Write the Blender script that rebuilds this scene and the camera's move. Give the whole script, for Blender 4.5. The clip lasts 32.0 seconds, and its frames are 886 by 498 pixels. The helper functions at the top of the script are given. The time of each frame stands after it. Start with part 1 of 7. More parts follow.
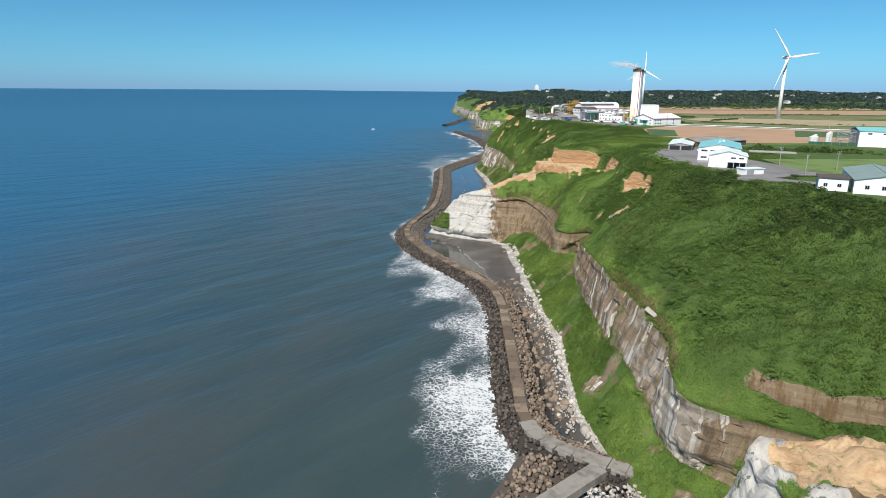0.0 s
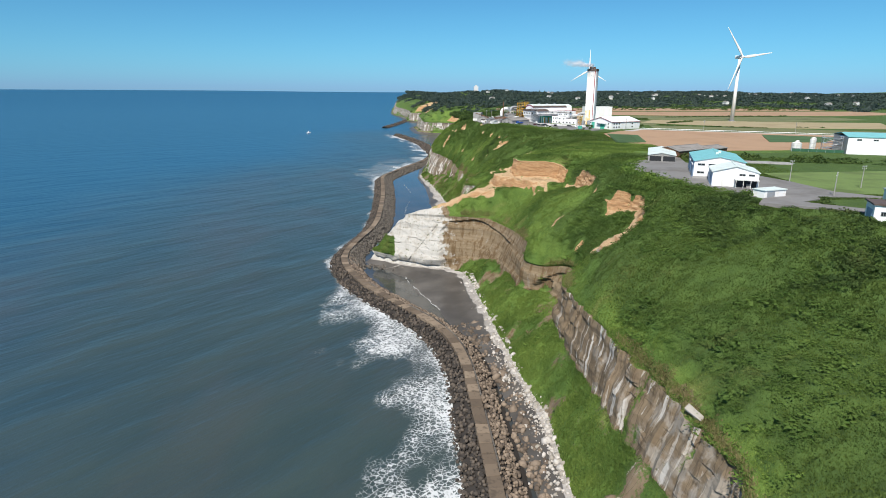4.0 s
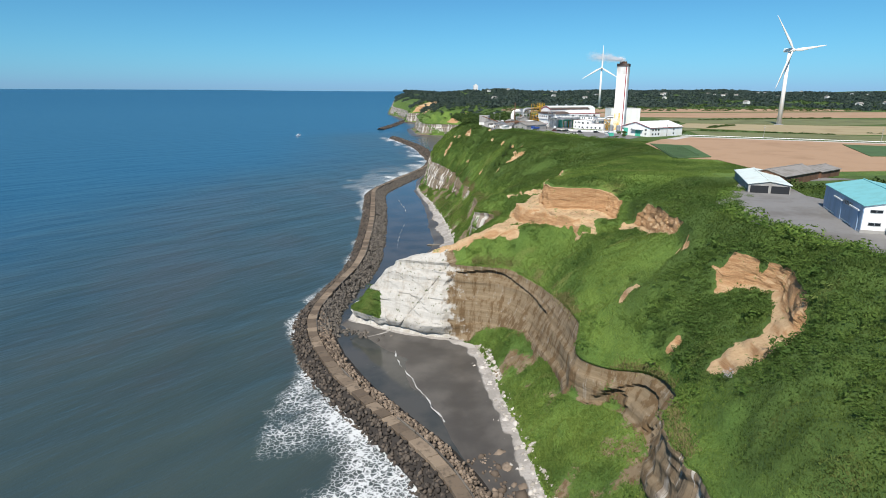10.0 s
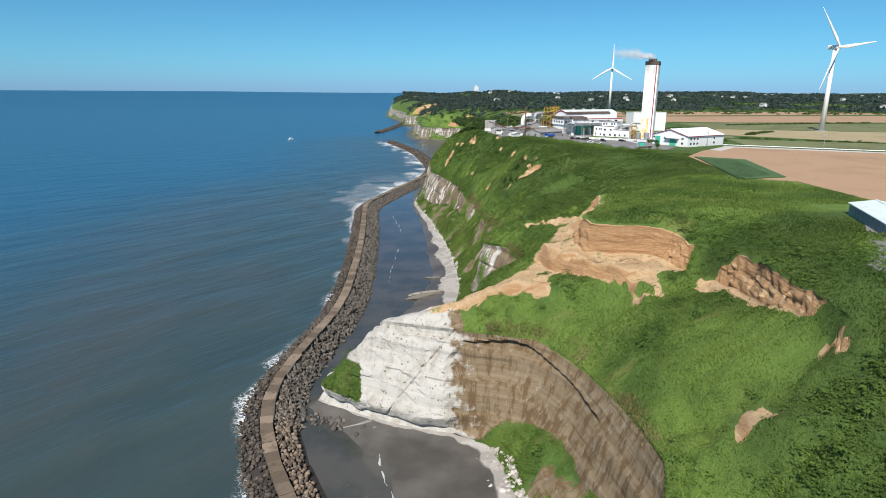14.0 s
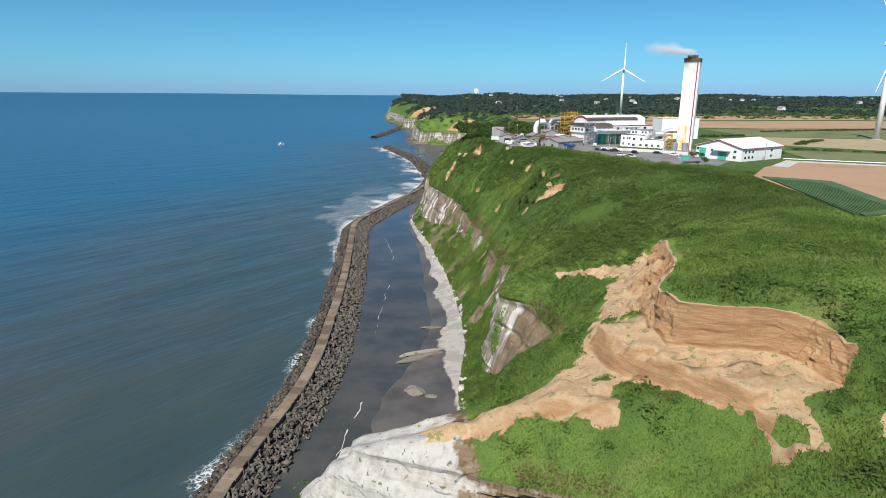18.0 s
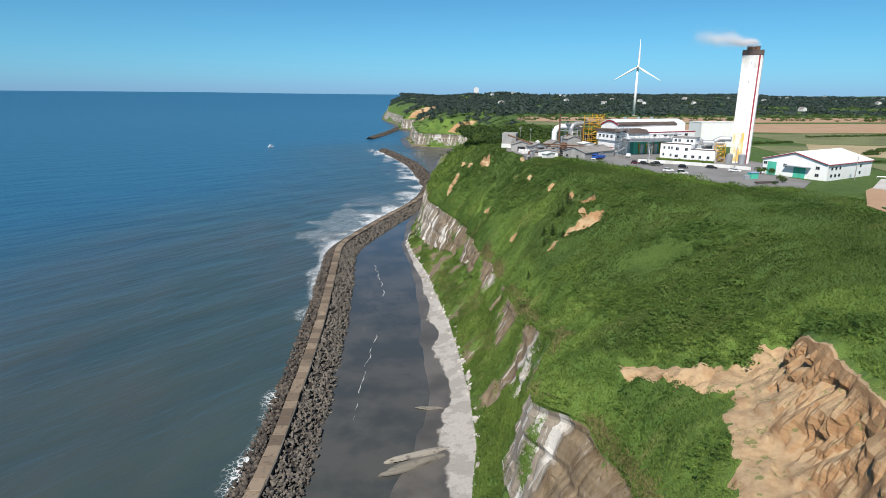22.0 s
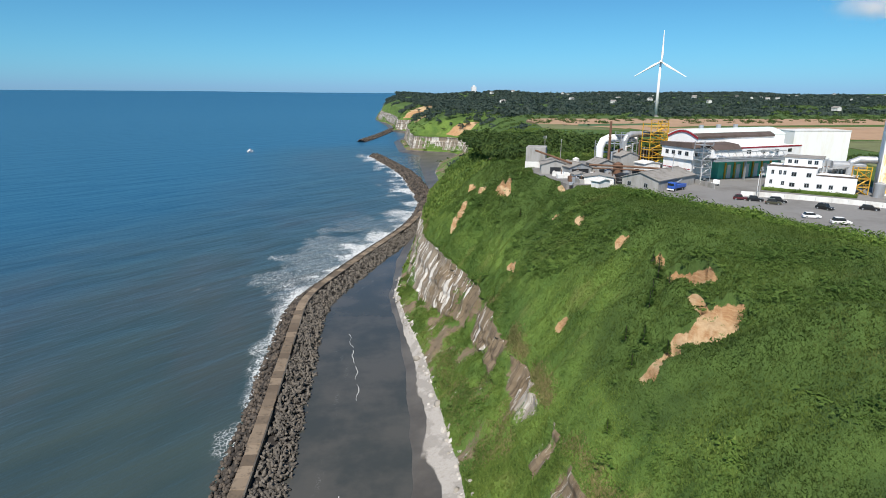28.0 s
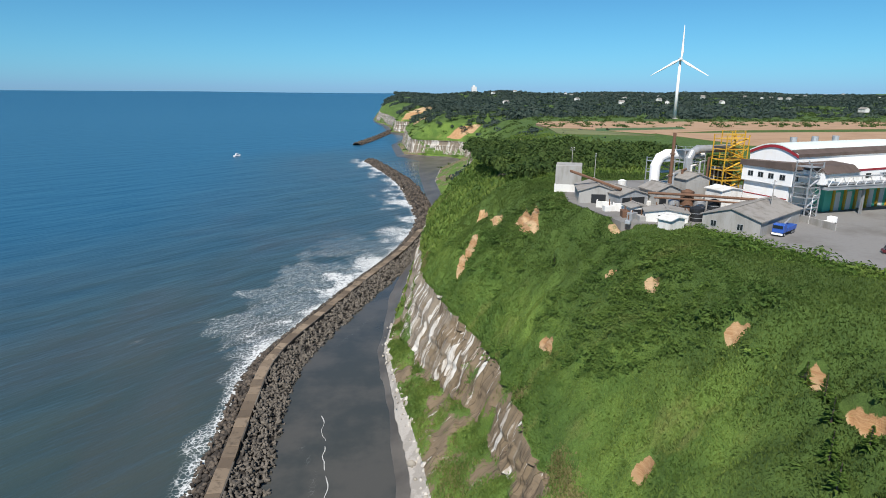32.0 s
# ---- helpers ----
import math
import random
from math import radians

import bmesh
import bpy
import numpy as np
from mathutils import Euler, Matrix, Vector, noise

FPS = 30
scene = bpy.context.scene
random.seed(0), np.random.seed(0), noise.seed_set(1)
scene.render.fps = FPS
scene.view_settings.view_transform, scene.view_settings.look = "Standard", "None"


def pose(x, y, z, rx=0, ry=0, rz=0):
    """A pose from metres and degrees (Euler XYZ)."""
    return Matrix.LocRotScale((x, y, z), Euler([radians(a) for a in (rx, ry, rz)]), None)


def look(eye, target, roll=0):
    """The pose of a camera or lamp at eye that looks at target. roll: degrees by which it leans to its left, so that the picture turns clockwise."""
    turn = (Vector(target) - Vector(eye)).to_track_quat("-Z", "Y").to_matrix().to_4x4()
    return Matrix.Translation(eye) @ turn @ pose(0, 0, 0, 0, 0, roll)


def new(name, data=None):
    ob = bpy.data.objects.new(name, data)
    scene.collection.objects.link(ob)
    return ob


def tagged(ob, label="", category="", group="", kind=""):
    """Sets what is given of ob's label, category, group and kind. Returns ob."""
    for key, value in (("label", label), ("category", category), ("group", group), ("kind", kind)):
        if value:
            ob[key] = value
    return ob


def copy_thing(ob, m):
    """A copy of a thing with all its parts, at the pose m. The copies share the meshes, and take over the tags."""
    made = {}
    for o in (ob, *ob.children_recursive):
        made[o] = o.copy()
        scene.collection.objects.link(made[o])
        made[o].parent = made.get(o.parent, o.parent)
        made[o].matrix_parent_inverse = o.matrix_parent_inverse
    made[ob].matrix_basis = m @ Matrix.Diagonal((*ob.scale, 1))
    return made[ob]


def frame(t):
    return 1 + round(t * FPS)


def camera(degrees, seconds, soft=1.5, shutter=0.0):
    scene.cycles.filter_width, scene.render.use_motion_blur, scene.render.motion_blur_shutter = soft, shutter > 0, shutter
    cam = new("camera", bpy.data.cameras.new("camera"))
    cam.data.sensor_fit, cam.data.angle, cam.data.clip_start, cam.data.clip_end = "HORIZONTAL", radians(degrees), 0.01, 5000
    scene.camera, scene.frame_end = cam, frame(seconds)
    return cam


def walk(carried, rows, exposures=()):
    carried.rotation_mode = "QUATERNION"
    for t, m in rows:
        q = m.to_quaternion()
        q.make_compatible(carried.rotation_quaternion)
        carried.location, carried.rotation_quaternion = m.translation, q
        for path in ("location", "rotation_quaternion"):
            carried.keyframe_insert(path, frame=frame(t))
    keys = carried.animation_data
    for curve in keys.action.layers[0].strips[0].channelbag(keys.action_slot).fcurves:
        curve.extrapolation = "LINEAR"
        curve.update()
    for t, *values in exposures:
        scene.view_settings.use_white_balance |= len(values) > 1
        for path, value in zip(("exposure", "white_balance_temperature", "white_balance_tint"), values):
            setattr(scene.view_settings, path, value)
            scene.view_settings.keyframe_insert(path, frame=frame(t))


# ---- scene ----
cam = camera(73.3, 32.0, soft=0.9)
METRES, EYE, TILT, LEAN, TURN = 500.0, 94.0, 1.30, -1.65, 0.0
ROWS = [
    (0.0, 0.0, 0.0, 0.0, -0.39, -16.53, 1.31),
    (0.5, -0.002, 0.0145, -0.0002, -2.07, -16.56, 1.25),
    (1.0, -0.0031, 0.0293, -0.0006, -3.95, -16.59, 1.16),
    (1.5, -0.0035, 0.0439, -0.0009, -5.19, -16.61, 1.11),
    (2.0, -0.0035, 0.0584, -0.0011, -5.82, -16.62, 1.09),
    (2.5, -0.0031, 0.0728, -0.0013, -5.99, -16.6, 1.1),
    (3.0, -0.0026, 0.0872, -0.0016, -6.04, -16.57, 1.13),
    (3.5, -0.0016, 0.1018, -0.002, -6.05, -16.58, 1.14),
    (5.5, 0.0017, 0.1595, -0.0029, -6.21, -16.66, 1.17),
    (6.0, 0.003, 0.1745, -0.0034, -6.21, -16.66, 1.16),
    (6.5, 0.0043, 0.1898, -0.0039, -6.22, -16.65, 1.18),
    (7.0, 0.0058, 0.2051, -0.0044, -6.2, -16.66, 1.19),
    (7.5, 0.0073, 0.2209, -0.005, -6.2, -16.66, 1.19),
    (8.0, 0.0088, 0.2363, -0.0053, -6.19, -16.67, 1.21),
    (8.5, 0.0103, 0.2521, -0.0059, -6.21, -16.68, 1.2),
    (9.0, 0.0117, 0.2677, -0.0063, -6.22, -16.7, 1.21),
    (9.5, 0.013, 0.2833, -0.0067, -6.22, -16.71, 1.22),
    (10.0, 0.0144, 0.2989, -0.0071, -6.22, -16.7, 1.23),
    (10.5, 0.0159, 0.3147, -0.0078, -6.22, -16.69, 1.21),
    (11.0, 0.0174, 0.3301, -0.0081, -6.22, -16.66, 1.22),
    (11.5, 0.0188, 0.3459, -0.0084, -6.22, -16.65, 1.22),
    (12.0, 0.0203, 0.3617, -0.0088, -6.22, -16.66, 1.21),
    (12.5, 0.0219, 0.3777, -0.0093, -6.21, -16.66, 1.21),
    (13.0, 0.0235, 0.3938, -0.0098, -6.22, -16.62, 1.21),
    (13.5, 0.025, 0.4098, -0.0103, -6.23, -16.58, 1.2),
    (15.5, 0.0312, 0.4737, -0.0125, -6.25, -16.48, 1.13),
    (16.0, 0.0329, 0.4898, -0.013, -6.25, -16.42, 1.13),
    (16.5, 0.0345, 0.5059, -0.0135, -6.26, -16.4, 1.12),
    (17.0, 0.0361, 0.5219, -0.0139, -6.27, -16.37, 1.16),
    (17.5, 0.0375, 0.5382, -0.0145, -6.29, -16.36, 1.1),
    (18.0, 0.0391, 0.5541, -0.0149, -6.3, -16.34, 1.12),
    (18.5, 0.0406, 0.5702, -0.0154, -6.31, -16.33, 1.11),
    (19.0, 0.0419, 0.5864, -0.0159, -6.34, -16.32, 1.05),
    (19.5, 0.0435, 0.6026, -0.0165, -6.34, -16.28, 1.07),
    (20.0, 0.0449, 0.6185, -0.0168, -6.36, -16.3, 1.07),
    (20.5, 0.0464, 0.6345, -0.0172, -6.36, -16.32, 1.06),
    (21.0, 0.048, 0.6505, -0.0177, -6.35, -16.34, 1.05),
    (21.5, 0.0495, 0.6663, -0.018, -6.35, -16.38, 1.02),
    (22.0, 0.0511, 0.6823, -0.0185, -6.35, -16.41, 1.0),
    (22.5, 0.0525, 0.6982, -0.019, -6.37, -16.44, 0.98),
    (23.0, 0.0542, 0.7142, -0.0194, -6.37, -16.46, 1.0),
    (23.5, 0.0556, 0.7301, -0.0197, -6.37, -16.49, 0.98),
    (24.0, 0.0571, 0.7462, -0.0203, -6.38, -16.5, 0.97),
    (24.5, 0.0585, 0.7621, -0.0207, -6.4, -16.5, 0.98),
    (25.0, 0.06, 0.7782, -0.0213, -6.42, -16.5, 0.96),
    (25.5, 0.0615, 0.7942, -0.0218, -6.44, -16.5, 0.99),
    (27.5, 0.0668, 0.8592, -0.0235, -6.68, -16.57, 1.09),
    (28.0, 0.0685, 0.8752, -0.024, -6.69, -16.56, 1.1),
    (28.5, 0.0701, 0.8913, -0.0245, -6.7, -16.57, 1.13),
    (29.0, 0.0718, 0.9074, -0.025, -6.7, -16.55, 1.16),
    (29.5, 0.0734, 0.9234, -0.0254, -6.7, -16.56, 1.17),
    (30.0, 0.0749, 0.9394, -0.026, -6.72, -16.56, 1.17),
    (30.5, 0.0765, 0.9554, -0.0264, -6.73, -16.57, 1.18),
    (31.0, 0.0779, 0.9712, -0.0266, -6.75, -16.56, 1.16),
    (31.5, 0.0791, 0.9852, -0.0268, -6.76, -16.56, 1.13),
    (32.0, 0.0799, 0.9956, -0.0272, -6.74, -16.55, 1.12),
]
walk(cam, [(t, pose(0, 0, EYE, TILT, LEAN, TURN) @ pose(METRES * x, METRES * y, METRES * z, 90 + pitch, roll, yaw)) for t, x, y, z, yaw, pitch, roll in ROWS])

# ---- daylight ----
SUN_AZ, SUN_EL = radians(208), radians(50)
world = bpy.data.worlds.new("sky")
scene.world = world
world.use_nodes = True
wn = world.node_tree.nodes
sky = wn.new("ShaderNodeTexSky")
sky.sky_type, sky.sun_disc, sky.sun_elevation, sky.sun_rotation = "NISHITA", False, SUN_EL, SUN_AZ
sky.altitude, sky.air_density, sky.dust_density, sky.ozone_density = 1500, 1.0, 0.0, 6.0
wn["Background"].inputs["Strength"].default_value = 0.075
tint = wn.new("ShaderNodeMix")
tint.data_type, tint.blend_type = "RGBA", "MULTIPLY"
tint.inputs[0].default_value = 1.0
# the hazy air low over the sea is bluer than the clear-sky model has it
split = wn.new("ShaderNodeSeparateColor")
world.node_tree.links.new(sky.outputs["Color"], split.inputs[0])
ratio = wn.new("ShaderNodeMath")
ratio.operation = "DIVIDE"
world.node_tree.links.new(split.outputs[0], ratio.inputs[0])
world.node_tree.links.new(split.outputs[2], ratio.inputs[1])
low_air = wn.new("ShaderNodeMapRange")
low_air.inputs[1].default_value, low_air.inputs[2].default_value = 0.38, 1.12
world.node_tree.links.new(ratio.outputs[0], low_air.inputs[0])
hue = wn.new("ShaderNodeMix")
hue.data_type = "RGBA"
hue.inputs[6].default_value, hue.inputs[7].default_value = (0.50, 0.98, 1.09, 1), (0.34, 0.62, 1.08, 1)
world.node_tree.links.new(low_air.outputs[0], hue.inputs[0])
world.node_tree.links.new(hue.outputs[2], tint.inputs[7])
world.node_tree.links.new(sky.outputs["Color"], tint.inputs[6])
world.node_tree.links.new(tint.outputs[2], wn["Background"].inputs["Color"])
sun = new("sun", bpy.data.lights.new("sun", "SUN"))
sun.data.energy, sun.data.angle, sun.data.color = 5.0, radians(0.53), (1.0, 0.94, 0.86)
to_sun = Vector((math.sin(SUN_AZ) * math.cos(SUN_EL), math.cos(SUN_AZ) * math.cos(SUN_EL), math.sin(SUN_EL)))
sun.matrix_world = look(to_sun * 500, (0, 0, 0))
scene.view_settings.exposure = 0.3


# ---- materials ----
class Nodes:
    """Short writing for a node material."""

    def __init__(self, name):
        self.mat = bpy.data.materials.new(name)
        self.mat.use_nodes = True
        self.t = self.mat.node_tree
        self.bsdf = self.t.nodes["Principled BSDF"]
        self.pos = self.t.nodes.new("ShaderNodeNewGeometry").outputs["Position"]

    def put(self, socket, value):
        if hasattr(value, "is_linked"):
            self.t.links.new(value, socket)
        elif isinstance(value, tuple) and len(value) == 3 and socket.type == "RGBA":
            socket.default_value = (*value, 1)
        else:
            socket.default_value = value

    def noise(self, scale, detail=4.0, rough=0.6, stretch=None, at=None):
        n = self.t.nodes.new("ShaderNodeTexNoise")
        n.inputs["Scale"].default_value, n.inputs["Detail"].default_value, n.inputs["Roughness"].default_value = scale, detail, rough
        at = at or self.pos
        if stretch:
            m = self.t.nodes.new("ShaderNodeVectorMath")
            m.operation = "MULTIPLY"
            m.inputs[1].default_value = stretch
            self.put(m.inputs[0], at)
            at = m.outputs[0]
        self.put(n.inputs["Vector"], at)
        return n.outputs["Fac"]

    def noise_vec(self, scale, amount):
        """Places moved about by noise."""
        n = self.t.nodes.new("ShaderNodeTexNoise")
        n.inputs["Scale"].default_value = scale
        self.put(n.inputs["Vector"], self.pos)
        m = self.t.nodes.new("ShaderNodeVectorMath")
        m.operation = "MULTIPLY_ADD"
        self.put(m.inputs[0], n.outputs["Color"])
        m.inputs[1].default_value = (amount, amount, 0)
        self.put(m.inputs[2], self.pos)
        return m.outputs[0]

    def cells(self, scale, at):
        n = self.t.nodes.new("ShaderNodeTexVoronoi")
        n.feature = "DISTANCE_TO_EDGE"
        n.inputs["Scale"].default_value = scale
        self.put(n.inputs["Vector"], at)
        return n.outputs["Distance"]

    def blocks(self, scale, at):
        """A random value for each irregular block, and how near its edge is."""
        n = self.t.nodes.new("ShaderNodeTexVoronoi")
        n.inputs["Scale"].default_value = scale
        self.put(n.inputs["Vector"], at)
        s = self.t.nodes.new("ShaderNodeSeparateXYZ")
        self.put(s.inputs[0], n.outputs["Color"])
        return s.outputs[0], self.cells(scale, at)

    def math(self, op, a, b=0.0, clamp=False):
        n = self.t.nodes.new("ShaderNodeMath")
        n.operation, n.use_clamp = op, clamp
        self.put(n.inputs[0], a)
        self.put(n.inputs[1], b)
        return n.outputs[0]

    def span(self, value, lo, hi, to_lo=0.0, to_hi=1.0):
        n = self.t.nodes.new("ShaderNodeMapRange")
        n.interpolation_type = "SMOOTHSTEP"
        for k, v in zip(range(5), (value, lo, hi, to_lo, to_hi)):
            self.put(n.inputs[k], v)
        return n.outputs[0]

    def mix(self, fac, a, b):
        n = self.t.nodes.new("ShaderNodeMix")
        n.data_type = "RGBA"
        self.put(n.inputs[0], fac)
        self.put(n.inputs[6], a)
        self.put(n.inputs[7], b)
        return n.outputs[2]

    def attr(self, name):
        n = self.t.nodes.new("ShaderNodeAttribute")
        n.attribute_name = name
        return n.outputs["Fac"]

    def random(self, island=False):
        if island:
            return self.t.nodes.new("ShaderNodeNewGeometry").outputs["Random Per Island"]
        return self.t.nodes.new("ShaderNodeObjectInfo").outputs["Random"]

    def axis(self, k):
        n = self.t.nodes.new("ShaderNodeSeparateXYZ")
        self.put(n.inputs[0], self.pos)
        return n.outputs[k]

    def bump(self, height, strength=0.5, distance=0.1, after=None):
        n = self.t.nodes.new("ShaderNodeBump")
        n.inputs["Strength"].default_value, n.inputs["Distance"].default_value = strength, distance
        self.put(n.inputs["Height"], height)
        if after:
            self.put(n.inputs["Normal"], after)
        return n.outputs[0]

    def done(self, color, rough=0.8, normal=None, metal=0.0, spec=0.5):
        self.put(self.bsdf.inputs["Base Color"], color)
        self.put(self.bsdf.inputs["Roughness"], rough)
        self.put(self.bsdf.inputs["Metallic"], metal)
        self.put(self.bsdf.inputs["Specular IOR Level"], spec)
        if normal:
            self.put(self.bsdf.inputs["Normal"], normal)
        return self.mat


def painted(name, color, rough=0.6, dirt=0.25, metal=0.0, scale=0.35):
    """Paint, sheet metal or concrete with streaks of dirt and a fine grain."""
    n = Nodes(name)
    streak = n.noise(scale, 5, 0.65, (1.0, 1.0, 0.25))
    grain = n.noise(scale * 14, 3, 0.5)
    dark = tuple(c * (1 - dirt) * k for c, k in zip(color, (1.0, 0.96, 0.9)))
    col = n.mix(n.span(streak, 0.42, 0.75), color, dark)
    col = n.mix(n.span(grain, 0.45, 0.8, 0, 0.25), col, dark)
    return n.done(col, rough, n.bump(grain, 0.15, 0.02), metal)


def stained_panel():
    """White paint run over with orange rust streaks."""
    n = Nodes("rust_streaked_white")
    runs = n.noise(0.55, 5, 0.65, (1.0, 1.0, 0.22))
    col = n.mix(n.span(runs, 0.46, 0.64), (0.78, 0.5, 0.12), (0.82, 0.8, 0.74))
    col = n.mix(n.span(n.noise(1.6, 4, 0.6), 0.55, 0.75), col, (0.55, 0.27, 0.06))
    return n.done(col, 0.7)


def leafy(name, dark, mid, bright, wide=0.05, lively=1.0):
    n = Nodes(name)
    patch = n.noise(wide, 4, 0.6)
    leaf = n.random(island=True)
    col = n.mix(n.span(patch, 0.35, 0.65), dark, mid)
    col = n.mix(n.math("MULTIPLY", n.math("MULTIPLY", leaf, leaf), n.span(patch, 0.3, 0.7, 0.45 * lively, lively)), col, bright)
    col = n.mix(n.span(leaf, 0.0, 0.3, 0.3 * lively, 0.0), col, tuple(c * 0.6 for c in dark))
    dry = n.noise(0.11, 5, 0.65, (0.35, 1.0, 0.35))
    col = n.mix(n.span(dry, 0.56, 0.72, 0.0, 0.6), col, tuple(c * k for c, k in zip(bright, (1.15, 0.95, 1.3))))
    mat = n.done(col, 0.75, spec=0.2)
    # thin leaves let light through
    glow = n.t.nodes.new("ShaderNodeBsdfTranslucent")
    n.put(glow.inputs["Color"], col)
    both = n.t.nodes.new("ShaderNodeMixShader")
    both.inputs[0].default_value = 0.42
    n.t.links.new(n.bsdf.outputs[0], both.inputs[1])
    n.t.links.new(glow.outputs[0], both.inputs[2])
    n.t.links.new(both.outputs[0], n.t.nodes["Material Output"].inputs["Surface"])
    return mat


def terrain_material():
    n = Nodes("cliff_ground")
    z = n.axis(2)
    veg, tan, pale, wet, soil = (n.attr(k) for k in ("veg", "tan", "pale", "wet", "soil"))
    big, mid, fine = n.noise(0.02, 5), n.noise(0.16, 5), n.noise(1.3, 4)
    # rock: brown mudstone in level beds, with upright stains
    beds = n.noise(0.9, 4, 0.6, (0.05, 0.05, 1.0))
    stain = n.noise(0.45, 5, 0.65, (1.0, 1.0, 0.08))
    rock = n.mix(n.span(beds, 0.3, 0.7), (0.165, 0.122, 0.072), (0.235, 0.18, 0.115))
    rock = n.mix(n.span(stain, 0.46, 0.6, 0.0, 0.9), rock, (0.115, 0.072, 0.034))
    rock = n.mix(n.span(n.noise(0.8, 4, 0.6, (1.0, 1.0, 0.06)), 0.58, 0.7, 0.0, 0.5), rock, (0.31, 0.28, 0.23))
    # ribs of pale and dark stain running down the taller faces
    ribs = n.noise(0.75, 6, 0.62, (0.3, 1.0, 0.06))
    ribbed = n.mix(n.span(ribs, 0.34, 0.5), (0.07, 0.052, 0.036), (0.19, 0.145, 0.098))
    ribbed = n.mix(n.span(ribs, 0.57, 0.62), ribbed, (0.44, 0.41, 0.36))
    # upright jointed slabs, some broken fresh and pale
    warp = n.t.nodes.new("ShaderNodeVectorMath")
    warp.operation = "MULTIPLY"
    warp.inputs[1].default_value = (0.25, 1.0, 0.09)
    n.put(warp.inputs[0], n.noise_vec(0.25, 1.2))
    chance, seam = n.blocks(0.6, warp.outputs[0])
    fresh = n.math("ADD", n.math("ADD", chance, n.math("MULTIPLY", n.math("SUBTRACT", ribs, 0.5), 1.1)), n.math("MULTIPLY", n.math("SUBTRACT", pale, 0.4), 0.45))
    slab = n.mix(n.span(chance, 0.1, 0.5), ribbed, (0.17, 0.13, 0.085))
    slab = n.mix(n.span(fresh, 0.80, 0.88), slab, n.mix(n.span(stain, 0.4, 0.65), (0.60, 0.58, 0.54), (0.36, 0.32, 0.27)))
    slab = n.mix(n.span(seam, 0.0, 0.05, 0.75, 0.0), slab, (0.06, 0.045, 0.03))
    rock = n.mix(n.math("MULTIPLY", n.attr("ribs"), 0.95), rock, slab)
    chalk = n.mix(n.span(stain, 0.40, 0.7), (0.455, 0.44, 0.405), (0.34, 0.315, 0.27))
    chalk = n.mix(n.span(beds, 0.58, 0.72, 0, 0.5), chalk, (0.33, 0.30, 0.25))
    chalk = n.mix(n.span(n.noise(0.75, 3, 0.55), 0.64, 0.68, 0.0, 0.85), chalk, (0.10, 0.12, 0.055))
    white_rock = n.span(n.math("ADD", pale, n.math("MULTIPLY", n.math("SUBTRACT", mid, 0.5), 1.4)), 0.42, 0.58)
    rock = n.mix(n.math("MULTIPLY", white_rock, n.math("SUBTRACT", 1.0, n.math("MULTIPLY", n.attr("ribs"), 0.8))), rock, chalk)
    # bare sandy earth
    up = n.t.nodes.new("ShaderNodeSeparateXYZ")
    n.put(up.inputs[0], n.t.nodes.new("ShaderNodeNewGeometry").outputs["Normal"])
    strata = n.noise(2.6, 6, 0.75, (0.12, 0.12, 1.0))
    wall = n.mix(n.span(strata, 0.36, 0.66), (0.33, 0.18, 0.085), (0.45, 0.285, 0.15))
    wall = n.mix(n.span(n.noise(0.5, 5, 0.65, (1.0, 1.0, 0.12)), 0.52, 0.7, 0.0, 0.45), wall, (0.31, 0.175, 0.09))
    loose = n.mix(n.span(fine, 0.35, 0.7), (0.50, 0.36, 0.215), (0.42, 0.285, 0.16))
    loose = n.mix(n.span(mid, 0.5, 0.7), loose, (0.37, 0.235, 0.125))
    sandy = n.mix(n.span(up.outputs[2], 0.55, 0.82), wall, loose)
    # beach
    beach = n.mix(n.span(mid, 0.46, 0.54), (0.385, 0.36, 0.33), (0.295, 0.275, 0.25))
    beach = n.mix(n.span(fine, 0.4, 0.75, 0.0, 0.4), beach, (0.27, 0.245, 0.215))
    wetsand = n.mix(n.span(n.noise(0.05, 5, 0.6), 0.35, 0.65), (0.066, 0.061, 0.055), (0.115, 0.106, 0.094))
    beach = n.mix(n.span(n.math("ADD", wet, n.math("MULTIPLY", n.math("SUBTRACT", mid, 0.5), 0.25)), 0.3, 0.7), beach, wetsand)
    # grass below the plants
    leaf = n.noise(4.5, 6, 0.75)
    grass = n.mix(n.span(n.noise(0.05, 4, 0.6), 0.35, 0.65), (0.08, 0.146, 0.028), (0.15, 0.235, 0.044))
    grass = n.mix(n.span(mid, 0.5, 0.75, 0, 0.8), grass, (0.073, 0.145, 0.03))
    grass = n.mix(n.span(fine, 0.5, 0.8, 0, 0.6), grass, (0.15, 0.225, 0.05))
    streak = n.noise(0.11, 5, 0.65, (0.35, 1.0, 0.35))
    grass = n.mix(n.span(streak, 0.56, 0.72, 0.0, 0.6), grass, (0.25, 0.26, 0.08))
    grass = n.mix(n.attr("sasa"), grass, n.mix(n.span(mid, 0.35, 0.7), (0.085, 0.142, 0.03), (0.058, 0.104, 0.023)))
    col = n.mix(n.span(soil, 0.4, 0.6), rock, beach)
    wob = n.math("ADD", n.math("MULTIPLY", n.math("SUBTRACT", mid, 0.5), 0.9), n.math("MULTIPLY", n.math("SUBTRACT", fine, 0.5), 0.5))
    # lows of the texture coloured darker, as shade in the gaps between blades
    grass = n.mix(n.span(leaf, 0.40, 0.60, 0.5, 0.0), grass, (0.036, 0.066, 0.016))
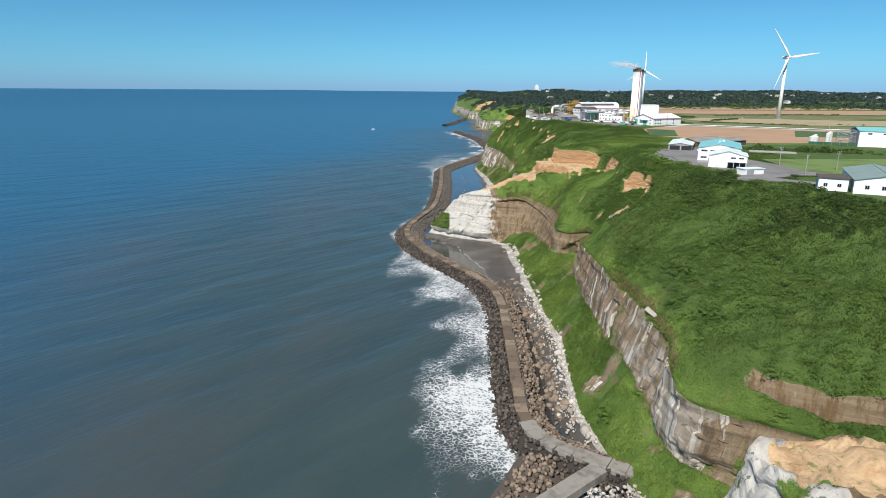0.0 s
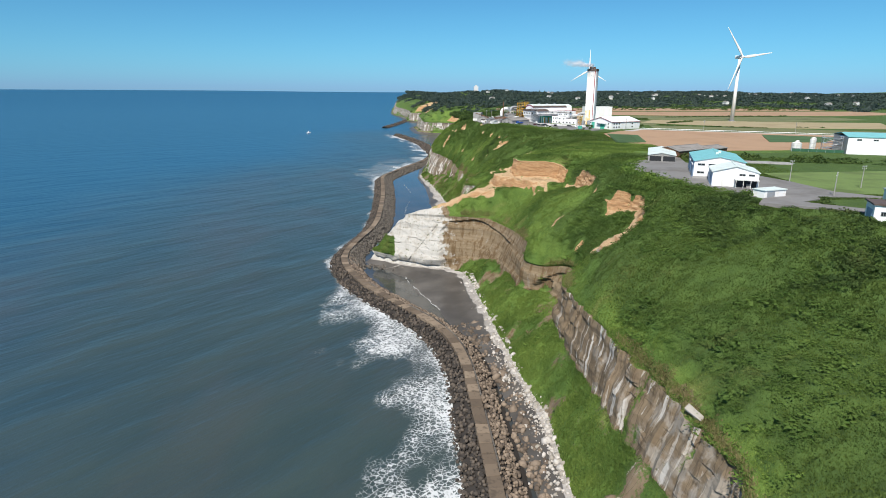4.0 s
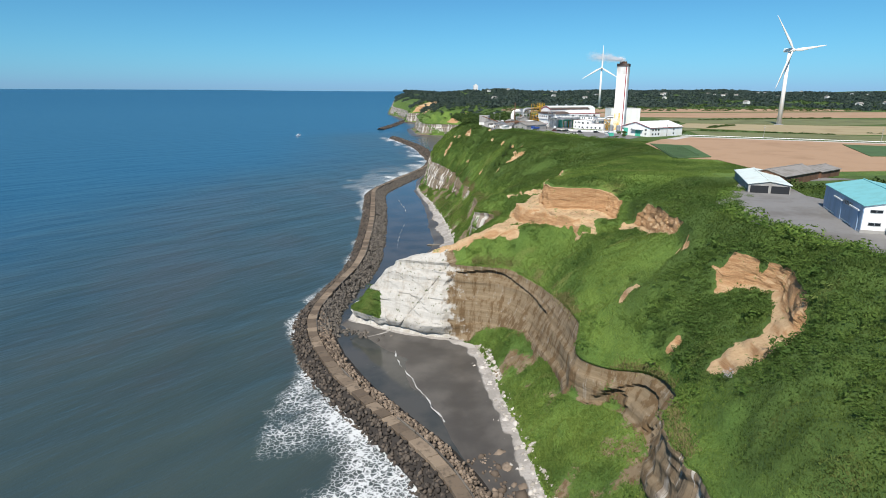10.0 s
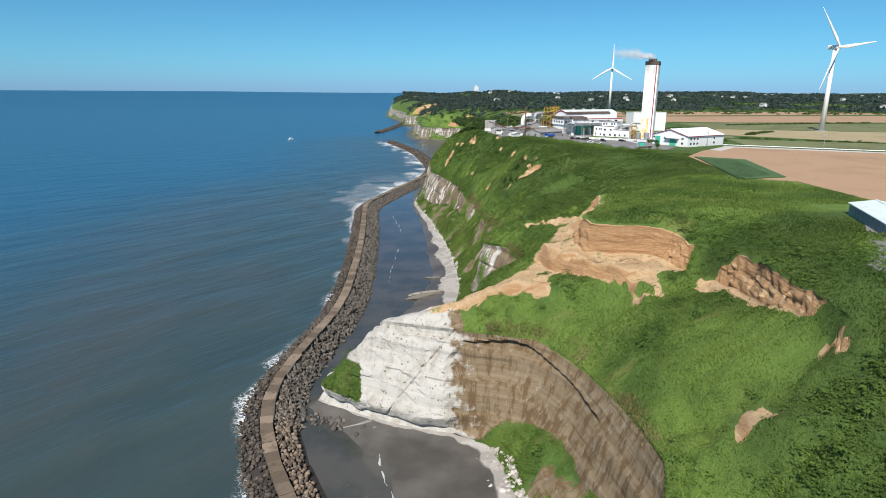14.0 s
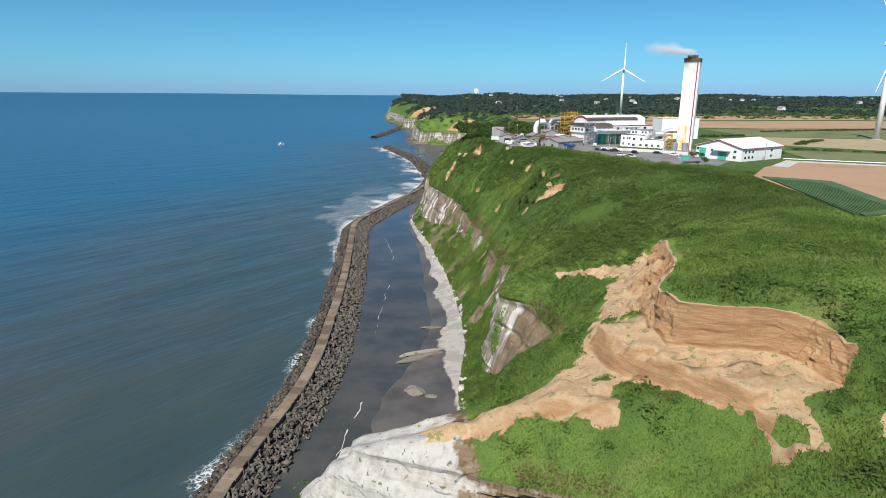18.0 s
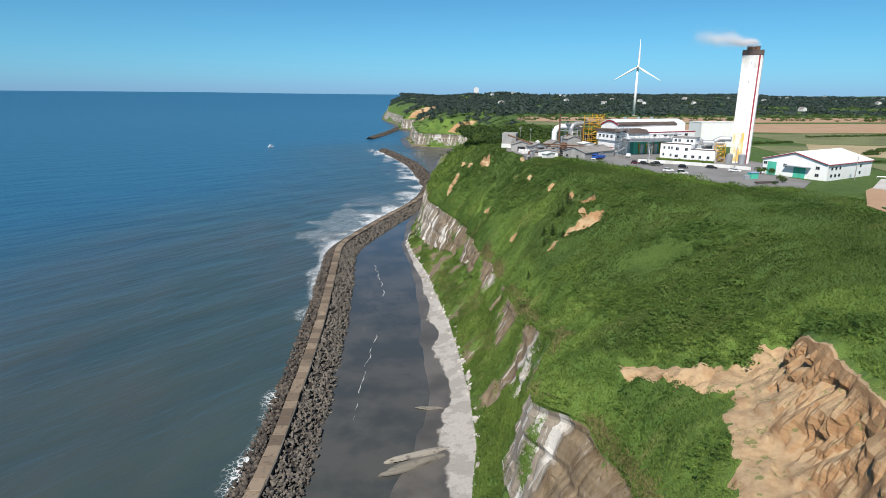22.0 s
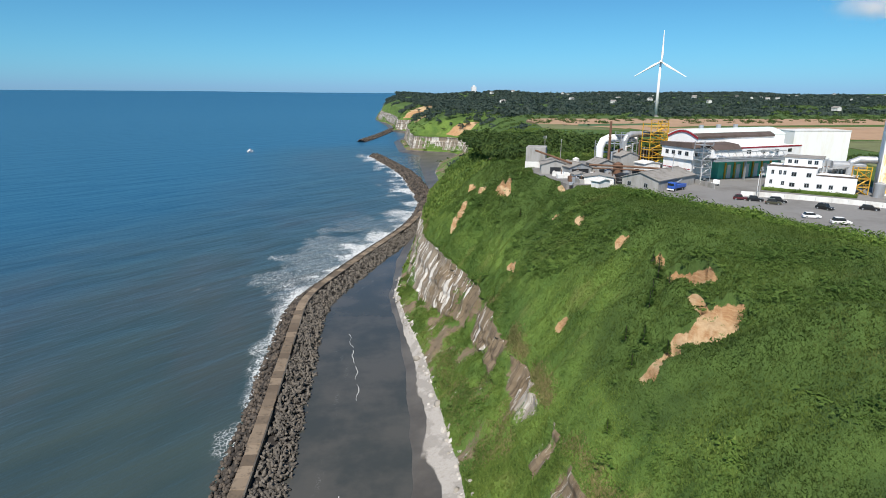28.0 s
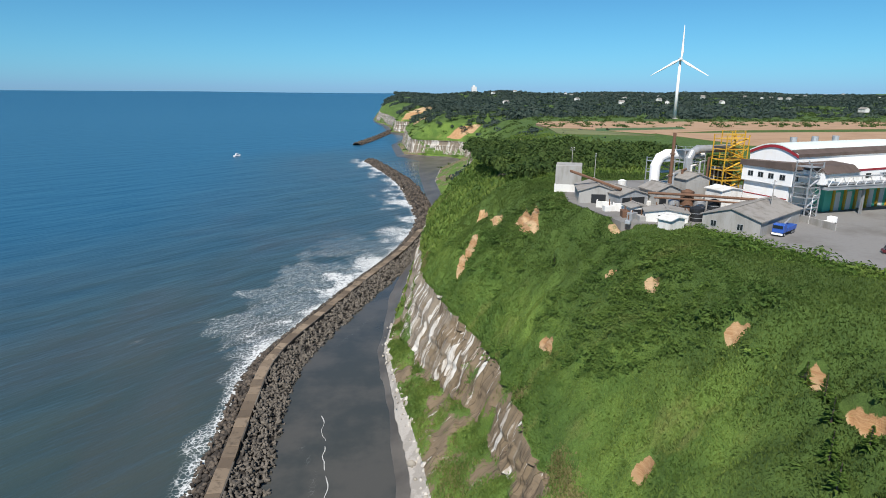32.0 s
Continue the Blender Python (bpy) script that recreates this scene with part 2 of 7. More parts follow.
    vegm = n.span(n.math("ADD", veg, wob), 0.44, 0.56)
    tanm = n.span(n.math("ADD", tan, n.math("MULTIPLY", wob, 0.8)), 0.45, 0.55)
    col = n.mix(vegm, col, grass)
    speck = n.span(n.math("ADD", n.noise(0.55, 5, 0.7), n.math("MULTIPLY", n.span(up.outputs[2], 0.6, 0.9), 0.05)), 0.62, 0.68, 0.0, 0.8)
    sandy = n.mix(speck, sandy, (0.16, 0.19, 0.06))
    col = n.mix(tanm, col, sandy)
    rough = n.math("SUBTRACT", 0.95, n.math("MULTIPLY", n.span(wet, 0.45, 0.8), 0.55))
    h = n.math("ADD", n.math("MULTIPLY", n.math("ADD", n.math("MULTIPLY", beds, 0.5), n.math("MULTIPLY", stain, 0.6)), n.span(vegm, 0, 1, 1.0, 0.0)), n.math("ADD", n.math("MULTIPLY", fine, 0.5), n.math("MULTIPLY", leaf, n.span(vegm, 0, 1, 0.2, 0.7))))
    h = n.math("MULTIPLY", h, n.math("SUBTRACT", 1.0, n.span(wet, 0.4, 0.7, 0, 0.97)))
    return n.done(col, rough, n.bump(h, 0.8, 0.5), spec=0.3)


def sea_material():
    n = Nodes("sea_water")
    foam, silt, calm = n.attr("foam"), n.attr("silt"), n.attr("calm")
    # crests run slantwise to the shore
    turned = []
    for way in ((0.70, -0.71, 0.0), (0.17, 0.17, 0.0)):
        dot = n.t.nodes.new("ShaderNodeVectorMath")
        dot.operation = "DOT_PRODUCT"
        dot.inputs[1].default_value = way
        n.put(dot.inputs[0], n.pos)
        turned.append(dot.outputs["Value"])
    waves = n.t.nodes.new("ShaderNodeCombineXYZ")
    n.put(waves.inputs[0], turned[0])
    n.put(waves.inputs[1], turned[1])
    waves = waves.outputs[0]
    swell = n.noise(0.055, 4, 0.55, at=waves)
    chop = n.noise(0.32, 4, 0.6, at=waves)
    rip = n.noise(1.4, 3, 0.6)
    blue = n.mix(n.span(swell, 0.3, 0.7), (0.012, 0.072, 0.138), (0.019, 0.090, 0.164))
    cloudy = n.noise(0.012, 4, 0.6, (1.0, 0.45, 1.0))
    mud = n.mix(n.span(swell, 0.3, 0.7), (0.033, 0.056, 0.055), (0.043, 0.068, 0.065))
    mud = n.mix(n.span(cloudy, 0.42, 0.66, 0.1, 0.8), mud, (0.056, 0.064, 0.060))
    col = n.mix(n.span(n.math("ADD", silt, n.math("MULTIPLY", n.math("SUBTRACT", swell, 0.5), 0.35)), 0.0, 1.0), blue, mud)
    lace = n.noise(0.35, 5, 0.7)
    net = n.cells(0.75, n.noise_vec(0.5, 2.2))
    net2 = n.cells(2.0, n.noise_vec(1.1, 0.8))
    thick = n.math("MULTIPLY", foam, n.span(lace, 0.25, 0.7, 0.35, 1.0))
    white = n.span(n.math("SUBTRACT", n.math("MULTIPLY", n.math("POWER", thick, 1.25), 0.33), n.math("MINIMUM", net, n.math("ADD", n.math("MULTIPLY", net2, 1.5), 0.06))), -0.05, 0.10)
    white = n.math("MULTIPLY", white, n.span(foam, 0.04, 0.18))
    shoal = n.noise(0.045, 5, 0.6)
    col = n.mix(n.math("MULTIPLY", calm, 0.85), col, n.mix(n.span(shoal, 0.38, 0.62), (0.046, 0.048, 0.045), (0.080, 0.075, 0.067)))
    col = n.mix(n.math("MULTIPLY", white, 0.82), col, (0.72, 0.74, 0.74))
    rough = n.math("ADD", n.math("MULTIPLY", white, 0.5), n.span(calm, 0.0, 1.0, 0.28, 0.10))
    h = n.math("ADD", n.math("MULTIPLY", swell, 5.0), n.math("ADD", n.math("MULTIPLY", chop, 0.55), n.math("MULTIPLY", rip, 0.12)))
    h = n.math("MULTIPLY", h, n.span(calm, 0.0, 1.0, 1.0, 0.04))
    return n.done(col, rough, n.bump(h, 0.4, 1.0), spec=0.35)


def rock_material(name, a, b, c, spread=0.5):
    n = Nodes(name)
    r = n.random(island=True)
    r2 = n.random()
    g, fine = n.noise(0.6, 4), n.noise(5.0, 4)
    v = n.math("FRACT", n.math("ADD", r, r2))
    col = n.mix(n.span(v, 0.0, 1.0), a, b)
    col = n.mix(n.span(g, 0.5, 0.7, 0, spread), col, c)
    return n.done(col, 0.9, n.bump(fine, 0.5, 0.12), spec=0.25)


M_LAND, M_SEA = terrain_material(), sea_material()
M_GRASS = leafy("grass_blades", (0.083, 0.149, 0.03), (0.155, 0.235, 0.046), (0.271, 0.331, 0.09), lively=0.6)
M_BUSH = leafy("shrub_leaves", (0.061, 0.125, 0.024), (0.117, 0.202, 0.038), (0.216, 0.307, 0.065))
# far woods: the pale blue haze of distance is put into the leaf colour
M_WOOD_FAR = leafy("hazed_woodland_leaves", (0.05, 0.078, 0.066), (0.068, 0.098, 0.08), (0.088, 0.118, 0.09), 0.01, 0.5)
M_STRAW = leafy("dry_grass_blades", (0.17, 0.17, 0.065), (0.26, 0.235, 0.10), (0.36, 0.31, 0.16), lively=0.5)
M_WOOD = leafy("wood_leaves", (0.042, 0.078, 0.022), (0.066, 0.112, 0.028), (0.115, 0.17, 0.044))
M_SASA = leafy("bamboo_grass", (0.062, 0.107, 0.024), (0.098, 0.154, 0.032), (0.158, 0.211, 0.052), lively=0.6)
M_SCRUB = leafy("scrub_leaves", (0.065, 0.125, 0.027), (0.104, 0.173, 0.036), (0.178, 0.254, 0.06), lively=0.6)
M_BOULDER = rock_material("sea_boulder", (0.04, 0.035, 0.031), (0.12, 0.098, 0.078), (0.022, 0.02, 0.019))
M_TETRA = rock_material("weathered_concrete_block", (0.075, 0.068, 0.06), (0.16, 0.142, 0.12), (0.06, 0.055, 0.05))
M_BROWNROCK = rock_material("brown_boulder", (0.105, 0.082, 0.063), (0.26, 0.205, 0.155), (0.07, 0.056, 0.045))
M_PALE = rock_material("pale_rubble", (0.30, 0.275, 0.235), (0.52, 0.49, 0.45), (0.2, 0.18, 0.15))
M_CREST = rock_material("crest_concrete", (0.115, 0.088, 0.064), (0.25, 0.195, 0.14), (0.085, 0.068, 0.052), 0.8)
M_LEDGE = rock_material("grey_mudstone", (0.17, 0.155, 0.13), (0.29, 0.265, 0.225), (0.11, 0.1, 0.085), 0.8)
M_WHITE = painted("white_wall", (0.84, 0.845, 0.84), 0.55, 0.06)
M_WHITE2 = painted("stained_white_wall", (0.70, 0.70, 0.68), 0.6, 0.25)
M_TRACK = painted("weathered_track_concrete", (0.25, 0.235, 0.205), 0.9, 0.5)
M_CONC = painted("grey_concrete", (0.34, 0.335, 0.32), 0.85, 0.35)
M_SLATE = painted("grey_sheet_roof", (0.27, 0.255, 0.235), 0.8, 0.4)
M_DARK = painted("black_paint_and_opening_shade", (0.02, 0.022, 0.025), 0.5, 0.2)
M_ASPH = painted("yard_asphalt", (0.20, 0.196, 0.19), 0.9, 0.35, scale=0.08)
M_RED = painted("dark_red_trim", (0.30, 0.02, 0.03), 0.6, 0.2)
M_BROWN = painted("brown_sheet", (0.105, 0.078, 0.066), 0.7, 0.3)
M_STEEL = painted("galvanised_steel", (0.42, 0.44, 0.46), 0.45, 0.25, 0.4)
M_YELLOW = painted("yellow_paint", (0.62, 0.36, 0.03), 0.55, 0.25)
M_GREEN = painted("green_sheet", (0.08, 0.48, 0.34), 0.55, 0.2)
M_NET = painted("dark_green_net", (0.03, 0.11, 0.06), 0.8, 0.3)
# also puts the bluish shade of the halls' seaward sides into colour
M_BLUEGREY = painted("blue_grey_sheet_and_shade", (0.27, 0.38, 0.52), 0.55, 0.2)
M_TEAL = painted("teal_sheet_roof", (0.20, 0.50, 0.52), 0.5, 0.15)
M_PALEROOF = painted("pale_green_roof", (0.66, 0.74, 0.71), 0.5, 0.12)
M_RUST = painted("rusty_steel", (0.16, 0.085, 0.05), 0.8, 0.45)
M_FIELD = painted("ploughed_soil", (0.37, 0.24, 0.145), 0.95, 0.22, scale=0.05)
M_FIELD2 = painted("dry_soil", (0.34, 0.28, 0.16), 0.95, 0.2, scale=0.05)
M_CROP = painted("crop_rows_green", (0.06, 0.12, 0.038), 0.9, 0.35, scale=0.12)
M_LAWN = painted("mown_grass", (0.13, 0.195, 0.05), 0.95, 0.4, scale=0.06)
M_STAIN = stained_panel()
M_OLIVE = painted("rough_olive_pasture", (0.15, 0.165, 0.065), 0.95, 0.45, scale=0.05)
M_ROAD = painted("pale_road", (0.48, 0.46, 0.43), 0.9, 0.2, scale=0.1)


# ---- tools ----
def lattice(x, y, seed):
    n = (x.astype(np.int64) * 374761393 + y.astype(np.int64) * 668265263 + seed * 1442695041) & 0x7FFFFFFF
    n = ((n ^ (n >> 13)) * 1274126177) & 0x7FFFFFFF
    return ((n ^ (n >> 16)) & 0xFFFF) / 65535.0


def vnoise(x, y, seed=0):
    """Smooth noise from -1 to 1."""
    x, y = np.broadcast_arrays(np.asarray(x, float), np.asarray(y, float))
    ix, iy = np.floor(x), np.floor(y)
    fx, fy = x - ix, y - iy
    fx, fy = fx * fx * (3 - 2 * fx), fy * fy * (3 - 2 * fy)
    a, b = lattice(ix, iy, seed), lattice(ix + 1, iy, seed)
    c, d = lattice(ix, iy + 1, seed), lattice(ix + 1, iy + 1, seed)
    return 2 * ((a * (1 - fx) + b * fx) * (1 - fy) + (c * (1 - fx) + d * fx) * fy) - 1


def fbm(x, y, seed=0, octaves=4):
    total, amp = 0.0, 0.5
    for k in range(octaves):
        total = total + amp * vnoise(x * 2.03 ** k, y * 2.03 ** k, seed + 17 * k)
        amp *= 0.5
    return total


def smooth(v, lo, hi):
    k = np.clip((v - lo) / (hi - lo), 0, 1)
    return k * k * (3 - 2 * k)


def sheet(name, verts, faces, material, attrs=None, parent=None, soft=False):
    """A mesh object from arrays; attrs are numbers per vertex."""
    me = bpy.data.meshes.new(name)
    verts, faces = np.asarray(verts, np.float32), np.asarray(faces, np.int32)
    k = faces.shape[1]
    me.vertices.add(len(verts))
    me.vertices.foreach_set("co", verts.ravel())
    me.loops.add(faces.size)
    me.loops.foreach_set("vertex_index", faces.ravel())
    me.polygons.add(len(faces))
    me.polygons.foreach_set("loop_start", np.arange(0, faces.size, k, dtype=np.int32))
    me.polygons.foreach_set("loop_total", np.full(len(faces), k, np.int32))
    if soft:
        me.polygons.foreach_set("use_smooth", np.ones(len(faces), bool))
    for key, values in (attrs or {}).items():
        me.attributes.new(key, "FLOAT", "POINT").data.foreach_set("value", np.asarray(values, np.float32).ravel())
    me.materials.append(material)
    me.update(calc_edges=True)
    ob = new(name, me)
    ob.parent = parent
    return ob


def grid_faces(rows, cols):
    i = np.arange(rows - 1)[:, None] * cols + np.arange(cols - 1)[None]
    return np.stack([i, i + 1, i + cols + 1, i + cols], -1).reshape(-1, 4)


def part(name, bm, material, parent, label="", soft=False):
    me = bpy.data.meshes.new(name)
    bmesh.ops.recalc_face_normals(bm, faces=bm.faces)
    bm.to_mesh(me)
    bm.free()
    me.materials.append(material)
    if soft:
        for p in me.polygons:
            p.use_smooth = True
    ob = new(name, me)
    ob.parent = parent
    return tagged(ob, label)


def thing(name, x, y, z, turn, label, category, group="", kind=""):
    ob = new(name)
    ob.empty_display_size = 1
    ob.matrix_world = pose(x, y, z, 0, 0, turn)
    return tagged(ob, label, category, group, kind)


def block(x0, y0, z0, x1, y1, z1, bm=None, bevel=0.0):
    bm = bm or bmesh.new()
    m = Matrix.LocRotScale(((x0 + x1) / 2, (y0 + y1) / 2, (z0 + z1) / 2), None, (abs(x1 - x0), abs(y1 - y0), abs(z1 - z0)))
    made = bmesh.ops.create_cube(bm, size=1, matrix=m)
    if bevel:
        edges = list({e for v in made["verts"] for e in v.link_edges})
        bmesh.ops.bevel(bm, geom=edges, offset=bevel, segments=1, affect="EDGES")
    return bm


def rod(a, b, r0, r1=None, sides=8, bm=None, caps=True):
    """A round bar from a to b."""
    bm = bm or bmesh.new()
    a, b = Vector(a), Vector(b)
    m = Matrix.Translation((a + b) / 2) @ (b - a).to_track_quat("Z", "Y").to_matrix().to_4x4()
    bmesh.ops.create_cone(bm, cap_ends=caps, segments=sides, radius1=r0, radius2=r0 if r1 is None else r1, depth=(b - a).length, matrix=m)
    return bm


def prism(outline, y0, y1, bm=None):
    """An outline in x, z pulled along y."""
    bm = bm or bmesh.new()
    a = [bm.verts.new((x, y0, z)) for x, z in outline]
    b = [bm.verts.new((x, y1, z)) for x, z in outline]
    bm.faces.new(a)
    bm.faces.new(b[::-1])
    for i in range(len(a)):
        j = (i + 1) % len(a)
        bm.faces.new((a[i], b[i], b[j], a[j]))
    return bm


def plate(points, z0, z1, bm=None):
    """A flat plan outline with a thickness."""
    bm = bm or bmesh.new()
    a = [bm.verts.new((x, y, z0)) for x, y in points]
    b = [bm.verts.new((x, y, z1)) for x, y in points]
    bm.faces.new(a[::-1])
    bm.faces.new(b)
    for i in range(len(a)):
        j = (i + 1) % len(a)
        bm.faces.new((a[i], a[j], b[j], b[i]))
    return bm


# ---- the coast: one sheet of land from the lagoon's bed to the far woods ----
PLAT = 61.5


def along(ys, values):
    return lambda y: np.interp(y, ys, values)


toe_x = along((-60, 60, 94, 99, 106, 114, 122, 130, 138, 156, 180, 205, 240, 290, 340, 350, 356, 361, 368, 375, 379, 385, 389, 392, 396, 418, 432, 448, 480, 511, 560, 600, 640, 670, 700, 740, 800, 870, 900, 1000, 1100, 1200, 1290, 1325, 1342, 1521, 1600, 1700, 1770, 1790, 2000, 2241, 2700, 3300, 3700, 4400),
              (50, 50, 42, 54, 56, 50, 46, 45, 44, 42, 44, 47, 45, 45, 44, 42, 33, 20, 8, -2, -6, -4, 8, 26, 36, 40, 43, 45, 52, 54, 54.5, 52.5, 50, 46, 44, 50, 60, 76, 90, 100, 104, 122, 160, 140, 86, 84, 115, 155, 150, 82, 88, 45, 60, 80, 200, 1800))
bench_dx = along((-60, 92, 98, 106, 114, 122, 138, 156, 205, 240, 256, 272, 282, 289, 300, 335, 350, 361, 386, 398, 410, 432, 448, 480, 511, 570, 605, 640, 660, 690, 700, 800, 960, 1060, 1210, 1290, 4400),
                 (4, 5, 22, 20, 12, 9, 10, 12, 8, 12, 17, 19, 14, 9, 12, 10, 5, 2, 3, 4, 13, 12, 5, 4, 8, 13, 13.5, 11.5, 9, 5, 4, 3, 10, 30, 32, 6, 6))
bench_z = along((-60, 92, 98, 114, 122, 138, 156, 205, 250, 272, 290, 335, 350, 361, 386, 398, 410, 432, 448, 480, 511, 570, 605, 640, 660, 690, 700, 960, 1060, 1210, 1290, 4400),
                (6, 8, 7, 7, 9, 14, 16, 15, 15, 16, 13, 12, 7, 4, 5, 8, 13, 13, 5, 5, 10, 16, 14, 11, 8, 5, 5, 8, 15, 15, 4, 4))
edge_x = along((-60, 60, 92, 96, 100, 104, 108, 114, 119, 123, 131, 140, 156, 180, 205, 238, 250, 258, 266, 274, 280, 286, 290, 299, 320, 340, 350, 357, 363, 370, 375, 379, 386, 389, 392, 396, 402, 408, 416, 424, 437, 444, 452, 464, 472, 484, 511, 570, 600, 640, 670, 700, 740, 800, 870, 900, 1000, 1100, 1200, 1290, 1325, 1342, 1521, 1600, 1700, 1770, 1790, 2000, 2241, 2700, 3300, 3700, 4400),
               (60, 58, 54, 86, 95, 88, 78, 66, 57, 55, 56, 58.5, 60, 59, 58, 59, 64, 69.5, 71, 69.5, 64.5, 58, 57.5, 61.5, 63, 62, 58, 53, 39, 26, 16, 13, 13, 20, 33, 43, 50, 62, 65, 66, 64, 57, 55.5, 63, 70, 68, 70, 72, 71, 69, 62, 57, 60, 68, 88, 104, 126, 140, 160, 174, 150, 96, 96, 128, 168, 160, 92, 100, 62, 80, 100, 230, 1850))
edge_z = along((-60, 94, 98, 103, 119, 123, 131, 140, 205, 238, 258, 274, 281, 290, 299, 320, 340, 354, 363, 377, 386, 396, 408, 424, 437, 452, 472, 484, 511, 570, 640, 670, 700, 800, 1000, 1200, 1342, 1521, 1790, 4400),
               (32, 34, 21, 24, 26, 28, 30, 32, 33, 32, 31, 28, 25.5, 26, 31.5, 30, 28.5, 29.5, 29, 28, 28, 31, 36, 31, 33.5, 32.7, 36, 32, 25, 24, 27, 29, 28, 31, 34, 26, 24, 30, 26, 40))
mid_x = along((-60, 92, 97, 103, 112, 119, 128, 140, 148, 178, 206, 222, 250, 271, 293, 310, 340, 352, 359, 368, 377, 385, 393, 407, 416, 425, 435, 445, 458, 470, 486, 500, 540, 567, 600, 640, 670, 700, 740, 800, 870, 1000, 1200, 1290, 1325, 1342, 1521, 1600, 1770, 1790, 2241, 2700, 3300, 3700, 4400),
              (85, 86, 102, 93, 75, 63, 64, 68, 69, 68, 68, 72, 76, 76, 73, 74, 78, 78, 74.5, 68, 62.5, 62, 68, 74, 77, 78, 78.3, 74, 74, 86, 88, 88, 87, 85, 84, 80, 76, 70, 74, 82, 102, 142, 174, 192, 175, 124, 114, 150, 180, 118, 80, 96, 120, 260, 1900))
mid_z = along((-60, 92, 97, 119, 130, 140, 148, 178, 206, 222, 250, 271, 293, 310, 340, 359, 368, 377, 385, 393, 407, 425, 435, 445, 470, 486, 500, 540, 567, 600, 670, 700, 800, 4400), (42, 36, 33, 34.5, 36, 38, 39.5, 40, 42.5, 44, 40, 38, 42, 43, 45, 44.5, 43.5, 43, 44.5, 46, 45, 43, 43.2, 40.8, 42.5, 40, 41, 42.5, 41.5, 42, 45, 42, 45, 50))
top_x = along((-60, 92, 140, 170, 205, 240, 250, 256, 266, 272, 277, 290, 306, 320, 332, 340, 350, 361, 366, 369, 371.5, 374, 381, 390, 396, 407, 416, 424, 432, 450, 480, 511, 540, 600, 640, 670, 700, 740, 800, 870, 1000, 1200, 1290, 1325, 1342, 1521, 1600, 1770, 1790, 2241, 2700, 3300, 3700, 4400),
              (125, 125, 124, 116, 112, 96, 90, 92.5, 97.5, 95.5, 90.5, 91, 92.5, 95, 98, 99, 99.5, 97, 94.5, 90, 80, 74, 73, 80, 84, 88.5, 91.5, 94, 102, 108, 119, 117, 108, 102, 97, 88, 90, 94, 104, 122, 164, 196, 214, 204, 170, 140, 176, 210, 150, 110, 125, 150, 300, 1950))
top_z = along((-60, 92, 140, 205, 240, 250, 272, 290, 306, 320, 343, 361, 369, 396, 416, 432, 450, 480, 511, 540, 600, 670, 740, 870, 4400), (58, 56, 60, 61, 58, 54.8, 56, 55.5, 57.5, 57, 56, 54, 56.8, 57.4, 56, 54, 54, 54.5, 56, 57, 60, 60, 56, 55, 57))
# where the brink has slipped: the wall's foot below it, and how bare the wall stands
foot_dx = along((240, 250, 266, 277, 300, 345, 361, 369, 374, 381, 390, 407, 416, 424, 432, 4400), (2, 2.2, 2.2, 1.8, 1.6, 2.6, 2.6, 1.6, 1.4, 1.4, 5.5, 9.0, 8.0, 6.0, 2.0, 2))
foot_z = along((240, 250, 266, 277, 298, 306, 343, 361, 369, 384, 393, 407, 424, 432, 4400), (48, 48.2, 50, 50, 50, 53, 47.5, 47.5, 49, 49, 47.2, 46.4, 46.5, 49, 49))
slip = along((-60, 244, 248, 275, 281, 296, 300, 348, 353, 431, 438, 4400), (0, 0, 1, 1, 0, 0, 1, 1, 1, 1, 0, 0))
ledge = along((-60, 347, 352, 358, 368, 384, 389, 4400), (0, 0, 2.4, 3.4, 4.2, 4.4, 0, 0))
flat_x = along((-60, 120, 160, 220, 250, 290, 320, 350, 376, 386, 392, 400, 432, 450, 480, 511, 560, 640, 700, 760, 850, 900, 1000, 1190, 1290, 1342, 1521, 1700, 1790, 4400),
               (44, 44, 34, 38, 36, 26, 18, 11, -8, -6, 8, 12, 16, 22, 33, 40, 42, 43, 41, 46, 66, 80, 86, 92, 100, 74, 72, 110, 72, 80))

rim_dx = along((-60, 220, 240, 330, 345, 380, 540, 575, 690, 740, 4400), (34, 26, 6, 6, 20, 30, 30, 6, 4, 30, 40))
steps = ((-80, 72, 4.0), (72, 146, 0.9), (146, 345, 1.35), (345, 366, 0.7), (366, 436, 0.5), (436, 440, 0.8), (440, 720, 1.35), (720, 1000, 2.8), (1000, 1860, 7.0))
ROWY = np.concatenate([np.arange(a, b, d) for a, b, d in steps] + [1860 * 1.032 ** np.arange(0, 29)])
SEGS = (8, 10, 10, 12, 44, 26, 30, 14)
y1 = ROWY
tx, ex, mx, px, fx = toe_x(y1), edge_x(y1), mid_x(y1), top_x(y1), flat_x(y1)
fx = np.minimum(fx, tx - 4)
zero = np.zeros_like(y1)
knots_x = np.stack([fx - 26, fx, tx - np.minimum(9, 0.5 * (tx - fx)), tx, tx + bench_dx(y1), ex, np.maximum(mx, ex + 3), np.maximum(px, np.maximum(mx, ex + 3) + 4), np.maximum(px, mx) + rim_dx(y1)], 1)
knots_z = np.stack([zero - 2.0, zero, zero + 0.75, zero + 2.6, bench_z(y1), edge_z(y1), mid_z(y1), top_z(y1), zero + PLAT], 1)
ker = np.array([1, 2, 3, 2, 1]) / 9
for k in range(knots_x.shape[1]):
    knots_x[2:-2, k] = np.convolve(knots_x[:, k], ker, "valid")
    knots_z[2:-2, k] = np.convolve(knots_z[:, k], ker, "valid")
cx, cz, cs = [], [], []
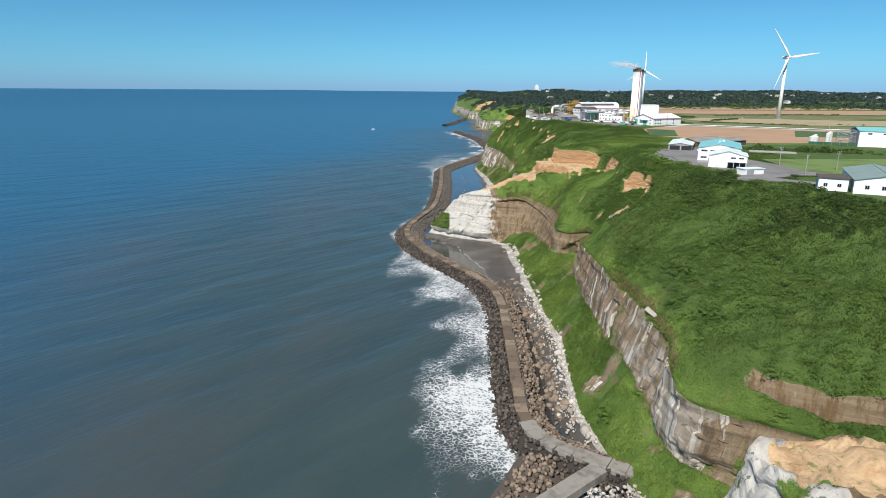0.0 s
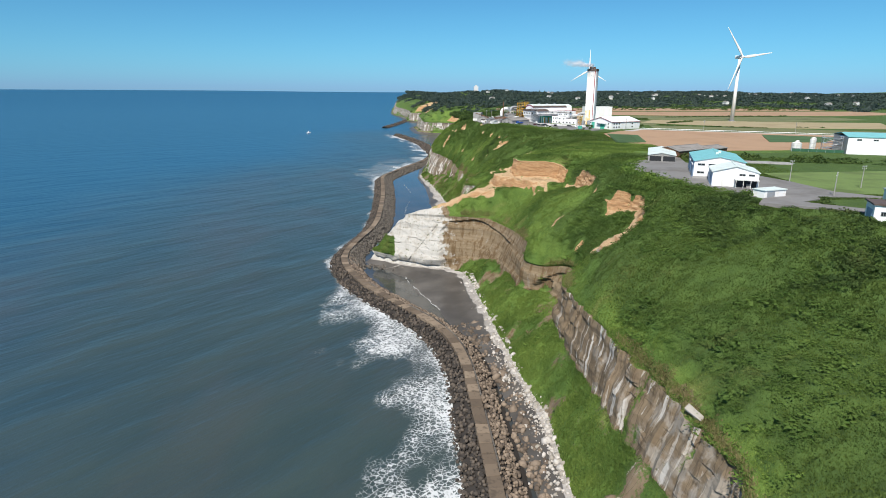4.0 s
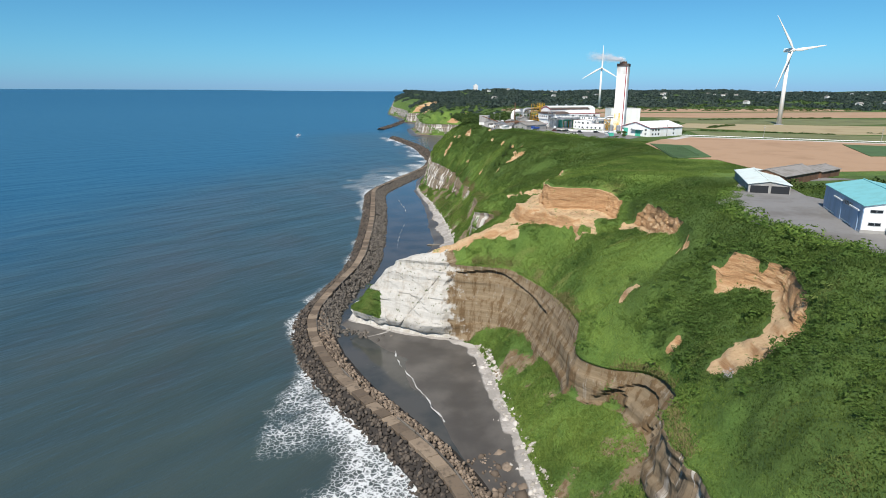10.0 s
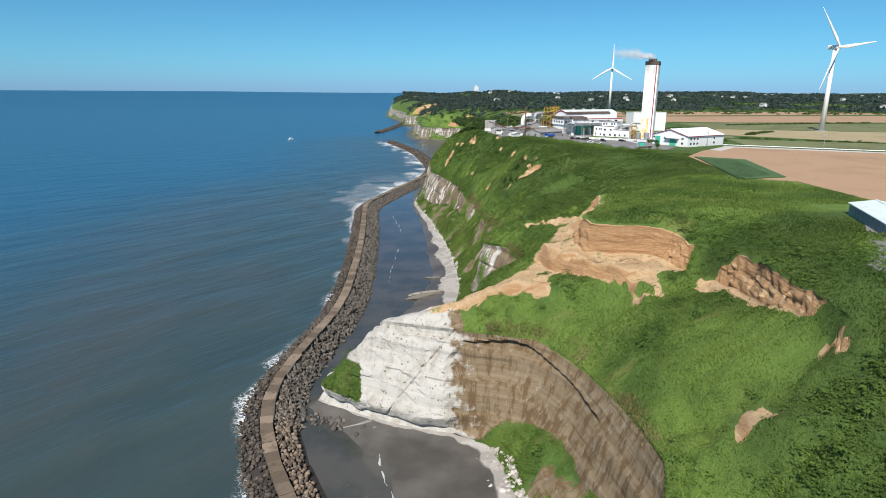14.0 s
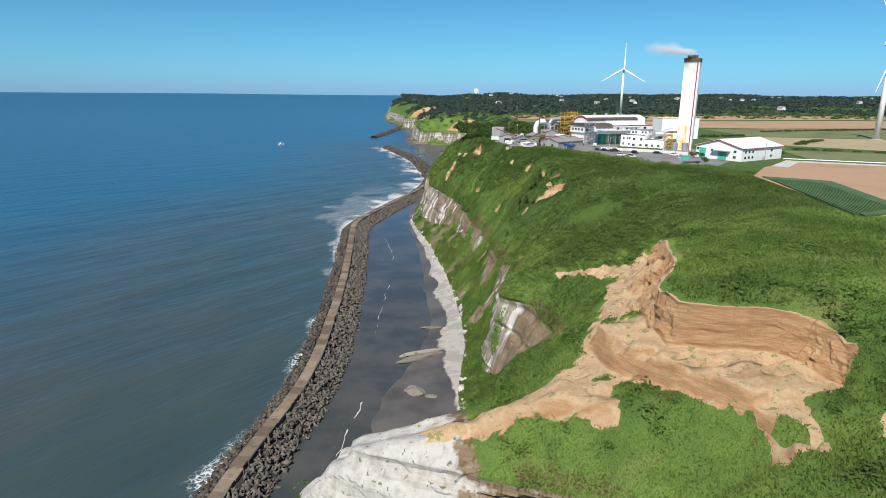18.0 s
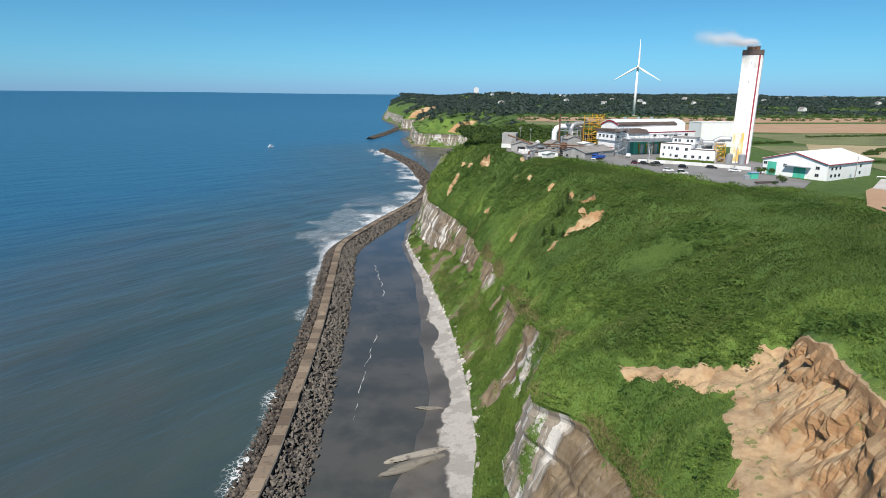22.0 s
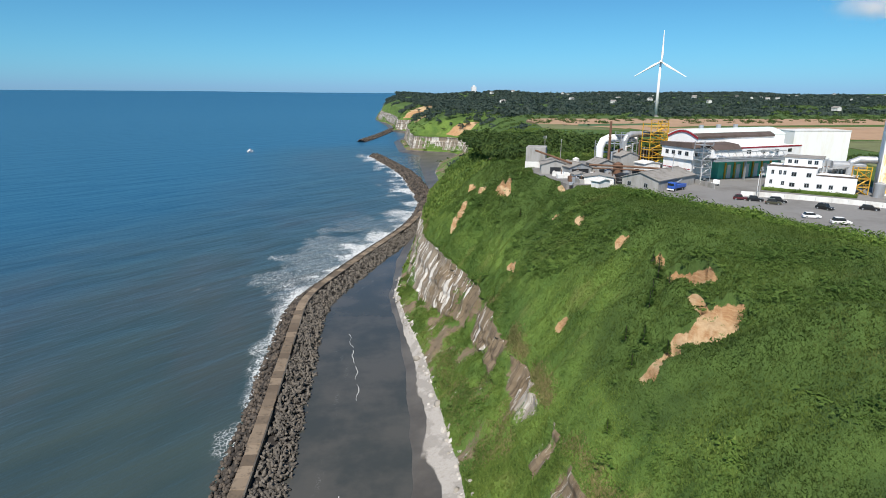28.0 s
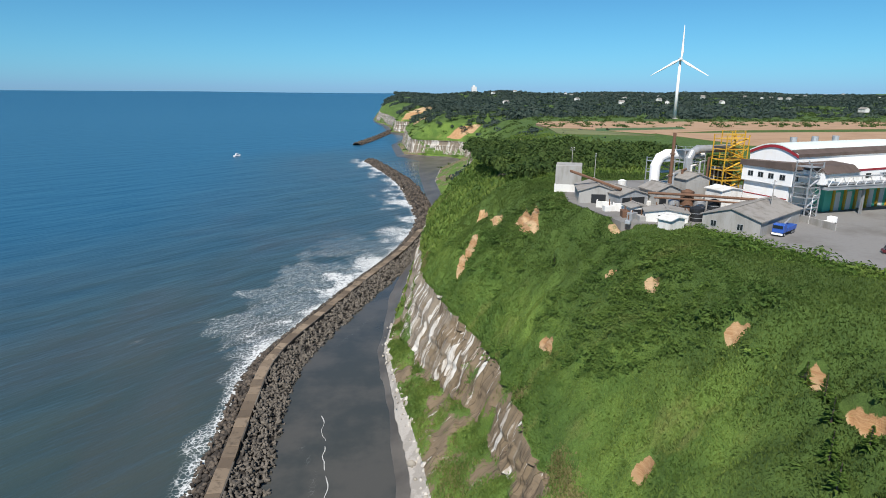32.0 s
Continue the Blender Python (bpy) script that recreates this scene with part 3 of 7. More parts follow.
for k, n in enumerate(SEGS):
    u = (np.arange(n) / n)[None]
    if k == 6:
        # middle slope, a low step, the ledge behind it, and the wall up to the brink
        a0, b0, a1, b1 = knots_x[:, 6], knots_z[:, 6], knots_x[:, 7], knots_z[:, 7]
        w = slip(y1)
        fx6 = a0 + (a1 - a0) * 0.62 * (1 - w) + w * np.maximum(a1 - foot_dx(y1) - a0, 0.35 * (a1 - a0))
        fz6 = (b0 + (b1 - b0) * 0.62) * (1 - w) + w * foot_z(y1)
        l6 = np.clip(ledge(y1) / 2.2, 0, 1)
        sx6 = a0 + (fx6 - a0) * (0.3 * (1 - l6)) + l6 * np.minimum(1.0, 0.4 * (fx6 - a0))
        sz6 = b0 + (fz6 - b0) * 0.3 * (1 - l6) + ledge(y1)
        cx.append(np.stack([np.interp(u[0], (0, 0.2, 0.62, 1.0), q) for q in zip(a0, sx6, fx6, a1)]))
        cz.append(np.stack([np.interp(u[0], (0, 0.2, 0.62, 1.0), q) for q in zip(b0, sz6, fz6, b1)]))
    else:
        cx.append(knots_x[:, k:k + 1] * (1 - u) + knots_x[:, k + 1:k + 2] * u)
        cz.append(knots_z[:, k:k + 1] * (1 - u) + knots_z[:, k + 1:k + 2] * u)
    cs.append(np.broadcast_to(k + u, (len(y1), n)))
span = np.cumsum(1.16 ** np.arange(30))
span = np.concatenate([[0], span / span[-1]])[None]
cx.append(knots_x[:, -1:] * (1 - span) + 4500 * span)
cz.append(np.full((len(y1), span.size), PLAT))
cs.append(np.broadcast_to(8 + span, (len(y1), span.size)))
LX, LZ, LS = np.concatenate(cx, 1), np.concatenate(cz, 1), np.concatenate(cs, 1)
LY = np.broadcast_to(y1[:, None], LX.shape).copy()
# smooth the profile a little where it is not a cliff's edge
for _ in range(3):
    soft_z = LZ.copy()
    soft_z[:, 1:-1] = (LZ[:, :-2] + 2 * LZ[:, 1:-1] + LZ[:, 2:]) / 4
    keep = np.exp(-((LS - 5) / 0.12) ** 2) + np.exp(-((LS - 4) / 0.15) ** 2) * 0.5 + (slip(LY) > 0.5) * (LS > 5.9) * (LS < 7.2)
    LZ = LZ * np.clip(keep, 0, 1) + soft_z * (1 - np.clip(keep, 0, 1))

# low bars and runnels in the sand
LZ += smooth(LS, 0.7, 1.0) * (1 - smooth(LS, 1.7, 2.2)) * (0.3 * fbm(LX / 9, LY / 22, 48) + 0.12 * vnoise(LX / 3, LY / 8, 49)) * (LY < 900)

cliff = smooth(LS, 3.9, 4.15) * (1 - smooth(LS, 4.95, 5.05))
slope = smooth(LS, 4.95, 5.3) * (1 - smooth(LS, 6.8, 7.6))
talus = smooth(LS, 2.9, 3.2) * (1 - smooth(LS, 3.9, 4.1))
near = 1 - smooth(LY, 900, 1500)
# gullies and spurs on the slopes, buttresses and beds on the face
bumpy = smooth(LS, 5.05, 5.2) * (1 - smooth(LS, 7.1, 7.7)) + talus
LZ += bumpy * (0.45 * vnoise(LX / 2.4, LY / 2.7, 8) + (1 - 0.6 * slip(LY)) * (2.4 * np.abs(vnoise(LX / 7.5 + 0.4 * vnoise(LX / 3, LY / 3, 45), LY / 6.5, 46)) + 1.3 * np.abs(vnoise(LX / 3.1, LY / 2.9, 47)) - 1.1) + 0.5 * np.maximum(0, fbm(LX / 9, LY / 9, 9)) * vnoise(LX / 3.5, LY / 3.9, 10)) * near
calm_here = 1 - 0.75 * slip(LY) * smooth(LS, 5.6, 6.1)
skew = LY + 0.55 * LX + 7 * fbm(LX / 30, LY / 40, 2)
gully = 3.4 * (0.5 - 2.2 * np.abs(fbm(LX / 90, skew / 26, 6, 2))) + 1.6 * fbm(LX / 60, skew / 9, 4, 3)
LZ += slope * gully * near * smooth(LS, 5.1, 5.6) * calm_here
LZ += slope * (2.6 * fbm(LX / 26, LY / 30, 3) + 1.2 * fbm(LX / 6, LY / 6, 5)) * near * calm_here
LZ += smooth(LS, 4.98, 5.15) * (1 - smooth(LS, 5.5, 5.95)) * 1.5 * fbm(LX / 14, skew / 10, 44, 3) * near * (LY < 345)
LZ += (talus + 0.8 * np.exp(-((LS - 4.05) / 0.2) ** 2)) * (2.6 * fbm(LX / 9, LY / 11, 7)) * near
lean_y = np.clip(np.gradient(np.convolve(np.pad(knots_x[:, 5], 4, "edge"), np.ones(9) / 9, "valid"), y1), -3, 3)[:, None]
IN_X, IN_Y = 1 / np.hypot(1, lean_y), -lean_y / np.hypot(1, lean_y)


def push_in(d):
    """Moves the face inland by d, square to the cliff line."""
    global LX, LY
    LX, LY = LX + d * IN_X, LY + d * IN_Y


craggy = np.interp(LY, (0, 290, 315, 390, 410, 4400), (1.0, 1.0, 0.35, 0.35, 1.0, 1.0))
push_in(cliff * (craggy * (2.6 * fbm(LY / 13, LZ / 90, 11) + 0.6 * fbm(LY / 3.2, LZ / 16, 13, 3)) + (0.15 + 0.45 * craggy) * vnoise(LY / 60, LZ / 1.8, 15) + 0.12 * (1.15 - craggy) * vnoise(LY / 25, LZ / 0.8, 17)))
RIBS = np.interp(LY, (98, 102, 112, 120, 128, 236, 250, 400, 403, 437, 441, 456, 470, 540, 590, 4400), (0.0, 0.3, 0.45, 0.85, 0.8, 0.75, 0.0, 0.0, 0.35, 0.35, 0.9, 0.9, 0.5, 0.5, 1.0, 1.0))
# the white headland steps back in tiers
push_in(cliff * smooth(LY, 350, 362) * (1 - smooth(LY, 384, 390)) * (1.5 * np.floor((LZ + 1.5 * fbm(LX / 9, LY / 9, 22)) / 8.5) - 3.9))
# and breaks off in blocks, as the near pinnacle does
block_y, block_z = np.floor((LX + LY) / 3.1 + 0.05 * LZ + 0.5 * vnoise(LX / 7, LY / 7, 51)), np.floor(LZ / 4.2 + 0.8 * vnoise(LX / 8, LY / 8, 52))
push_in(cliff * 0.9 * (lattice(block_y, block_z, 53) - 0.5) * smooth(LY, 348, 358) * (1 - smooth(LX, 28, 36)) * (LY < 394))
crumble = (LY < 97) * (LX < 66) * (LS > 3.9) * (LS < 6.6)
LZ += crumble * (2.4 * (lattice(np.floor(LX / 2.6 + 0.4 * vnoise(LX / 3, LY / 3, 54)), np.floor(LY / 2.3 + 0.5 * vnoise(LX / 3, LY / 3, 55)), 56) - 0.5) + 1.2 * fbm(LX / 2.5, LY / 2.5, 57))
# a shallow arched hollow in the brown wall beside it
arch_z = np.interp(LX, (30, 36, 44, 52, 60, 66), (20, 25.5, 27.5, 27, 24, 18)) + 0.5 * vnoise(LX / 3, LX * 0, 20)
push_in(cliff * (LY > 325) * (LY < 366) * 1.5 * smooth(arch_z - LZ, -0.25, 0.25) * smooth(LX, 30, 33))
# and two in the smaller bowl
for cy, wide_y, crown in ((270, 11, 25.5), (262, 7, 20), (278, 5, 21)):
    bow = crown - 7 * ((LY - cy) / wide_y) ** 2
    push_in(cliff * (np.abs(LY - cy) < wide_y) * 1.3 * smooth(bow - LZ, -0.25, 0.25))
# upright slabs stand proud of one another by a step
SLAB = np.floor(LY / 2.7 + 0.035 * LZ + 0.6 * vnoise(LY / 9, LZ / 40, 12))
TIER = np.floor(LZ / 13 + 3 * lattice(SLAB, SLAB * 0 + 7, 16))
push_in(cliff * RIBS * (2.2 * lattice(SLAB, TIER * 0, 14) + 1.2 * lattice(SLAB, TIER, 18) - 1.7))
LY += cliff * 0.35 * fbm(LX / 8 + LY / 9, LZ / 5, 19, 3)

# the headland falls away behind its rim
LZ -= 6.5 * smooth(LY + 0.12 * (LX - 20), 374.5, 384) * (1 - smooth(LX, 42, 54)) * (1 - smooth(LY, 392, 400)) * np.clip(LS - 4, 0, 1) * (0.5 + 0.5 * smooth(LX, 12, 28))

RIBS = np.where((LY < 119) & (LS > 5.1), 0.0, RIBS)
# bare sandy scars: outlines in plan for the large slips
SLIPS = (((98, 359), (97, 369), (92, 374), (84, 377), (78, 379), (76, 383), (83, 389), (87, 395), (91, 406), (92, 416), (95, 424), (98, 431), (95, 434), (88, 428), (79, 420), (75, 410), (69.5, 402), (65.5, 394), (62, 387), (57, 382.5), (50, 377), (42, 375), (34, 376), (26, 379), (28, 373), (38, 371), (46, 369), (53, 365.5), (57.5, 361), (59.5, 366), (61.5, 372), (66, 370), (70, 364.5), (74, 358), (77, 354.5), (76, 345), (83, 345), (84, 354), (91, 356)),
         ((73, 447), (72, 442), (76, 433), (82, 425.5), (95, 428), (97, 433), (87, 432), (81, 438)),
         ((89.5, 345), (94, 349), (98.5, 348), (99.5, 341), (98.5, 331), (95.5, 318), (93.2, 305), (90.4, 305), (91.5, 318), (93.5, 329), (94, 337)),
         ((87.5, 279), (92, 277), (97, 270), (97.8, 265), (93, 257), (90.4, 249), (84, 247), (73, 245), (73, 254), (79, 257.5), (85, 255), (88, 257), (91.5, 262), (93.5, 267), (91.5, 272), (86.5, 276)),
         ((70, 292), (72, 295.5), (75, 294.5), (75.5, 291.5)), ((87.5, 295), (88, 301), (90.6, 301), (90.4, 294)))
# the smaller: x, y, half width, half length, turn in degrees, depth
SCARS = ((78, 86, 32, 7.5, 0, 0.6), (75, 271, 1.6, 1.2, 0, 0.3))
SCARS2 = ((103, 554, 2.6, 7, 14, 3.4), (98.5, 544, 1.2, 4, 0, 1.6), (99, 537, 4.6, 3.0, 0, 1.6), (92.5, 538.5, 2.4, 1.6, 0, 0.8), (89.5, 536.5, 2.2, 1.6, 0, 0.6), (85.6, 534.9, 2.2, 1.8, 0, 0.5), (81.4, 576, 1.9, 1.8, 0, 0.5), (102, 568.5, 1.6, 2.0, 0, 1.0),
          (81, 691, 2.2, 9, -8, 1.6), (84.5, 664, 2.2, 7, 6, 1.4), (79, 705, 1.8, 5, -4, 1.0), (71.5, 683, 1.8, 4, -20, 0.5), (67.5, 680, 1.2, 3.5, -15, 0.4), (95.2, 606, 1.7, 1.5, 20, 0.9), (98.5, 582, 1.5, 1.4, 0, 0.9), (92, 619, 0.9, 1.5, 0, 0.5), (78, 618, 1.0, 3, 0, 0.4))
SCARS3 = ((166, 1316, 26, 7, -18, 1.5), (124, 1462, 20, 14, -50, 1.0), (168, 1792, 60, 10, 0, 2.0), (97, 752, 6, 8, 0, 1.0), (100, 634, 3, 3, 0, 0.8))


def inside_of(ring, x, y):
    """Distance into a plan outline, negative outside it."""
    best, within = np.full(x.shape, 1e9), np.zeros(x.shape, bool)
    for (ax, ay), (bx, by) in zip(ring, ring[1:] + ring[:1]):
        k = np.clip(((x - ax) * (bx - ax) + (y - ay) * (by - ay)) / ((bx - ax) ** 2 + (by - ay) ** 2), 0, 1)
        best = np.minimum(best, np.hypot(x - ax - k * (bx - ax), y - ay - k * (by - ay)))
        if ay != by:
            within ^= ((ay > y) != (by > y)) & (x < (bx - ax) * (y - ay) / (by - ay) + ax)
    return np.where(within, best, -best)


scar = np.zeros_like(LX)
r0, r1 = np.searchsorted(ROWY, (235, 460))
ragged = (1.7 * fbm(LX / 5, LY / 5, 23) + 0.9 * vnoise(LX / 1.5, LY / 1.5, 24))[r0:r1]
for ring in SLIPS:
    m = smooth(inside_of(ring, LX[r0:r1], LY[r0:r1]) + ragged, -0.8, 0.8)
    scar[r0:r1] = np.maximum(scar[r0:r1], m)
# turf left standing on the bare slope
for tx0, ty0, ra, rb in ((70.5, 389, 2.6, 1.8), (66.5, 386, 1.8, 1.4), (73.5, 392.5, 2.6, 1.1), (68, 392, 1.5, 1.2), (79.5, 349, 2.2, 2.6), (60, 374, 1.6, 0.9)):
    d = np.hypot((LX - tx0) / ra, (LY - ty0) / rb) + 0.3 * fbm(LX / 2, LY / 2, 39)
    scar *= smooth(d, 0.85, 1.1)
for sx, sy, ra, rb, turn, deep in SCARS + SCARS2 + SCARS3:
    c, s = math.cos(radians(turn)), math.sin(radians(turn))
    u, v = ((LX - sx) * c + (LY - sy) * s) / ra, (-(LX - sx) * s + (LY - sy) * c) / rb
    d = np.sqrt(u * u + v * v) + 0.34 * fbm(LX / 6, LY / 6, 23) + 0.10 * vnoise(LX / 1.6, LY / 1.6, 24)
    m = 1 - smooth(d, 0.98, 1.12)
    scar = np.maximum(scar, m)
    # cut deepest into the inland side, where a low wall stands
    LZ -= (0.3 + deep) * m * (LS > 5.02) * (0.25 + 1.5 * smooth((LX - sx) / 12 + (LY - sy) / 25, -0.5, 0.7))
scar *= smooth(LS, 5.0, 5.15)
# bare walls weather into beds and runnels, their tops stay turfed
wall_up = scar * smooth(LS, 6.55, 6.7) * (1 - smooth(LS, 6.98, 7.04)) * (LY > 240) * (LY < 440)
cut = np.interp(LY, (380, 388, 428, 434), (0.25, 1.2, 1.2, 0.3))
runnel = 1 - np.minimum(1, 2.4 * np.abs(vnoise(LY / 4.5 + 0.15 * LZ + 0.5 * vnoise(LY / 2, LZ / 3, 34), LZ / 16, 33)))
fine_run = 1 - np.minimum(1, 2.0 * np.abs(vnoise(LY / 1.7 + 0.2 * LZ, LZ / 9, 40)))
LX += wall_up * (1 - 0.8 * smooth(LS, 6.86, 6.98)) * (cut * (2.0 * runnel ** 2 + 0.7 * fine_run - 0.6) + 0.4 * vnoise(LY / 9, LZ / 0.9, 27) + 0.5 * vnoise(LY / 1.3, LZ / 1.6, 28) + 0.3 * vnoise(LY / 0.7, LZ / 0.9, 29))
LZ += scar * (LY > 240) * (LY < 440) * (1 - smooth(LS, 6.5, 6.6)) * (0.5 * fbm(LX / 3, LY / 3, 35) + 0.35 * vnoise(LX / 1.2, LY / 1.4, 36))
ledge_z = LZ + 1.2 * fbm(LX / 7, LY / 7, 25)
height = 3.2
part_up = ledge_z / height - np.floor(ledge_z / height)
LZ = LZ + scar * 0.6 * height * (smooth(part_up, 0.6, 0.95) - part_up + 0.2) * (LY < 900) * smooth(LX, 54, 62) * (1 - smooth(LS, 6.5, 6.6) * (slip(LY) > 0.5))
# the turf overhangs the bare walls
lip = smooth(LS, 6.98, 7.03) * (1 - smooth(LS, 7.08, 7.3)) * slip(LY) * (LY > 240) * (LY < 440)
LX -= lip * (0.7 + 0.6 * vnoise(LY / 2.1, LY * 0, 38))
scar *= 1 - smooth(LS, 6.99, 7.02) * (slip(LY) > 0.5) * (LY < 440)
# the headland's worn top
scar = np.maximum(scar, 0.36 * (LY > 356) * (LY < 392) * (LX < 40) * smooth(LS, 5.0, 5.1) * (LS < 6.2))
# far plateau: rolling wooded hills
far = smooth(np.hypot(LX - 20, LY - 250), 1100, 2600) * (LS >= 7.5)
LZ += far * (6 + 26 * fbm(LX / 520, LY / 520, 29))
far_cape = smooth(LY, 1050, 1500) * (LS >= 5) * (1 - smooth(LX, 600, 1500))
LZ += 4 * far_cape * fbm(LX / 120, LY / 160, 31)

flatness = fbm(LX / 8, LY / 8, 37)
face_green = 0.30 + 0.9 * flatness + 0.28 * np.interp(LY, (100, 240, 252, 300, 345, 382, 390, 400, 405, 438, 442, 452, 458, 500, 540, 590, 640, 660, 700, 800), (-0.1, -0.1, -0.5, -0.5, -1.0, -0.8, 1.6, 1.6, -0.9, -0.9, 0.5, 0.4, 1.8, 1.7, 0.7, 0.3, -0.1, -0.9, -0.6, 0.2))
VEG = np.where(LS < 2.9, 0, np.where(LS < 4.05, np.where(LY > 560, 0.55, 0.72) + 0.6 * flatness, np.where(LS < 4.97, face_green - 0.25 * (LS - 4), 1.0)))
VEG = np.where((LY > 352) & (LY < 391 - 0.28 * np.clip(LX, 0, 45)) & (LS < 5.0), np.minimum(VEG, 0.1), VEG)
VEG = np.where((LY > 70) & (LY < 98) & (LX < 74) & (LS > 3.6) & (LS < 6.6), 0.26 + 0.8 * flatness, VEG)
VEG = np.where((LY > 99) & (LY < 117) & (LS > 5.42) & (LS < 6.0), 0.1 + 0.8 * flatness + 0.6 * np.abs(LS - 5.7), VEG)
VEG = np.where((LX < 36) & (LS >= 5) & (LS < 6), 0.12, VEG)
VEG = np.where((LX < 7) & (LY > 366) & (LY < 390) & (LS > 4.1) & (LS < 4.5), 0.8, VEG)
PALE = cliff * np.interp(LY, (80, 96, 106, 114, 119, 128, 146, 200, 240, 340, 358, 391, 402, 437, 441, 454, 460, 476, 479, 487, 490, 545, 552, 562, 570, 640, 660, 700, 800, 880, 1200, 1260, 1400, 1500, 1700, 1740, 4400), (0.95, 0.6, 0.1, 0.2, 0.7, 0.6, 0.5, 0.38, 0.25, 0.1, 0.2, 0.3, -0.3, -0.3, 0.9, 0.9, 0.3, 0.3, 1.0, 1.0, 0.3, 0.3, 1.0, 1.0, 0.2, 0.25, 0.45, 0.7, 0.55, 0.9, 0.2, 1.0, 1.0, 0.5, 0.3, 1.0, 0.7))
PALE = np.where((LY > 99) & (LY < 117) & (LS >= 5.05) & (LS < 6.1), 0.1, PALE)
PALE = np.where((LY > 70) & (LY < 97) & (LX < 62) & (LS > 3.6) & (LS < 6.6), 1.0, PALE)
PALE = np.where((LS < 5.02) & (LY > 352) & (LY < 393 - 0.28 * np.clip(LX, 0, 45)), np.clip(1.5 - (LX - 8) / 26, 0.0, 1.2), PALE)
PALE = np.where((LX < 40) & (LY > 352) & (LY < 392) & (LS >= 5.02) & (LS < 6.2), 0.8 - 0.6 * smooth(LX, 24, 40), PALE)
wet_z = along((240, 345, 380, 450, 474, 690, 740, 4400), (1.3, 1.5, 2.0, 1.6, 0.36, 0.45, 2.2, 2.2))
SASA = smooth(LS + 0.8 * fbm(LX / 22, LY / 22, 43) + 0.55 * (1 - smooth(LY, 200, 300)) + 0.5 * smooth(LY, 455, 490) * (1 - smooth(LY, 540, 575)) - 0.6 * smooth(LY, 285, 320) * (1 - smooth(LY, 430, 470)) - 2.2 * smooth(LY, 352, 368) * (1 - smooth(LY, 425, 450)), 5.75, 6.35)
SOIL = (LS < 2.95).astype(float) * 1.0
foot_rock = (LY > 345) & (LY < 396) & (LX < 46) & (LS >= 2.95) & (LS < 4.3) & (LZ < 2.2 + 0.8 * flatness)
SOIL = np.where(foot_rock, 1.0, SOIL)
VEG = np.where(foot_rock, 0.0, VEG)
lobes = 0.6 * fbm(LX / 6, LY / 14, 41) + 0.12 * vnoise(LX / 1.5, LY / 2.5, 42)
WET = np.where((LS < 2.95) | foot_rock, 1 - smooth(LZ + lobes, wet_z(LY), wet_z(LY) + 0.55), 0)
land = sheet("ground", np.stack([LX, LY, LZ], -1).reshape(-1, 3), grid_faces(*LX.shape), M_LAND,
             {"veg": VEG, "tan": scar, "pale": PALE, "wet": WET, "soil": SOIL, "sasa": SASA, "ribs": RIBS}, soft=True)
bare = (((LS > 4.04) & (LS < 4.99)) | (wall_up > 0.5))[:-1, :-1]
land.data.polygons.foreach_set("use_smooth", ~bare.ravel())
tagged(land, "green sea cliff with bare rock faces, sandy scars and a flat top", "cliff", kind="structure")

# ---- the sea ----
BREAK = ((56, 119.5), (48.6, 125), (41.7, 129.2), (37, 132.6), (31, 136.5), (26.6, 142), (24.2, 151), (24.8, 166), (25.5, 183), (27, 220), (28, 250), (22, 277), (6, 304), (-10, 333), (-20, 365), (-21, 388), (-14, 420), (-4, 455), (-0.5, 505), (2, 560), (2.5, 613), (2.5, 660), (3, 692), (16, 727), (34, 775), (56, 826), (71, 878))
FARBREAK = ((71, 878), (79, 920), (78, 968), (76, 1040), (72, 1110), (58, 1190), (37, 1293))


def polyline(points, step):
    """Even points along a smoothed line, with the way it runs."""
    p = np.array(points, float)
    for _ in range(3):
        q = np.empty((2 * len(p) - 2, 2))
        q[0::2], q[1::2] = 0.75 * p[:-1] + 0.25 * p[1:], 0.25 * p[:-1] + 0.75 * p[1:]
        p = np.vstack([p[:1], q, p[-1:]])
    s = np.concatenate([[0], np.cumsum(np.hypot(*np.diff(p, axis=0).T))])
    t = np.arange(0, s[-1], step)
    out = np.stack([np.interp(t, s, p[:, 0]), np.interp(t, s, p[:, 1])], 1)
    way = np.gradient(out, axis=0)
    return out, way / np.linalg.norm(way, axis=1, keepdims=True)


def off_line(x, y, line, way):
    """Signed distance from a line, positive to its right, and the place along it."""
    best, side, idx = np.full(x.shape, 1e9), np.zeros(x.shape), np.zeros(x.shape, int)
    for k in range(len(line)):
        dx, dy = x - line[k, 0], y - line[k, 1]
        d = dx * dx + dy * dy
        m = d < best
        best = np.where(m, d, best)
        side = np.where(m, np.sign(dx * way[k, 1] - dy * way[k, 0]), side)
        idx = np.where(m, k, idx)
    return np.sqrt(best) * side, idx


line8, way8 = polyline(BREAK + FARBREAK[1:], 8.0)
gx = np.concatenate([-4700 + np.zeros(1), -62 - 3.0 * np.cumsum(1.13 ** np.arange(38))[::-1], np.arange(-62, 96, 2.2), 96 + np.cumsum(2.2 * 1.2 ** np.arange(0, 22))])
gx = gx[(gx > -4580) & (gx < 1500)]
gx = np.concatenate([[-4580], gx])
gy = np.concatenate([-60 - 8 * np.cumsum(1.3 ** np.arange(22))[::-1], np.arange(-60, 100, 8), np.arange(100, 900, 2.2), 900 + 3 * np.cumsum(1.035 ** np.arange(116))])
gy = gy[(gy > -2500) & (gy < 4850)]
SX, SY = np.meshgrid(gx, gy)
reach = np.hypot(SX - 20, SY - 250)
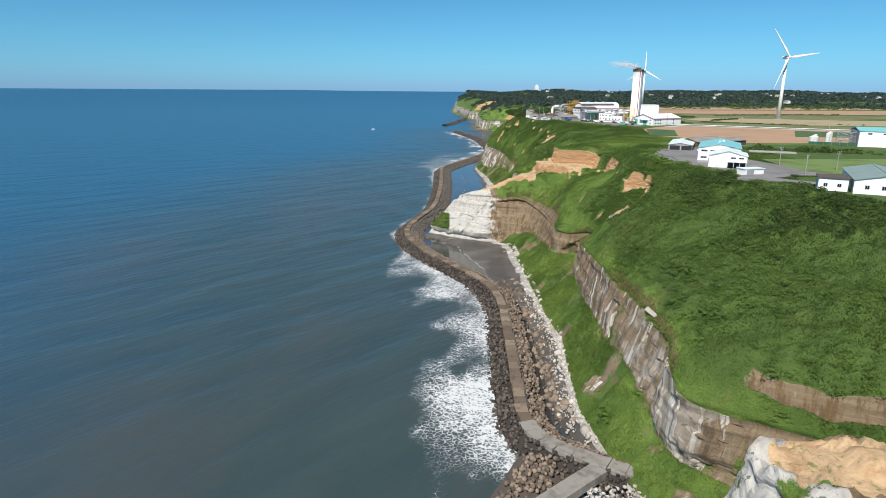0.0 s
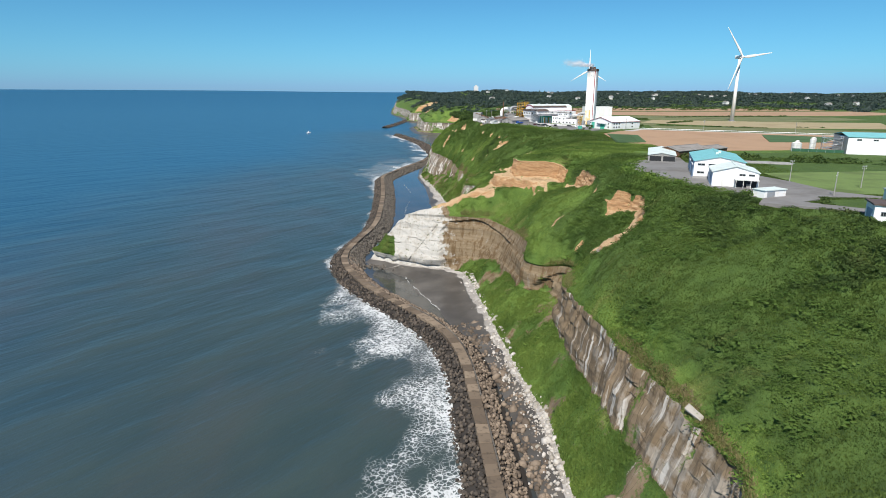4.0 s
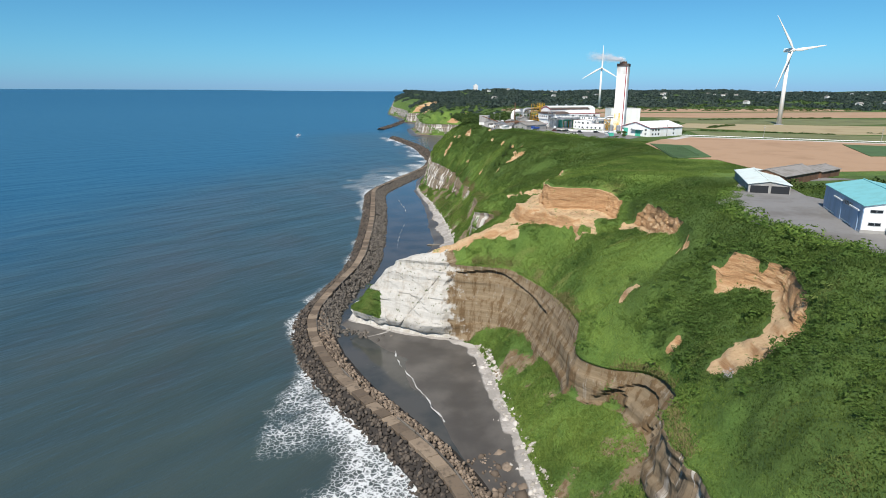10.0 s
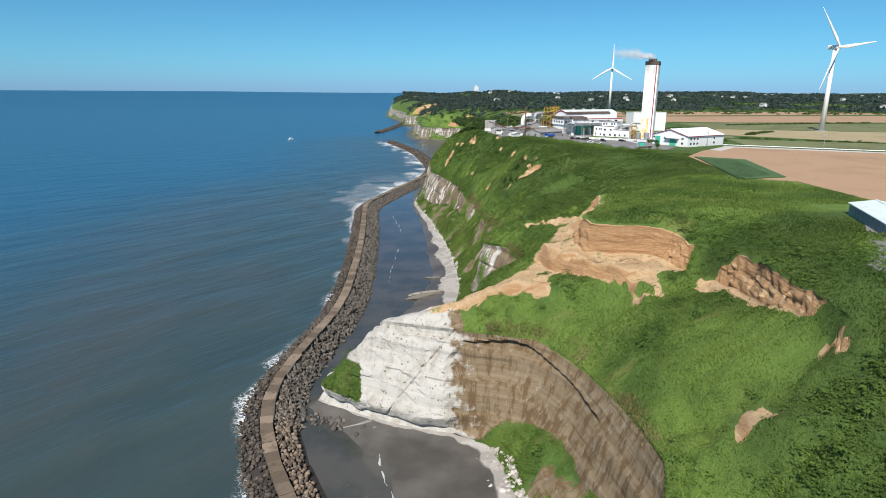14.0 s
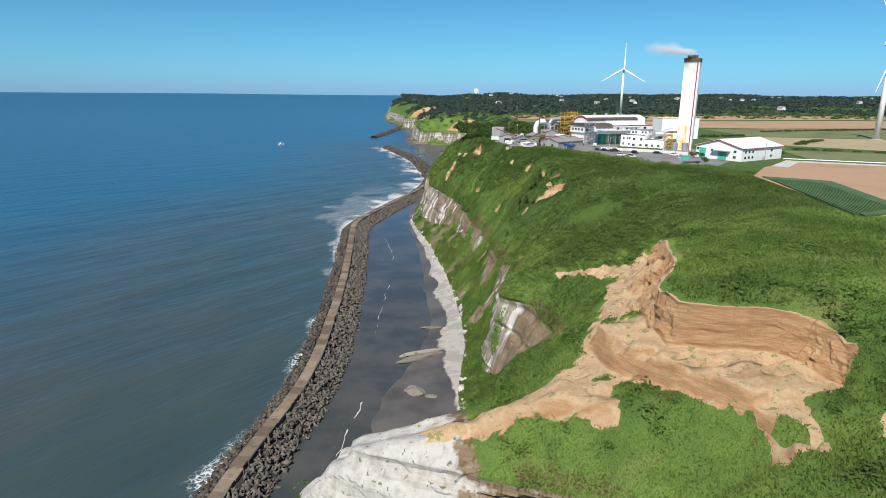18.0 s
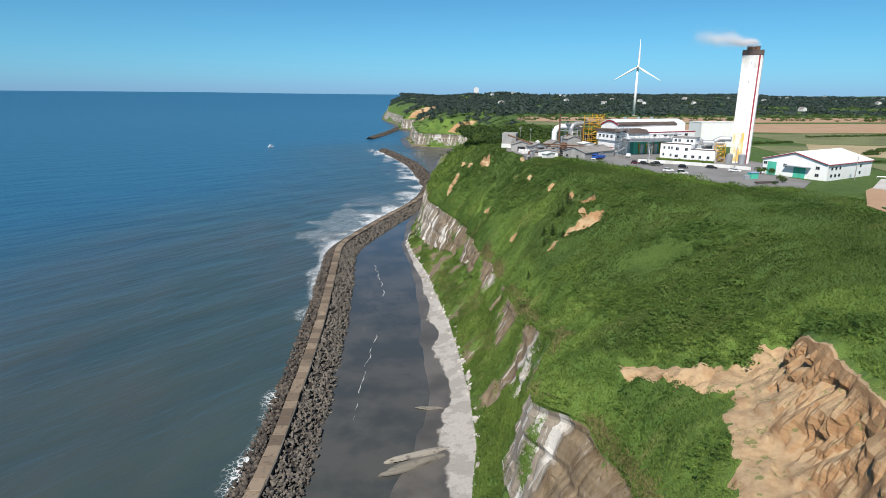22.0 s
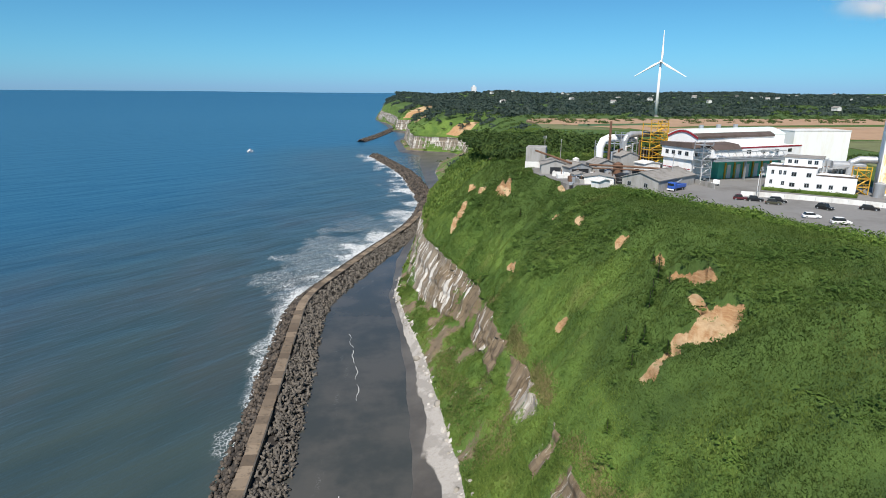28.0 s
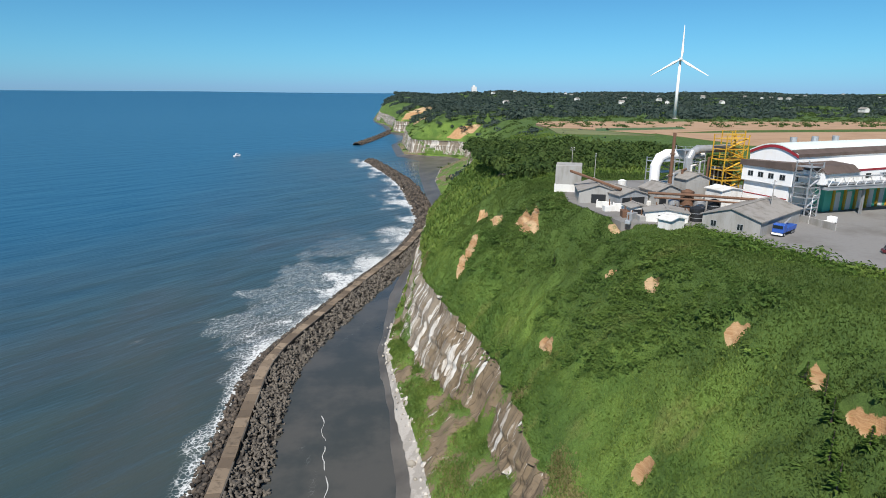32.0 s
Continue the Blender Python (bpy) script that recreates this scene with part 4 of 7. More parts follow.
SZ = 66 * smooth(np.minimum(reach, 4600), 2300, 6900) / smooth(np.array(4600.0), 2300, 6900)
off, where = off_line(SX, SY, line8, way8)
inner = (off > 0) & (off < 80) & (SY < 1290) & (SX > -30)
off = np.where(inner, off, -np.abs(off))
SZ += 0.35 * vnoise(SX / 16 + SY / 60, SY / 34, 51) * (off < 0) * (reach < 900)
surf_band = np.interp(SY, (100, 140, 165, 195, 216, 240, 280, 305, 335, 380, 420, 520, 600, 670, 692, 722, 800, 850, 890, 1000, 1250), (45, 42, 30, 32, 32, 38, 36, 22, 8, 7, 6, 7, 9, 9, 12, 30, 42, 46, 42, 30, 20))
FOAM = np.where(off < 0, 0.74 - (-off - 7.6) / surf_band + 1.05 * fbm(SX / 13, SY / 19, 61), 0)
breakers = smooth(fbm(SX / 17, SY / 11, 63) + 0.6 * fbm(SX / 50, SY / 45, 64), -0.16, 0.2)
FOAM = np.where(SY > 680, FOAM * (1 - smooth(SY, 680, 730) * (1 - breakers) * smooth(-off, 6, 11)), FOAM)
FOAM = np.where(off < 0, FOAM + 0.2 * smooth(SY, 690, 705) * (1 - smooth(SY, 800, 900)), FOAM)
FOAM = np.clip(FOAM - 0.26 * smooth(SY, 330, 380) * (1 - smooth(SY, 640, 690)) + 0.1 * smooth(SY, 640, 700) * (FOAM > 0), 0, 1) * (off > -60) * smooth(SY, 60, 110) * (1 - smooth(SY, 1300, 1400))
FOAM = np.maximum(FOAM, np.where((off > 5) & (off < 40), 0.10 * np.exp(-((off - 17 - 5 * vnoise(SY / 25, 0 * SY, 71)) / 1.2) ** 2) * (vnoise(SY / 30, SX * 0, 73) > 0), 0))
SILT = np.clip(1.0 - 0.75 * smooth(-off, 15, 330) - 0.3 * smooth(-off, 250, 1200) - 0.35 * smooth(SY, 350, 1300), 0, 1)
CALM = np.where(off > 0, 1 - smooth(SY, 880, 960) * 0.6, 0)
SILT = np.where(inner, 0.85, SILT)
water = sheet("water", np.stack([SX, SY, SZ], -1).reshape(-1, 3), grid_faces(*SX.shape), M_SEA, {"foam": FOAM, "silt": SILT, "calm": CALM}, soft=True)
tagged(water, "blue sea turning grey-brown inshore with white surf", "sea", kind="structure")


# ---- the plateau: fields, roads and yards ----
PLOTS = []


def patch_of(name, points, material, label, category, z=0.12):
    z += 0.1
    PLOTS.append(points)
    ob = part(name, plate(points, PLAT - 2.5, PLAT + z), material, None)
    return tagged(ob, label, category, kind="structure")


patch_of("field", ((160, 352), (166, 415), (150, 424), (168, 498), (190, 524), (218, 545), (300, 497), (430, 425), (430, 340), (330, 345), (250, 375), (186, 372)), M_FIELD, "bare brown ploughed field on the clifftop", "field")
patch_of("field", ((169, 494), (187, 480), (168, 424), (149, 420)), M_CROP, "small plot of dark green crop rows", "field", 0.5)
patch_of("field", ((284, 482), (325, 455), (285, 418), (250, 422)), M_CROP, "green crop plot amid bare soil", "field", 0.4)
patch_of("field", ((235, 556), (250, 600), (360, 545), (430, 500), (430, 440), (300, 512)), M_OLIVE, "strip of green verge beyond the road", "field", 0.10)
patch_of("field", ((262, 645), (345, 560), (450, 545), (520, 640), (430, 653), (300, 700)), M_FIELD2, "pale dry field with rough edges", "field", 0.11)
patch_of("field", ((300, 705), (430, 660), (560, 700), (560, 760), (380, 800), (310, 790)), M_OLIVE, "green meadow among the fields", "field", 0.11)
patch_of("field", ((262, 830), (380, 805), (600, 800), (760, 850), (760, 960), (360, 935), (250, 930)), M_FIELD, "wide brown field before the woods", "field", 0.12)
patch_of("field", ((190, 1000), (210, 985), (245, 925), (330, 960), (600, 985), (740, 1000), (740, 1085), (210, 1095), (195, 1060)), M_FIELD, "brown field near the far cliff edge", "field", 0.12)
patch_of("field", ((215, 955), (300, 975), (310, 1000), (225, 985)), M_CROP, "blue-green crop strip in a brown field", "field", 0.2)
patch_of("field", ((175, 925), (240, 905), (212, 975), (188, 995)), M_OLIVE, "green grass by the cliff edge", "field", 0.14)
patch_of("field", ((154, 284), (300, 290), (330, 240), (173, 229), (147, 238)), M_LAWN, "mown green lawn behind the clifftop buildings", "lawn", 0.12)
patch_of("field", ((230, 600), (255, 690), (300, 690), (262, 610)), M_OLIVE, "rough green ground beside the works", "field", 0.1)
patch_of("road", ((196, 528), (218, 549), (300, 501), (430, 430), (430, 424), (300, 494), (219, 541), (200, 522)), M_ROAD, "narrow pale road between fields", "road", 0.2)
patch_of("road", ((160, 226), (150, 238), (138, 236), (118, 229), (112, 222), (136, 204), (140, 207), (126, 222), (142, 230)), M_ASPH, "grey drive to the clifftop house", "road", 0.26)
patch_of("yard", ((106, 313), (100, 284), (104, 274), (110, 246), (116, 234), (124, 226), (150, 236), (150, 262), (140, 320), (150, 348), (184, 352), (150, 366), (126, 336)), M_ASPH, "cracked grey asphalt yard round the halls", "yard", 0.16)
patch_of("yard", ((152, 531), (146, 545), (141, 561), (131, 588), (122, 608), (116, 628), (100, 634), (96, 662), (104, 700), (150, 700), (196, 660), (205, 600), (182, 566), (186, 545), (172, 530)), M_ASPH, "grey asphalt works yard with parking", "yard", 0.16)


# ---- loose cover: rocks, grass, shrubs, woods ----
rng = np.random.default_rng(7)


def turns(n, tilt=math.pi):
    """Random turns as matrices."""
    a, b, c = rng.uniform(0, 2 * math.pi, n), rng.uniform(-tilt, tilt, n), rng.uniform(-tilt, tilt, n)
    ca, sa, cb, sb, cc, sc = np.cos(a), np.sin(a), np.cos(b), np.sin(b), np.cos(c), np.sin(c)
    m = np.empty((n, 3, 3))
    m[:, 0, 0], m[:, 0, 1], m[:, 0, 2] = ca * cb, ca * sb * sc - sa * cc, ca * sb * cc + sa * sc
    m[:, 1, 0], m[:, 1, 1], m[:, 1, 2] = sa * cb, sa * sb * sc + ca * cc, sa * sb * cc - ca * sc
    m[:, 2, 0], m[:, 2, 1], m[:, 2, 2] = -sb, cb * sc, cb * cc
    return m


def strew(name, bases, places, sizes, material, parent=None, tilt=math.pi, soft=False):
    """One mesh of many copies of a few base shapes (vertices, triangles)."""
    which = rng.integers(0, len(bases), len(places))
    vs, fs, at = [], [], 0
    sizes = np.asarray(sizes, float)
    sizes = sizes[:, None] * np.ones(3) if sizes.ndim == 1 else sizes
    for k, (v, f) in enumerate(bases):
        m = which == k
        n = int(m.sum())
        if not n:
            continue
        q = np.einsum("nij,nvj->nvi", turns(n, tilt), v[None] * sizes[m][:, None]) + places[m][:, None]
        vs.append(q.reshape(-1, 3))
        fs.append((f[None] + (np.arange(n) * len(v))[:, None, None] + at).reshape(-1, 3))
        at += n * len(v)
    return sheet(name, np.concatenate(vs), np.concatenate(fs), material, parent=parent, soft=soft)


def ball(level, rough, flat=1.0):
    bm = bmesh.new()
    bmesh.ops.create_icosphere(bm, subdivisions=level, radius=1)
    v = np.array([p.co[:] for p in bm.verts])
    f = np.array([[p.index for p in q.verts] for q in bm.faces])
    bm.free()
    v *= (1 + rough * rng.uniform(-1, 1, len(v)))[:, None]
    return v * (1, 1, flat), f


def tetrapod():
    vs, fs = [], []
    for d in ((0, 0, 1), (0.943, 0, -0.333), (-0.471, 0.816, -0.333), (-0.471, -0.816, -0.333)):
        d = Vector(d)
        m = np.array(d.to_track_quat("Z", "Y").to_matrix())
        a = np.arange(5) / 5 * 2 * math.pi
        lo = np.stack([0.42 * np.cos(a), 0.42 * np.sin(a), 0 * a], 1)
        hi = np.stack([0.27 * np.cos(a), 0.27 * np.sin(a), 0 * a + 1], 1)
        at = len(vs) * 10
        vs.append(np.vstack([lo, hi]) @ m.T)
        for i in range(5):
            j = (i + 1) % 5
            fs += [(at + i, at + j, at + 5 + j), (at + i, at + 5 + j, at + 5 + i)]
        fs += [(at + 5, at + 6, at + 7), (at + 5, at + 7, at + 8), (at + 5, at + 8, at + 9)]
    return np.vstack(vs), np.array(fs)


def tuft(blades):
    vs, fs = [], []
    for k in range(blades):
        a = rng.uniform(0, 2 * math.pi)
        d, s = np.array([math.cos(a), math.sin(a), 0]), np.array([-math.sin(a), math.cos(a), 0])
        foot, lean, wide = d * rng.uniform(0.0, 0.1), rng.uniform(0.2, 1.0), rng.uniform(0.2, 0.36)
        tip = foot + d * lean * 0.8 + np.array([0, 0, rng.uniform(0.5, 1.0)])
        fs.append((len(vs), len(vs) + 1, len(vs) + 2))
        vs += [foot - s * wide, foot + s * wide, tip]
    return np.array(vs), np.array(fs)


def leaf_ball(leaves, size, dome=0.75):
    """A crown: small leaf faces over an uneven dome, with gaps."""
    vs, fs = [], []
    lumps = [(np.array([rng.uniform(-0.5, 0.5), rng.uniform(-0.5, 0.5), rng.uniform(0.0, 0.4)]), rng.uniform(0.45, 0.75)) for _ in range(5)]
    for k in range(leaves):
        c, r = lumps[k % 5]
        d = rng.normal(size=3)
        d[2] = abs(d[2]) * 0.9 - 0.1
        d /= np.linalg.norm(d)
        p = (c + d * r * rng.uniform(0.85, 1.08)) * (1, 1, dome)
        t = np.cross(d, rng.normal(size=3))
        t /= np.linalg.norm(t)
        b = np.cross(d, t) + d * rng.uniform(-0.5, 0.5)
        fs.append((len(vs), len(vs) + 1, len(vs) + 2))
        vs += [p - t * size, p + t * size * 0.8 + b * size * 0.3, p + b * size * 1.3]
    return np.array(vs), np.array(fs)


def mound_z(d):
    """Height of the rubble mound at a distance from its middle line."""
    return np.interp(d, (-10, -8, -2.4, 2.4, 10.5, 12), (-2.0, -0.6, 3.1, 3.1, -0.2, -1.5))


BOULDERS = [ball(1, 0.22, f) for f in (0.7, 0.8, 0.9, 0.75)]
TETRAS = [tetrapod()]

breakwater = tagged(new("breakwater"), "long rubble breakwater with a cracked concrete crest path", "breakwater", kind="structure")
far_breakwater = tagged(new("breakwater"), "distant low breakwater of dark boulders in the surf", "breakwater", kind="structure")
third_breakwater = tagged(new("breakwater"), "small far-off rock groyne below pale cliffs", "breakwater", kind="structure")


def mound(name, points, parent, lo=-10, hi=12, drop=0.0):
    c, w = polyline(points, 3.0)
    d = np.array([lo, -8, -5, -2.4, 2.4, 6, 9, hi], float)
    n = np.stack([w[:, 1], -w[:, 0]], 1)
    v = c[:, None] + n[:, None] * d[None, :, None]
    z = mound_z(d)[None] - 0.35 - drop + 0.3 * fbm(v[..., 0] / 3, v[..., 1] / 3, 81)
    return sheet(name, np.concatenate([v, z[..., None]], -1).reshape(-1, 3), grid_faces(len(c), len(d)), M_BOULDER, parent=parent)


mound("mound", BREAK, breakwater)
SPUR = ((28, 134), (22, 123), (15, 111), (6, 98))
mound("mound", SPUR, breakwater, drop=0.8)
mound("mound", FARBREAK, far_breakwater, drop=0.3)
GROYNE = ((14, 1524), (45, 1650), (82, 1850))
mound("mound", GROYNE, third_breakwater)


def bank(points, lo, hi, per_m, big, drop=0.0):
    """Places and sizes of rocks on one side of a mound."""
    c, w = polyline(points, 0.5)
    n = int(len(c) * 0.5 * per_m)
    k = rng.integers(0, len(c), n)
    d = rng.uniform(lo, hi, n)
    x, y = c[k, 0] + w[k, 1] * d + rng.normal(0, 0.2, n), c[k, 1] - w[k, 0] * d
    z = mound_z(d) - drop + rng.uniform(-0.15, 0.45, n)
    return np.stack([x, y, z], 1), big * rng.uniform(0.55, 1.25, n)


def near_and_rest(name, bases, p, s, material, parent, count, y0, y1, label):
    """Some rocks as parts of their own, the rest as one strewn mesh."""
    pick = np.flatnonzero((p[:, 1] > y0) & (p[:, 1] < y1))[:count]
    meshes = []
    for v, f in bases:
        me = bpy.data.meshes.new(name)
        me.from_pydata([tuple(q) for q in v], [], [tuple(int(i) for i in q) for q in f])
        me.materials.append(material)
        meshes.append(me)
    for i in pick:
        ob = new(name, meshes[int(rng.integers(0, len(meshes)))])
        ob.parent = parent
        ob.matrix_world = pose(*p[i], *rng.uniform(-180, 180, 3)) @ Matrix.Diagonal((s[i] * 1.1, s[i], s[i] * 0.9, 1))
    rest = np.ones(len(p), bool)
    rest[pick] = False
    tagged(strew(name + "_bank", bases, p[rest], s[rest], material, parent), label, kind="stuff")


p, s = bank(BREAK, -8.6, -2.2, 7.5, 0.66)
near_and_rest("boulder", BOULDERS, p, s, M_BOULDER, breakwater, 150, 140, 330, "dark wet boulders along the seaward side")
south = tuple(q for q in BREAK if q[1] < 400)
north = tuple(q for q in BREAK if q[1] > 360)
p, s = bank(south, 2.3, 7.4, 8.0, 0.64)
near_and_rest("boulder", BOULDERS, p, s, M_BROWNROCK, breakwater, 120, 140, 330, "brown boulders along the landward side")
p, s = bank(north, 2.4, 10.5, 7.0, 1.02)
near_and_rest("concrete_block", TETRAS, p, s, M_TETRA, breakwater, 260, 380, 560, "jumbled four-legged concrete blocks")
p, s = bank(SPUR, -7, 5, 8, 0.75, 0.8)
tagged(strew("boulder_bank", BOULDERS, p, s, M_BROWNROCK, breakwater), kind="stuff")
for pts, own in ((FARBREAK, far_breakwater), (GROYNE, third_breakwater)):
    p, s = bank(pts, -8, 9, 3.5, 1.4)
    tagged(strew("boulder_bank", BOULDERS, p, s, M_BOULDER, own), kind="stuff")

# crest slabs, each on its own, a little sunk and tilted
slab_c, slab_w = polyline(BREAK, 4.6)
for k in range(len(slab_c)):
    y = slab_c[k, 1]
    half = (1.75 if y > 150 else 2.3) + 0.1 * rng.uniform(-1, 1)
    bm = block(-half, -2.26, 1.6, half, 2.26, 4.0, bevel=0.08)
    for v in bm.verts:
        v.co.x += 0.10 * rng.uniform(-1, 1)
        v.co.z += 0.06 * rng.uniform(-1, 1) if v.co.z > 3 else 0
    m = Matrix.Translation((slab_c[k, 0], slab_c[k, 1], rng.uniform(-0.14, 0.08))) @ pose(0, 0, 0, rng.uniform(-1.2, 1.2), rng.uniform(-1.5, 1.5), -math.degrees(math.atan2(slab_w[k, 0], slab_w[k, 1])))
    ob = part("crest_slab", bm, M_CREST if y > 150 else M_TRACK, breakwater)
    ob.matrix_world = m
# a concrete track comes up to it along the shore
track_c, track_w = polyline(((42, 129), (31.6, 120.6), (25.4, 115.5), (14, 106), (4, 97)), 5.2)
for k in range(1, len(track_c)):
    ob = part("track_slab", block(-2.3, -2.57, 1.6, 2.3, 2.57, 3.92, bevel=0.08), M_TRACK, breakwater)
    ob.matrix_world = Matrix.Translation((track_c[k, 0], track_c[k, 1], rng.uniform(-0.08, 0.04))) @ pose(0, 0, 0, 0, rng.uniform(-1, 1), -math.degrees(math.atan2(track_w[k, 0], track_w[k, 1])))
# low parapet kerb on the landward edge
kerb_c, kerb_w = polyline(BREAK, 9.2)
for k in range(4, len(kerb_c)):
    if rng.uniform() < 0.75:
        bm = block(1.78, -4.4, 2.2, 2.2, 4.4, 4.25, bevel=0.05)
        ob = part("kerb", bm, M_TETRA, breakwater)
        ob.matrix_world = Matrix.Translation((kerb_c[k, 0], kerb_c[k, 1], rng.uniform(-0.1, 0.08))) @ pose(0, 0, 0, 0, 0, -math.degrees(math.atan2(kerb_w[k, 0], kerb_w[k, 1])))


def on_land(n, weight, rows):
    """Random places on the land sheet, by weight per quad."""
    r0, r1 = np.searchsorted(ROWY, rows)
    a = np.stack([LX, LY, LZ], -1)[r0:r1 + 1]
    w = weight[r0:r1, :-1]
    area = np.linalg.norm(np.cross(a[1:, :-1] - a[:-1, :-1], a[:-1, 1:] - a[:-1, :-1]), axis=-1)
    prob = (area * w).ravel()
    pick = rng.choice(len(prob), n, p=prob / prob.sum())
    i, j = np.unravel_index(pick, w.shape)
    u, v = rng.uniform(size=(2, n, 1))
    kind = SASA[r0:r1 + 1][i, j]
    spot = (a[i, j] * (1 - u) + a[i + 1, j] * u) * (1 - v) + (a[i, j + 1] * (1 - u) + a[i + 1, j + 1] * u) * v
    return spot, kind


YARDS = ((124, 192, 136, 206), (132, 172, 170, 226), (116, 228, 130, 236), (138, 338, 176, 372), (164, 314, 190, 330), (240, 330, 320, 380), (176, 548, 212, 600), (222, 680, 252, 702), (136, 576, 160, 604))


def off_yards(p):
    """Which places lie outside the yards, fields and buildings of the plateau."""
    x, y = p[:, 0], p[:, 1]
    blocked = np.zeros(len(p), bool)
    for x0, ya, x1, yb in YARDS:
        blocked |= (x > x0) & (x < x1) & (y > ya) & (y < yb)
    for ring in PLOTS:
        inside = np.zeros(len(p), bool)
        for (ax, ay), (bx, by) in zip(ring, ring[1:] + ring[:1]):
            if ay != by:
                inside ^= ((ay > y) != (by > y)) & (x < (bx - ax) * (y - ay) / (by - ay) + ax)
        blocked |= inside
    return ~(blocked & (p[:, 2] > 60.0))


cover = np.clip((VEG - 0.45) * 3, 0, 1) * (1 - np.clip(scar * 2.2, 0, 1)) * (1 - smooth(LX + 40 * fbm(LX / 30, LY / 30, 58), 125, 175))
GRASS = [tuft(1) for _ in range(24)]
p, kind = on_land(1500000, cover * (1 + 1.6 * (LS < 5)), (60, 720))
dark = kind > rng.uniform(0, 1, len(kind))
for sort, material, label in ((~dark, M_GRASS, "thick bright green grass and weeds over the cliff slopes"), (dark, M_SASA, "dense dark bamboo grass on the upper slopes")):
    q = p[sort]
    q = q[off_yards(q)]
    patch = fbm(q[:, 0] / 17, q[:, 1] / 17, 91)
    tagged(strew("grass", GRASS, q, rng.uniform(0.26, 0.6, len(q)) * (1 + 0.6 * patch), material, tilt=0.35), label, "grass", kind="stuff")
p, kind = on_land(48000, cover, (720, 1000))
p = p[off_yards(p)]
tagged(strew("grass", GRASS, p, rng.uniform(1.0, 2.0, len(p)), M_GRASS, tilt=0.35), "rough grass on the farther cliff slopes", "grass", kind="stuff")

SHRUBS = [leaf_ball(48, 0.17, 0.6) for _ in range(8)]
clump = np.clip(fbm(LX / 21, LY / 21, 95) * 6.0 - 0.4, 0.02, 1) * cover * (LS > 3) * (0.35 + 0.65 * SASA)
p, kind = on_land(9000, clump, (60, 720))
dark = kind > rng.uniform(0, 1, len(kind))
for sort, material, label in ((~dark, M_BUSH, "green shrubs scattered over the grassy slopes"), (dark, M_SCRUB, "dark low shrubs on the upper slopes")):
    q = p[sort]
    q = q[off_yards(q)]
    tagged(strew("shrubs", SHRUBS, q, (0.45 + rng.gamma(2.0, 0.28, len(q)))[:, None] * np.stack([rng.uniform(0.8, 1.9, len(q)), rng.uniform(0.8, 1.6, len(q)), rng.uniform(0.5, 0.9, len(q))], 1), material, tilt=0.2), label, "shrubs", kind="stuff")
thick = np.clip(fbm(LX / 16, LY / 16, 93) * 5 + 0.6, 0, 1) * cover * (LX > 92) * (LX < 150) * (LS < 8.1)
p, kind = on_land(1500, thick, (150, 236))
p = p[off_yards(p)]
tagged(strew("thicket", SHRUBS, p, rng.uniform(0.9, 2.3, len(p)), M_WOOD, tilt=0.2), "dense dark green thicket on the first hillside", "thicket", kind="stuff")
drift = np.clip(fbm(LX / 30, skew / 16, 94) * 7 - 0.9, 0, 1) * cover * (LS > 5.6) * (LS < 7.6)
p, kind = on_land(4200, drift, (240, 720))
p = p[off_yards(p)]
tagged(strew("shrubs", SHRUBS, p, (0.4 + rng.gamma(2.0, 0.26, len(p)))[:, None] * (1.3, 1.3, 0.9), M_SCRUB, tilt=0.2), "drifts of dark leafy shrubs in the hollows", "shrubs", kind="stuff")
fringe = np.exp(-((LS - 5.06) / 0.09) ** 2) * np.clip(fbm(LX / 12, LY / 14, 96) * 4 + 0.4, 0, 1) * (1 - scar) * (1 - (LX < 42) * (LY > 345) * (LY < 396))
p, kind = on_land(42000, fringe + 0.35 * talus * cover * smooth(LY, 470, 520) * np.clip(fbm(LX / 9, LY / 12, 98) * 5, 0, 1), (120, 720))
tagged(strew("dry_grass", GRASS, p, rng.uniform(0.35, 0.75, len(p)), M_STRAW, tilt=0.35), "straw-coloured dry grass along the cliff edge", "grass", kind="stuff")
BUSHES = [leaf_ball(130, 0.1, 0.7) for _ in range(6)]
# bushes crowd the seaward edges of the yards
def edge_bushes(points, n, label):
    c, w = polyline(points, 0.5)
    k = rng.integers(0, len(c), n)
    d = -np.abs(rng.normal(0, 2.6, n)) + 0.7
    x, y = c[k, 0] + w[k, 1] * d, c[k, 1] - w[k, 0] * d
    q = np.stack([x, y, np.full(n, PLAT - 0.2)], 1)
    tagged(strew("edge_bushes", BUSHES, q, (0.5 + rng.gamma(1.6, 0.5, n))[:, None] * (1.25, 1.25, 1.0), M_BUSH, tilt=0.2), label, "bushes", kind="stuff")


edge_bushes(((170, 529), (152, 530), (146, 544), (140, 560), (130, 587), (121, 607), (115, 627)), 520, "green bushes along the edge of the works yard")
edge_bushes(((127, 338), (106, 314), (99.5, 284), (103, 273), (109, 246), (115, 233)), 320, "green bushes along the edge of the hall yard")
wide = np.clip((VEG - 0.45) * 3, 0, 1) * (1 - np.clip(scar * 2.2, 0, 1)) * (LS < 8.2)
p, kind = on_land(3500, wide, (990, 1900))
tagged(strew("shrubs", SHRUBS, p, rng.uniform(2.2, 5.0, len(p)), M_WOOD, tilt=0.2), "scrub on the distant cliff slopes", "shrubs", kind="stuff")

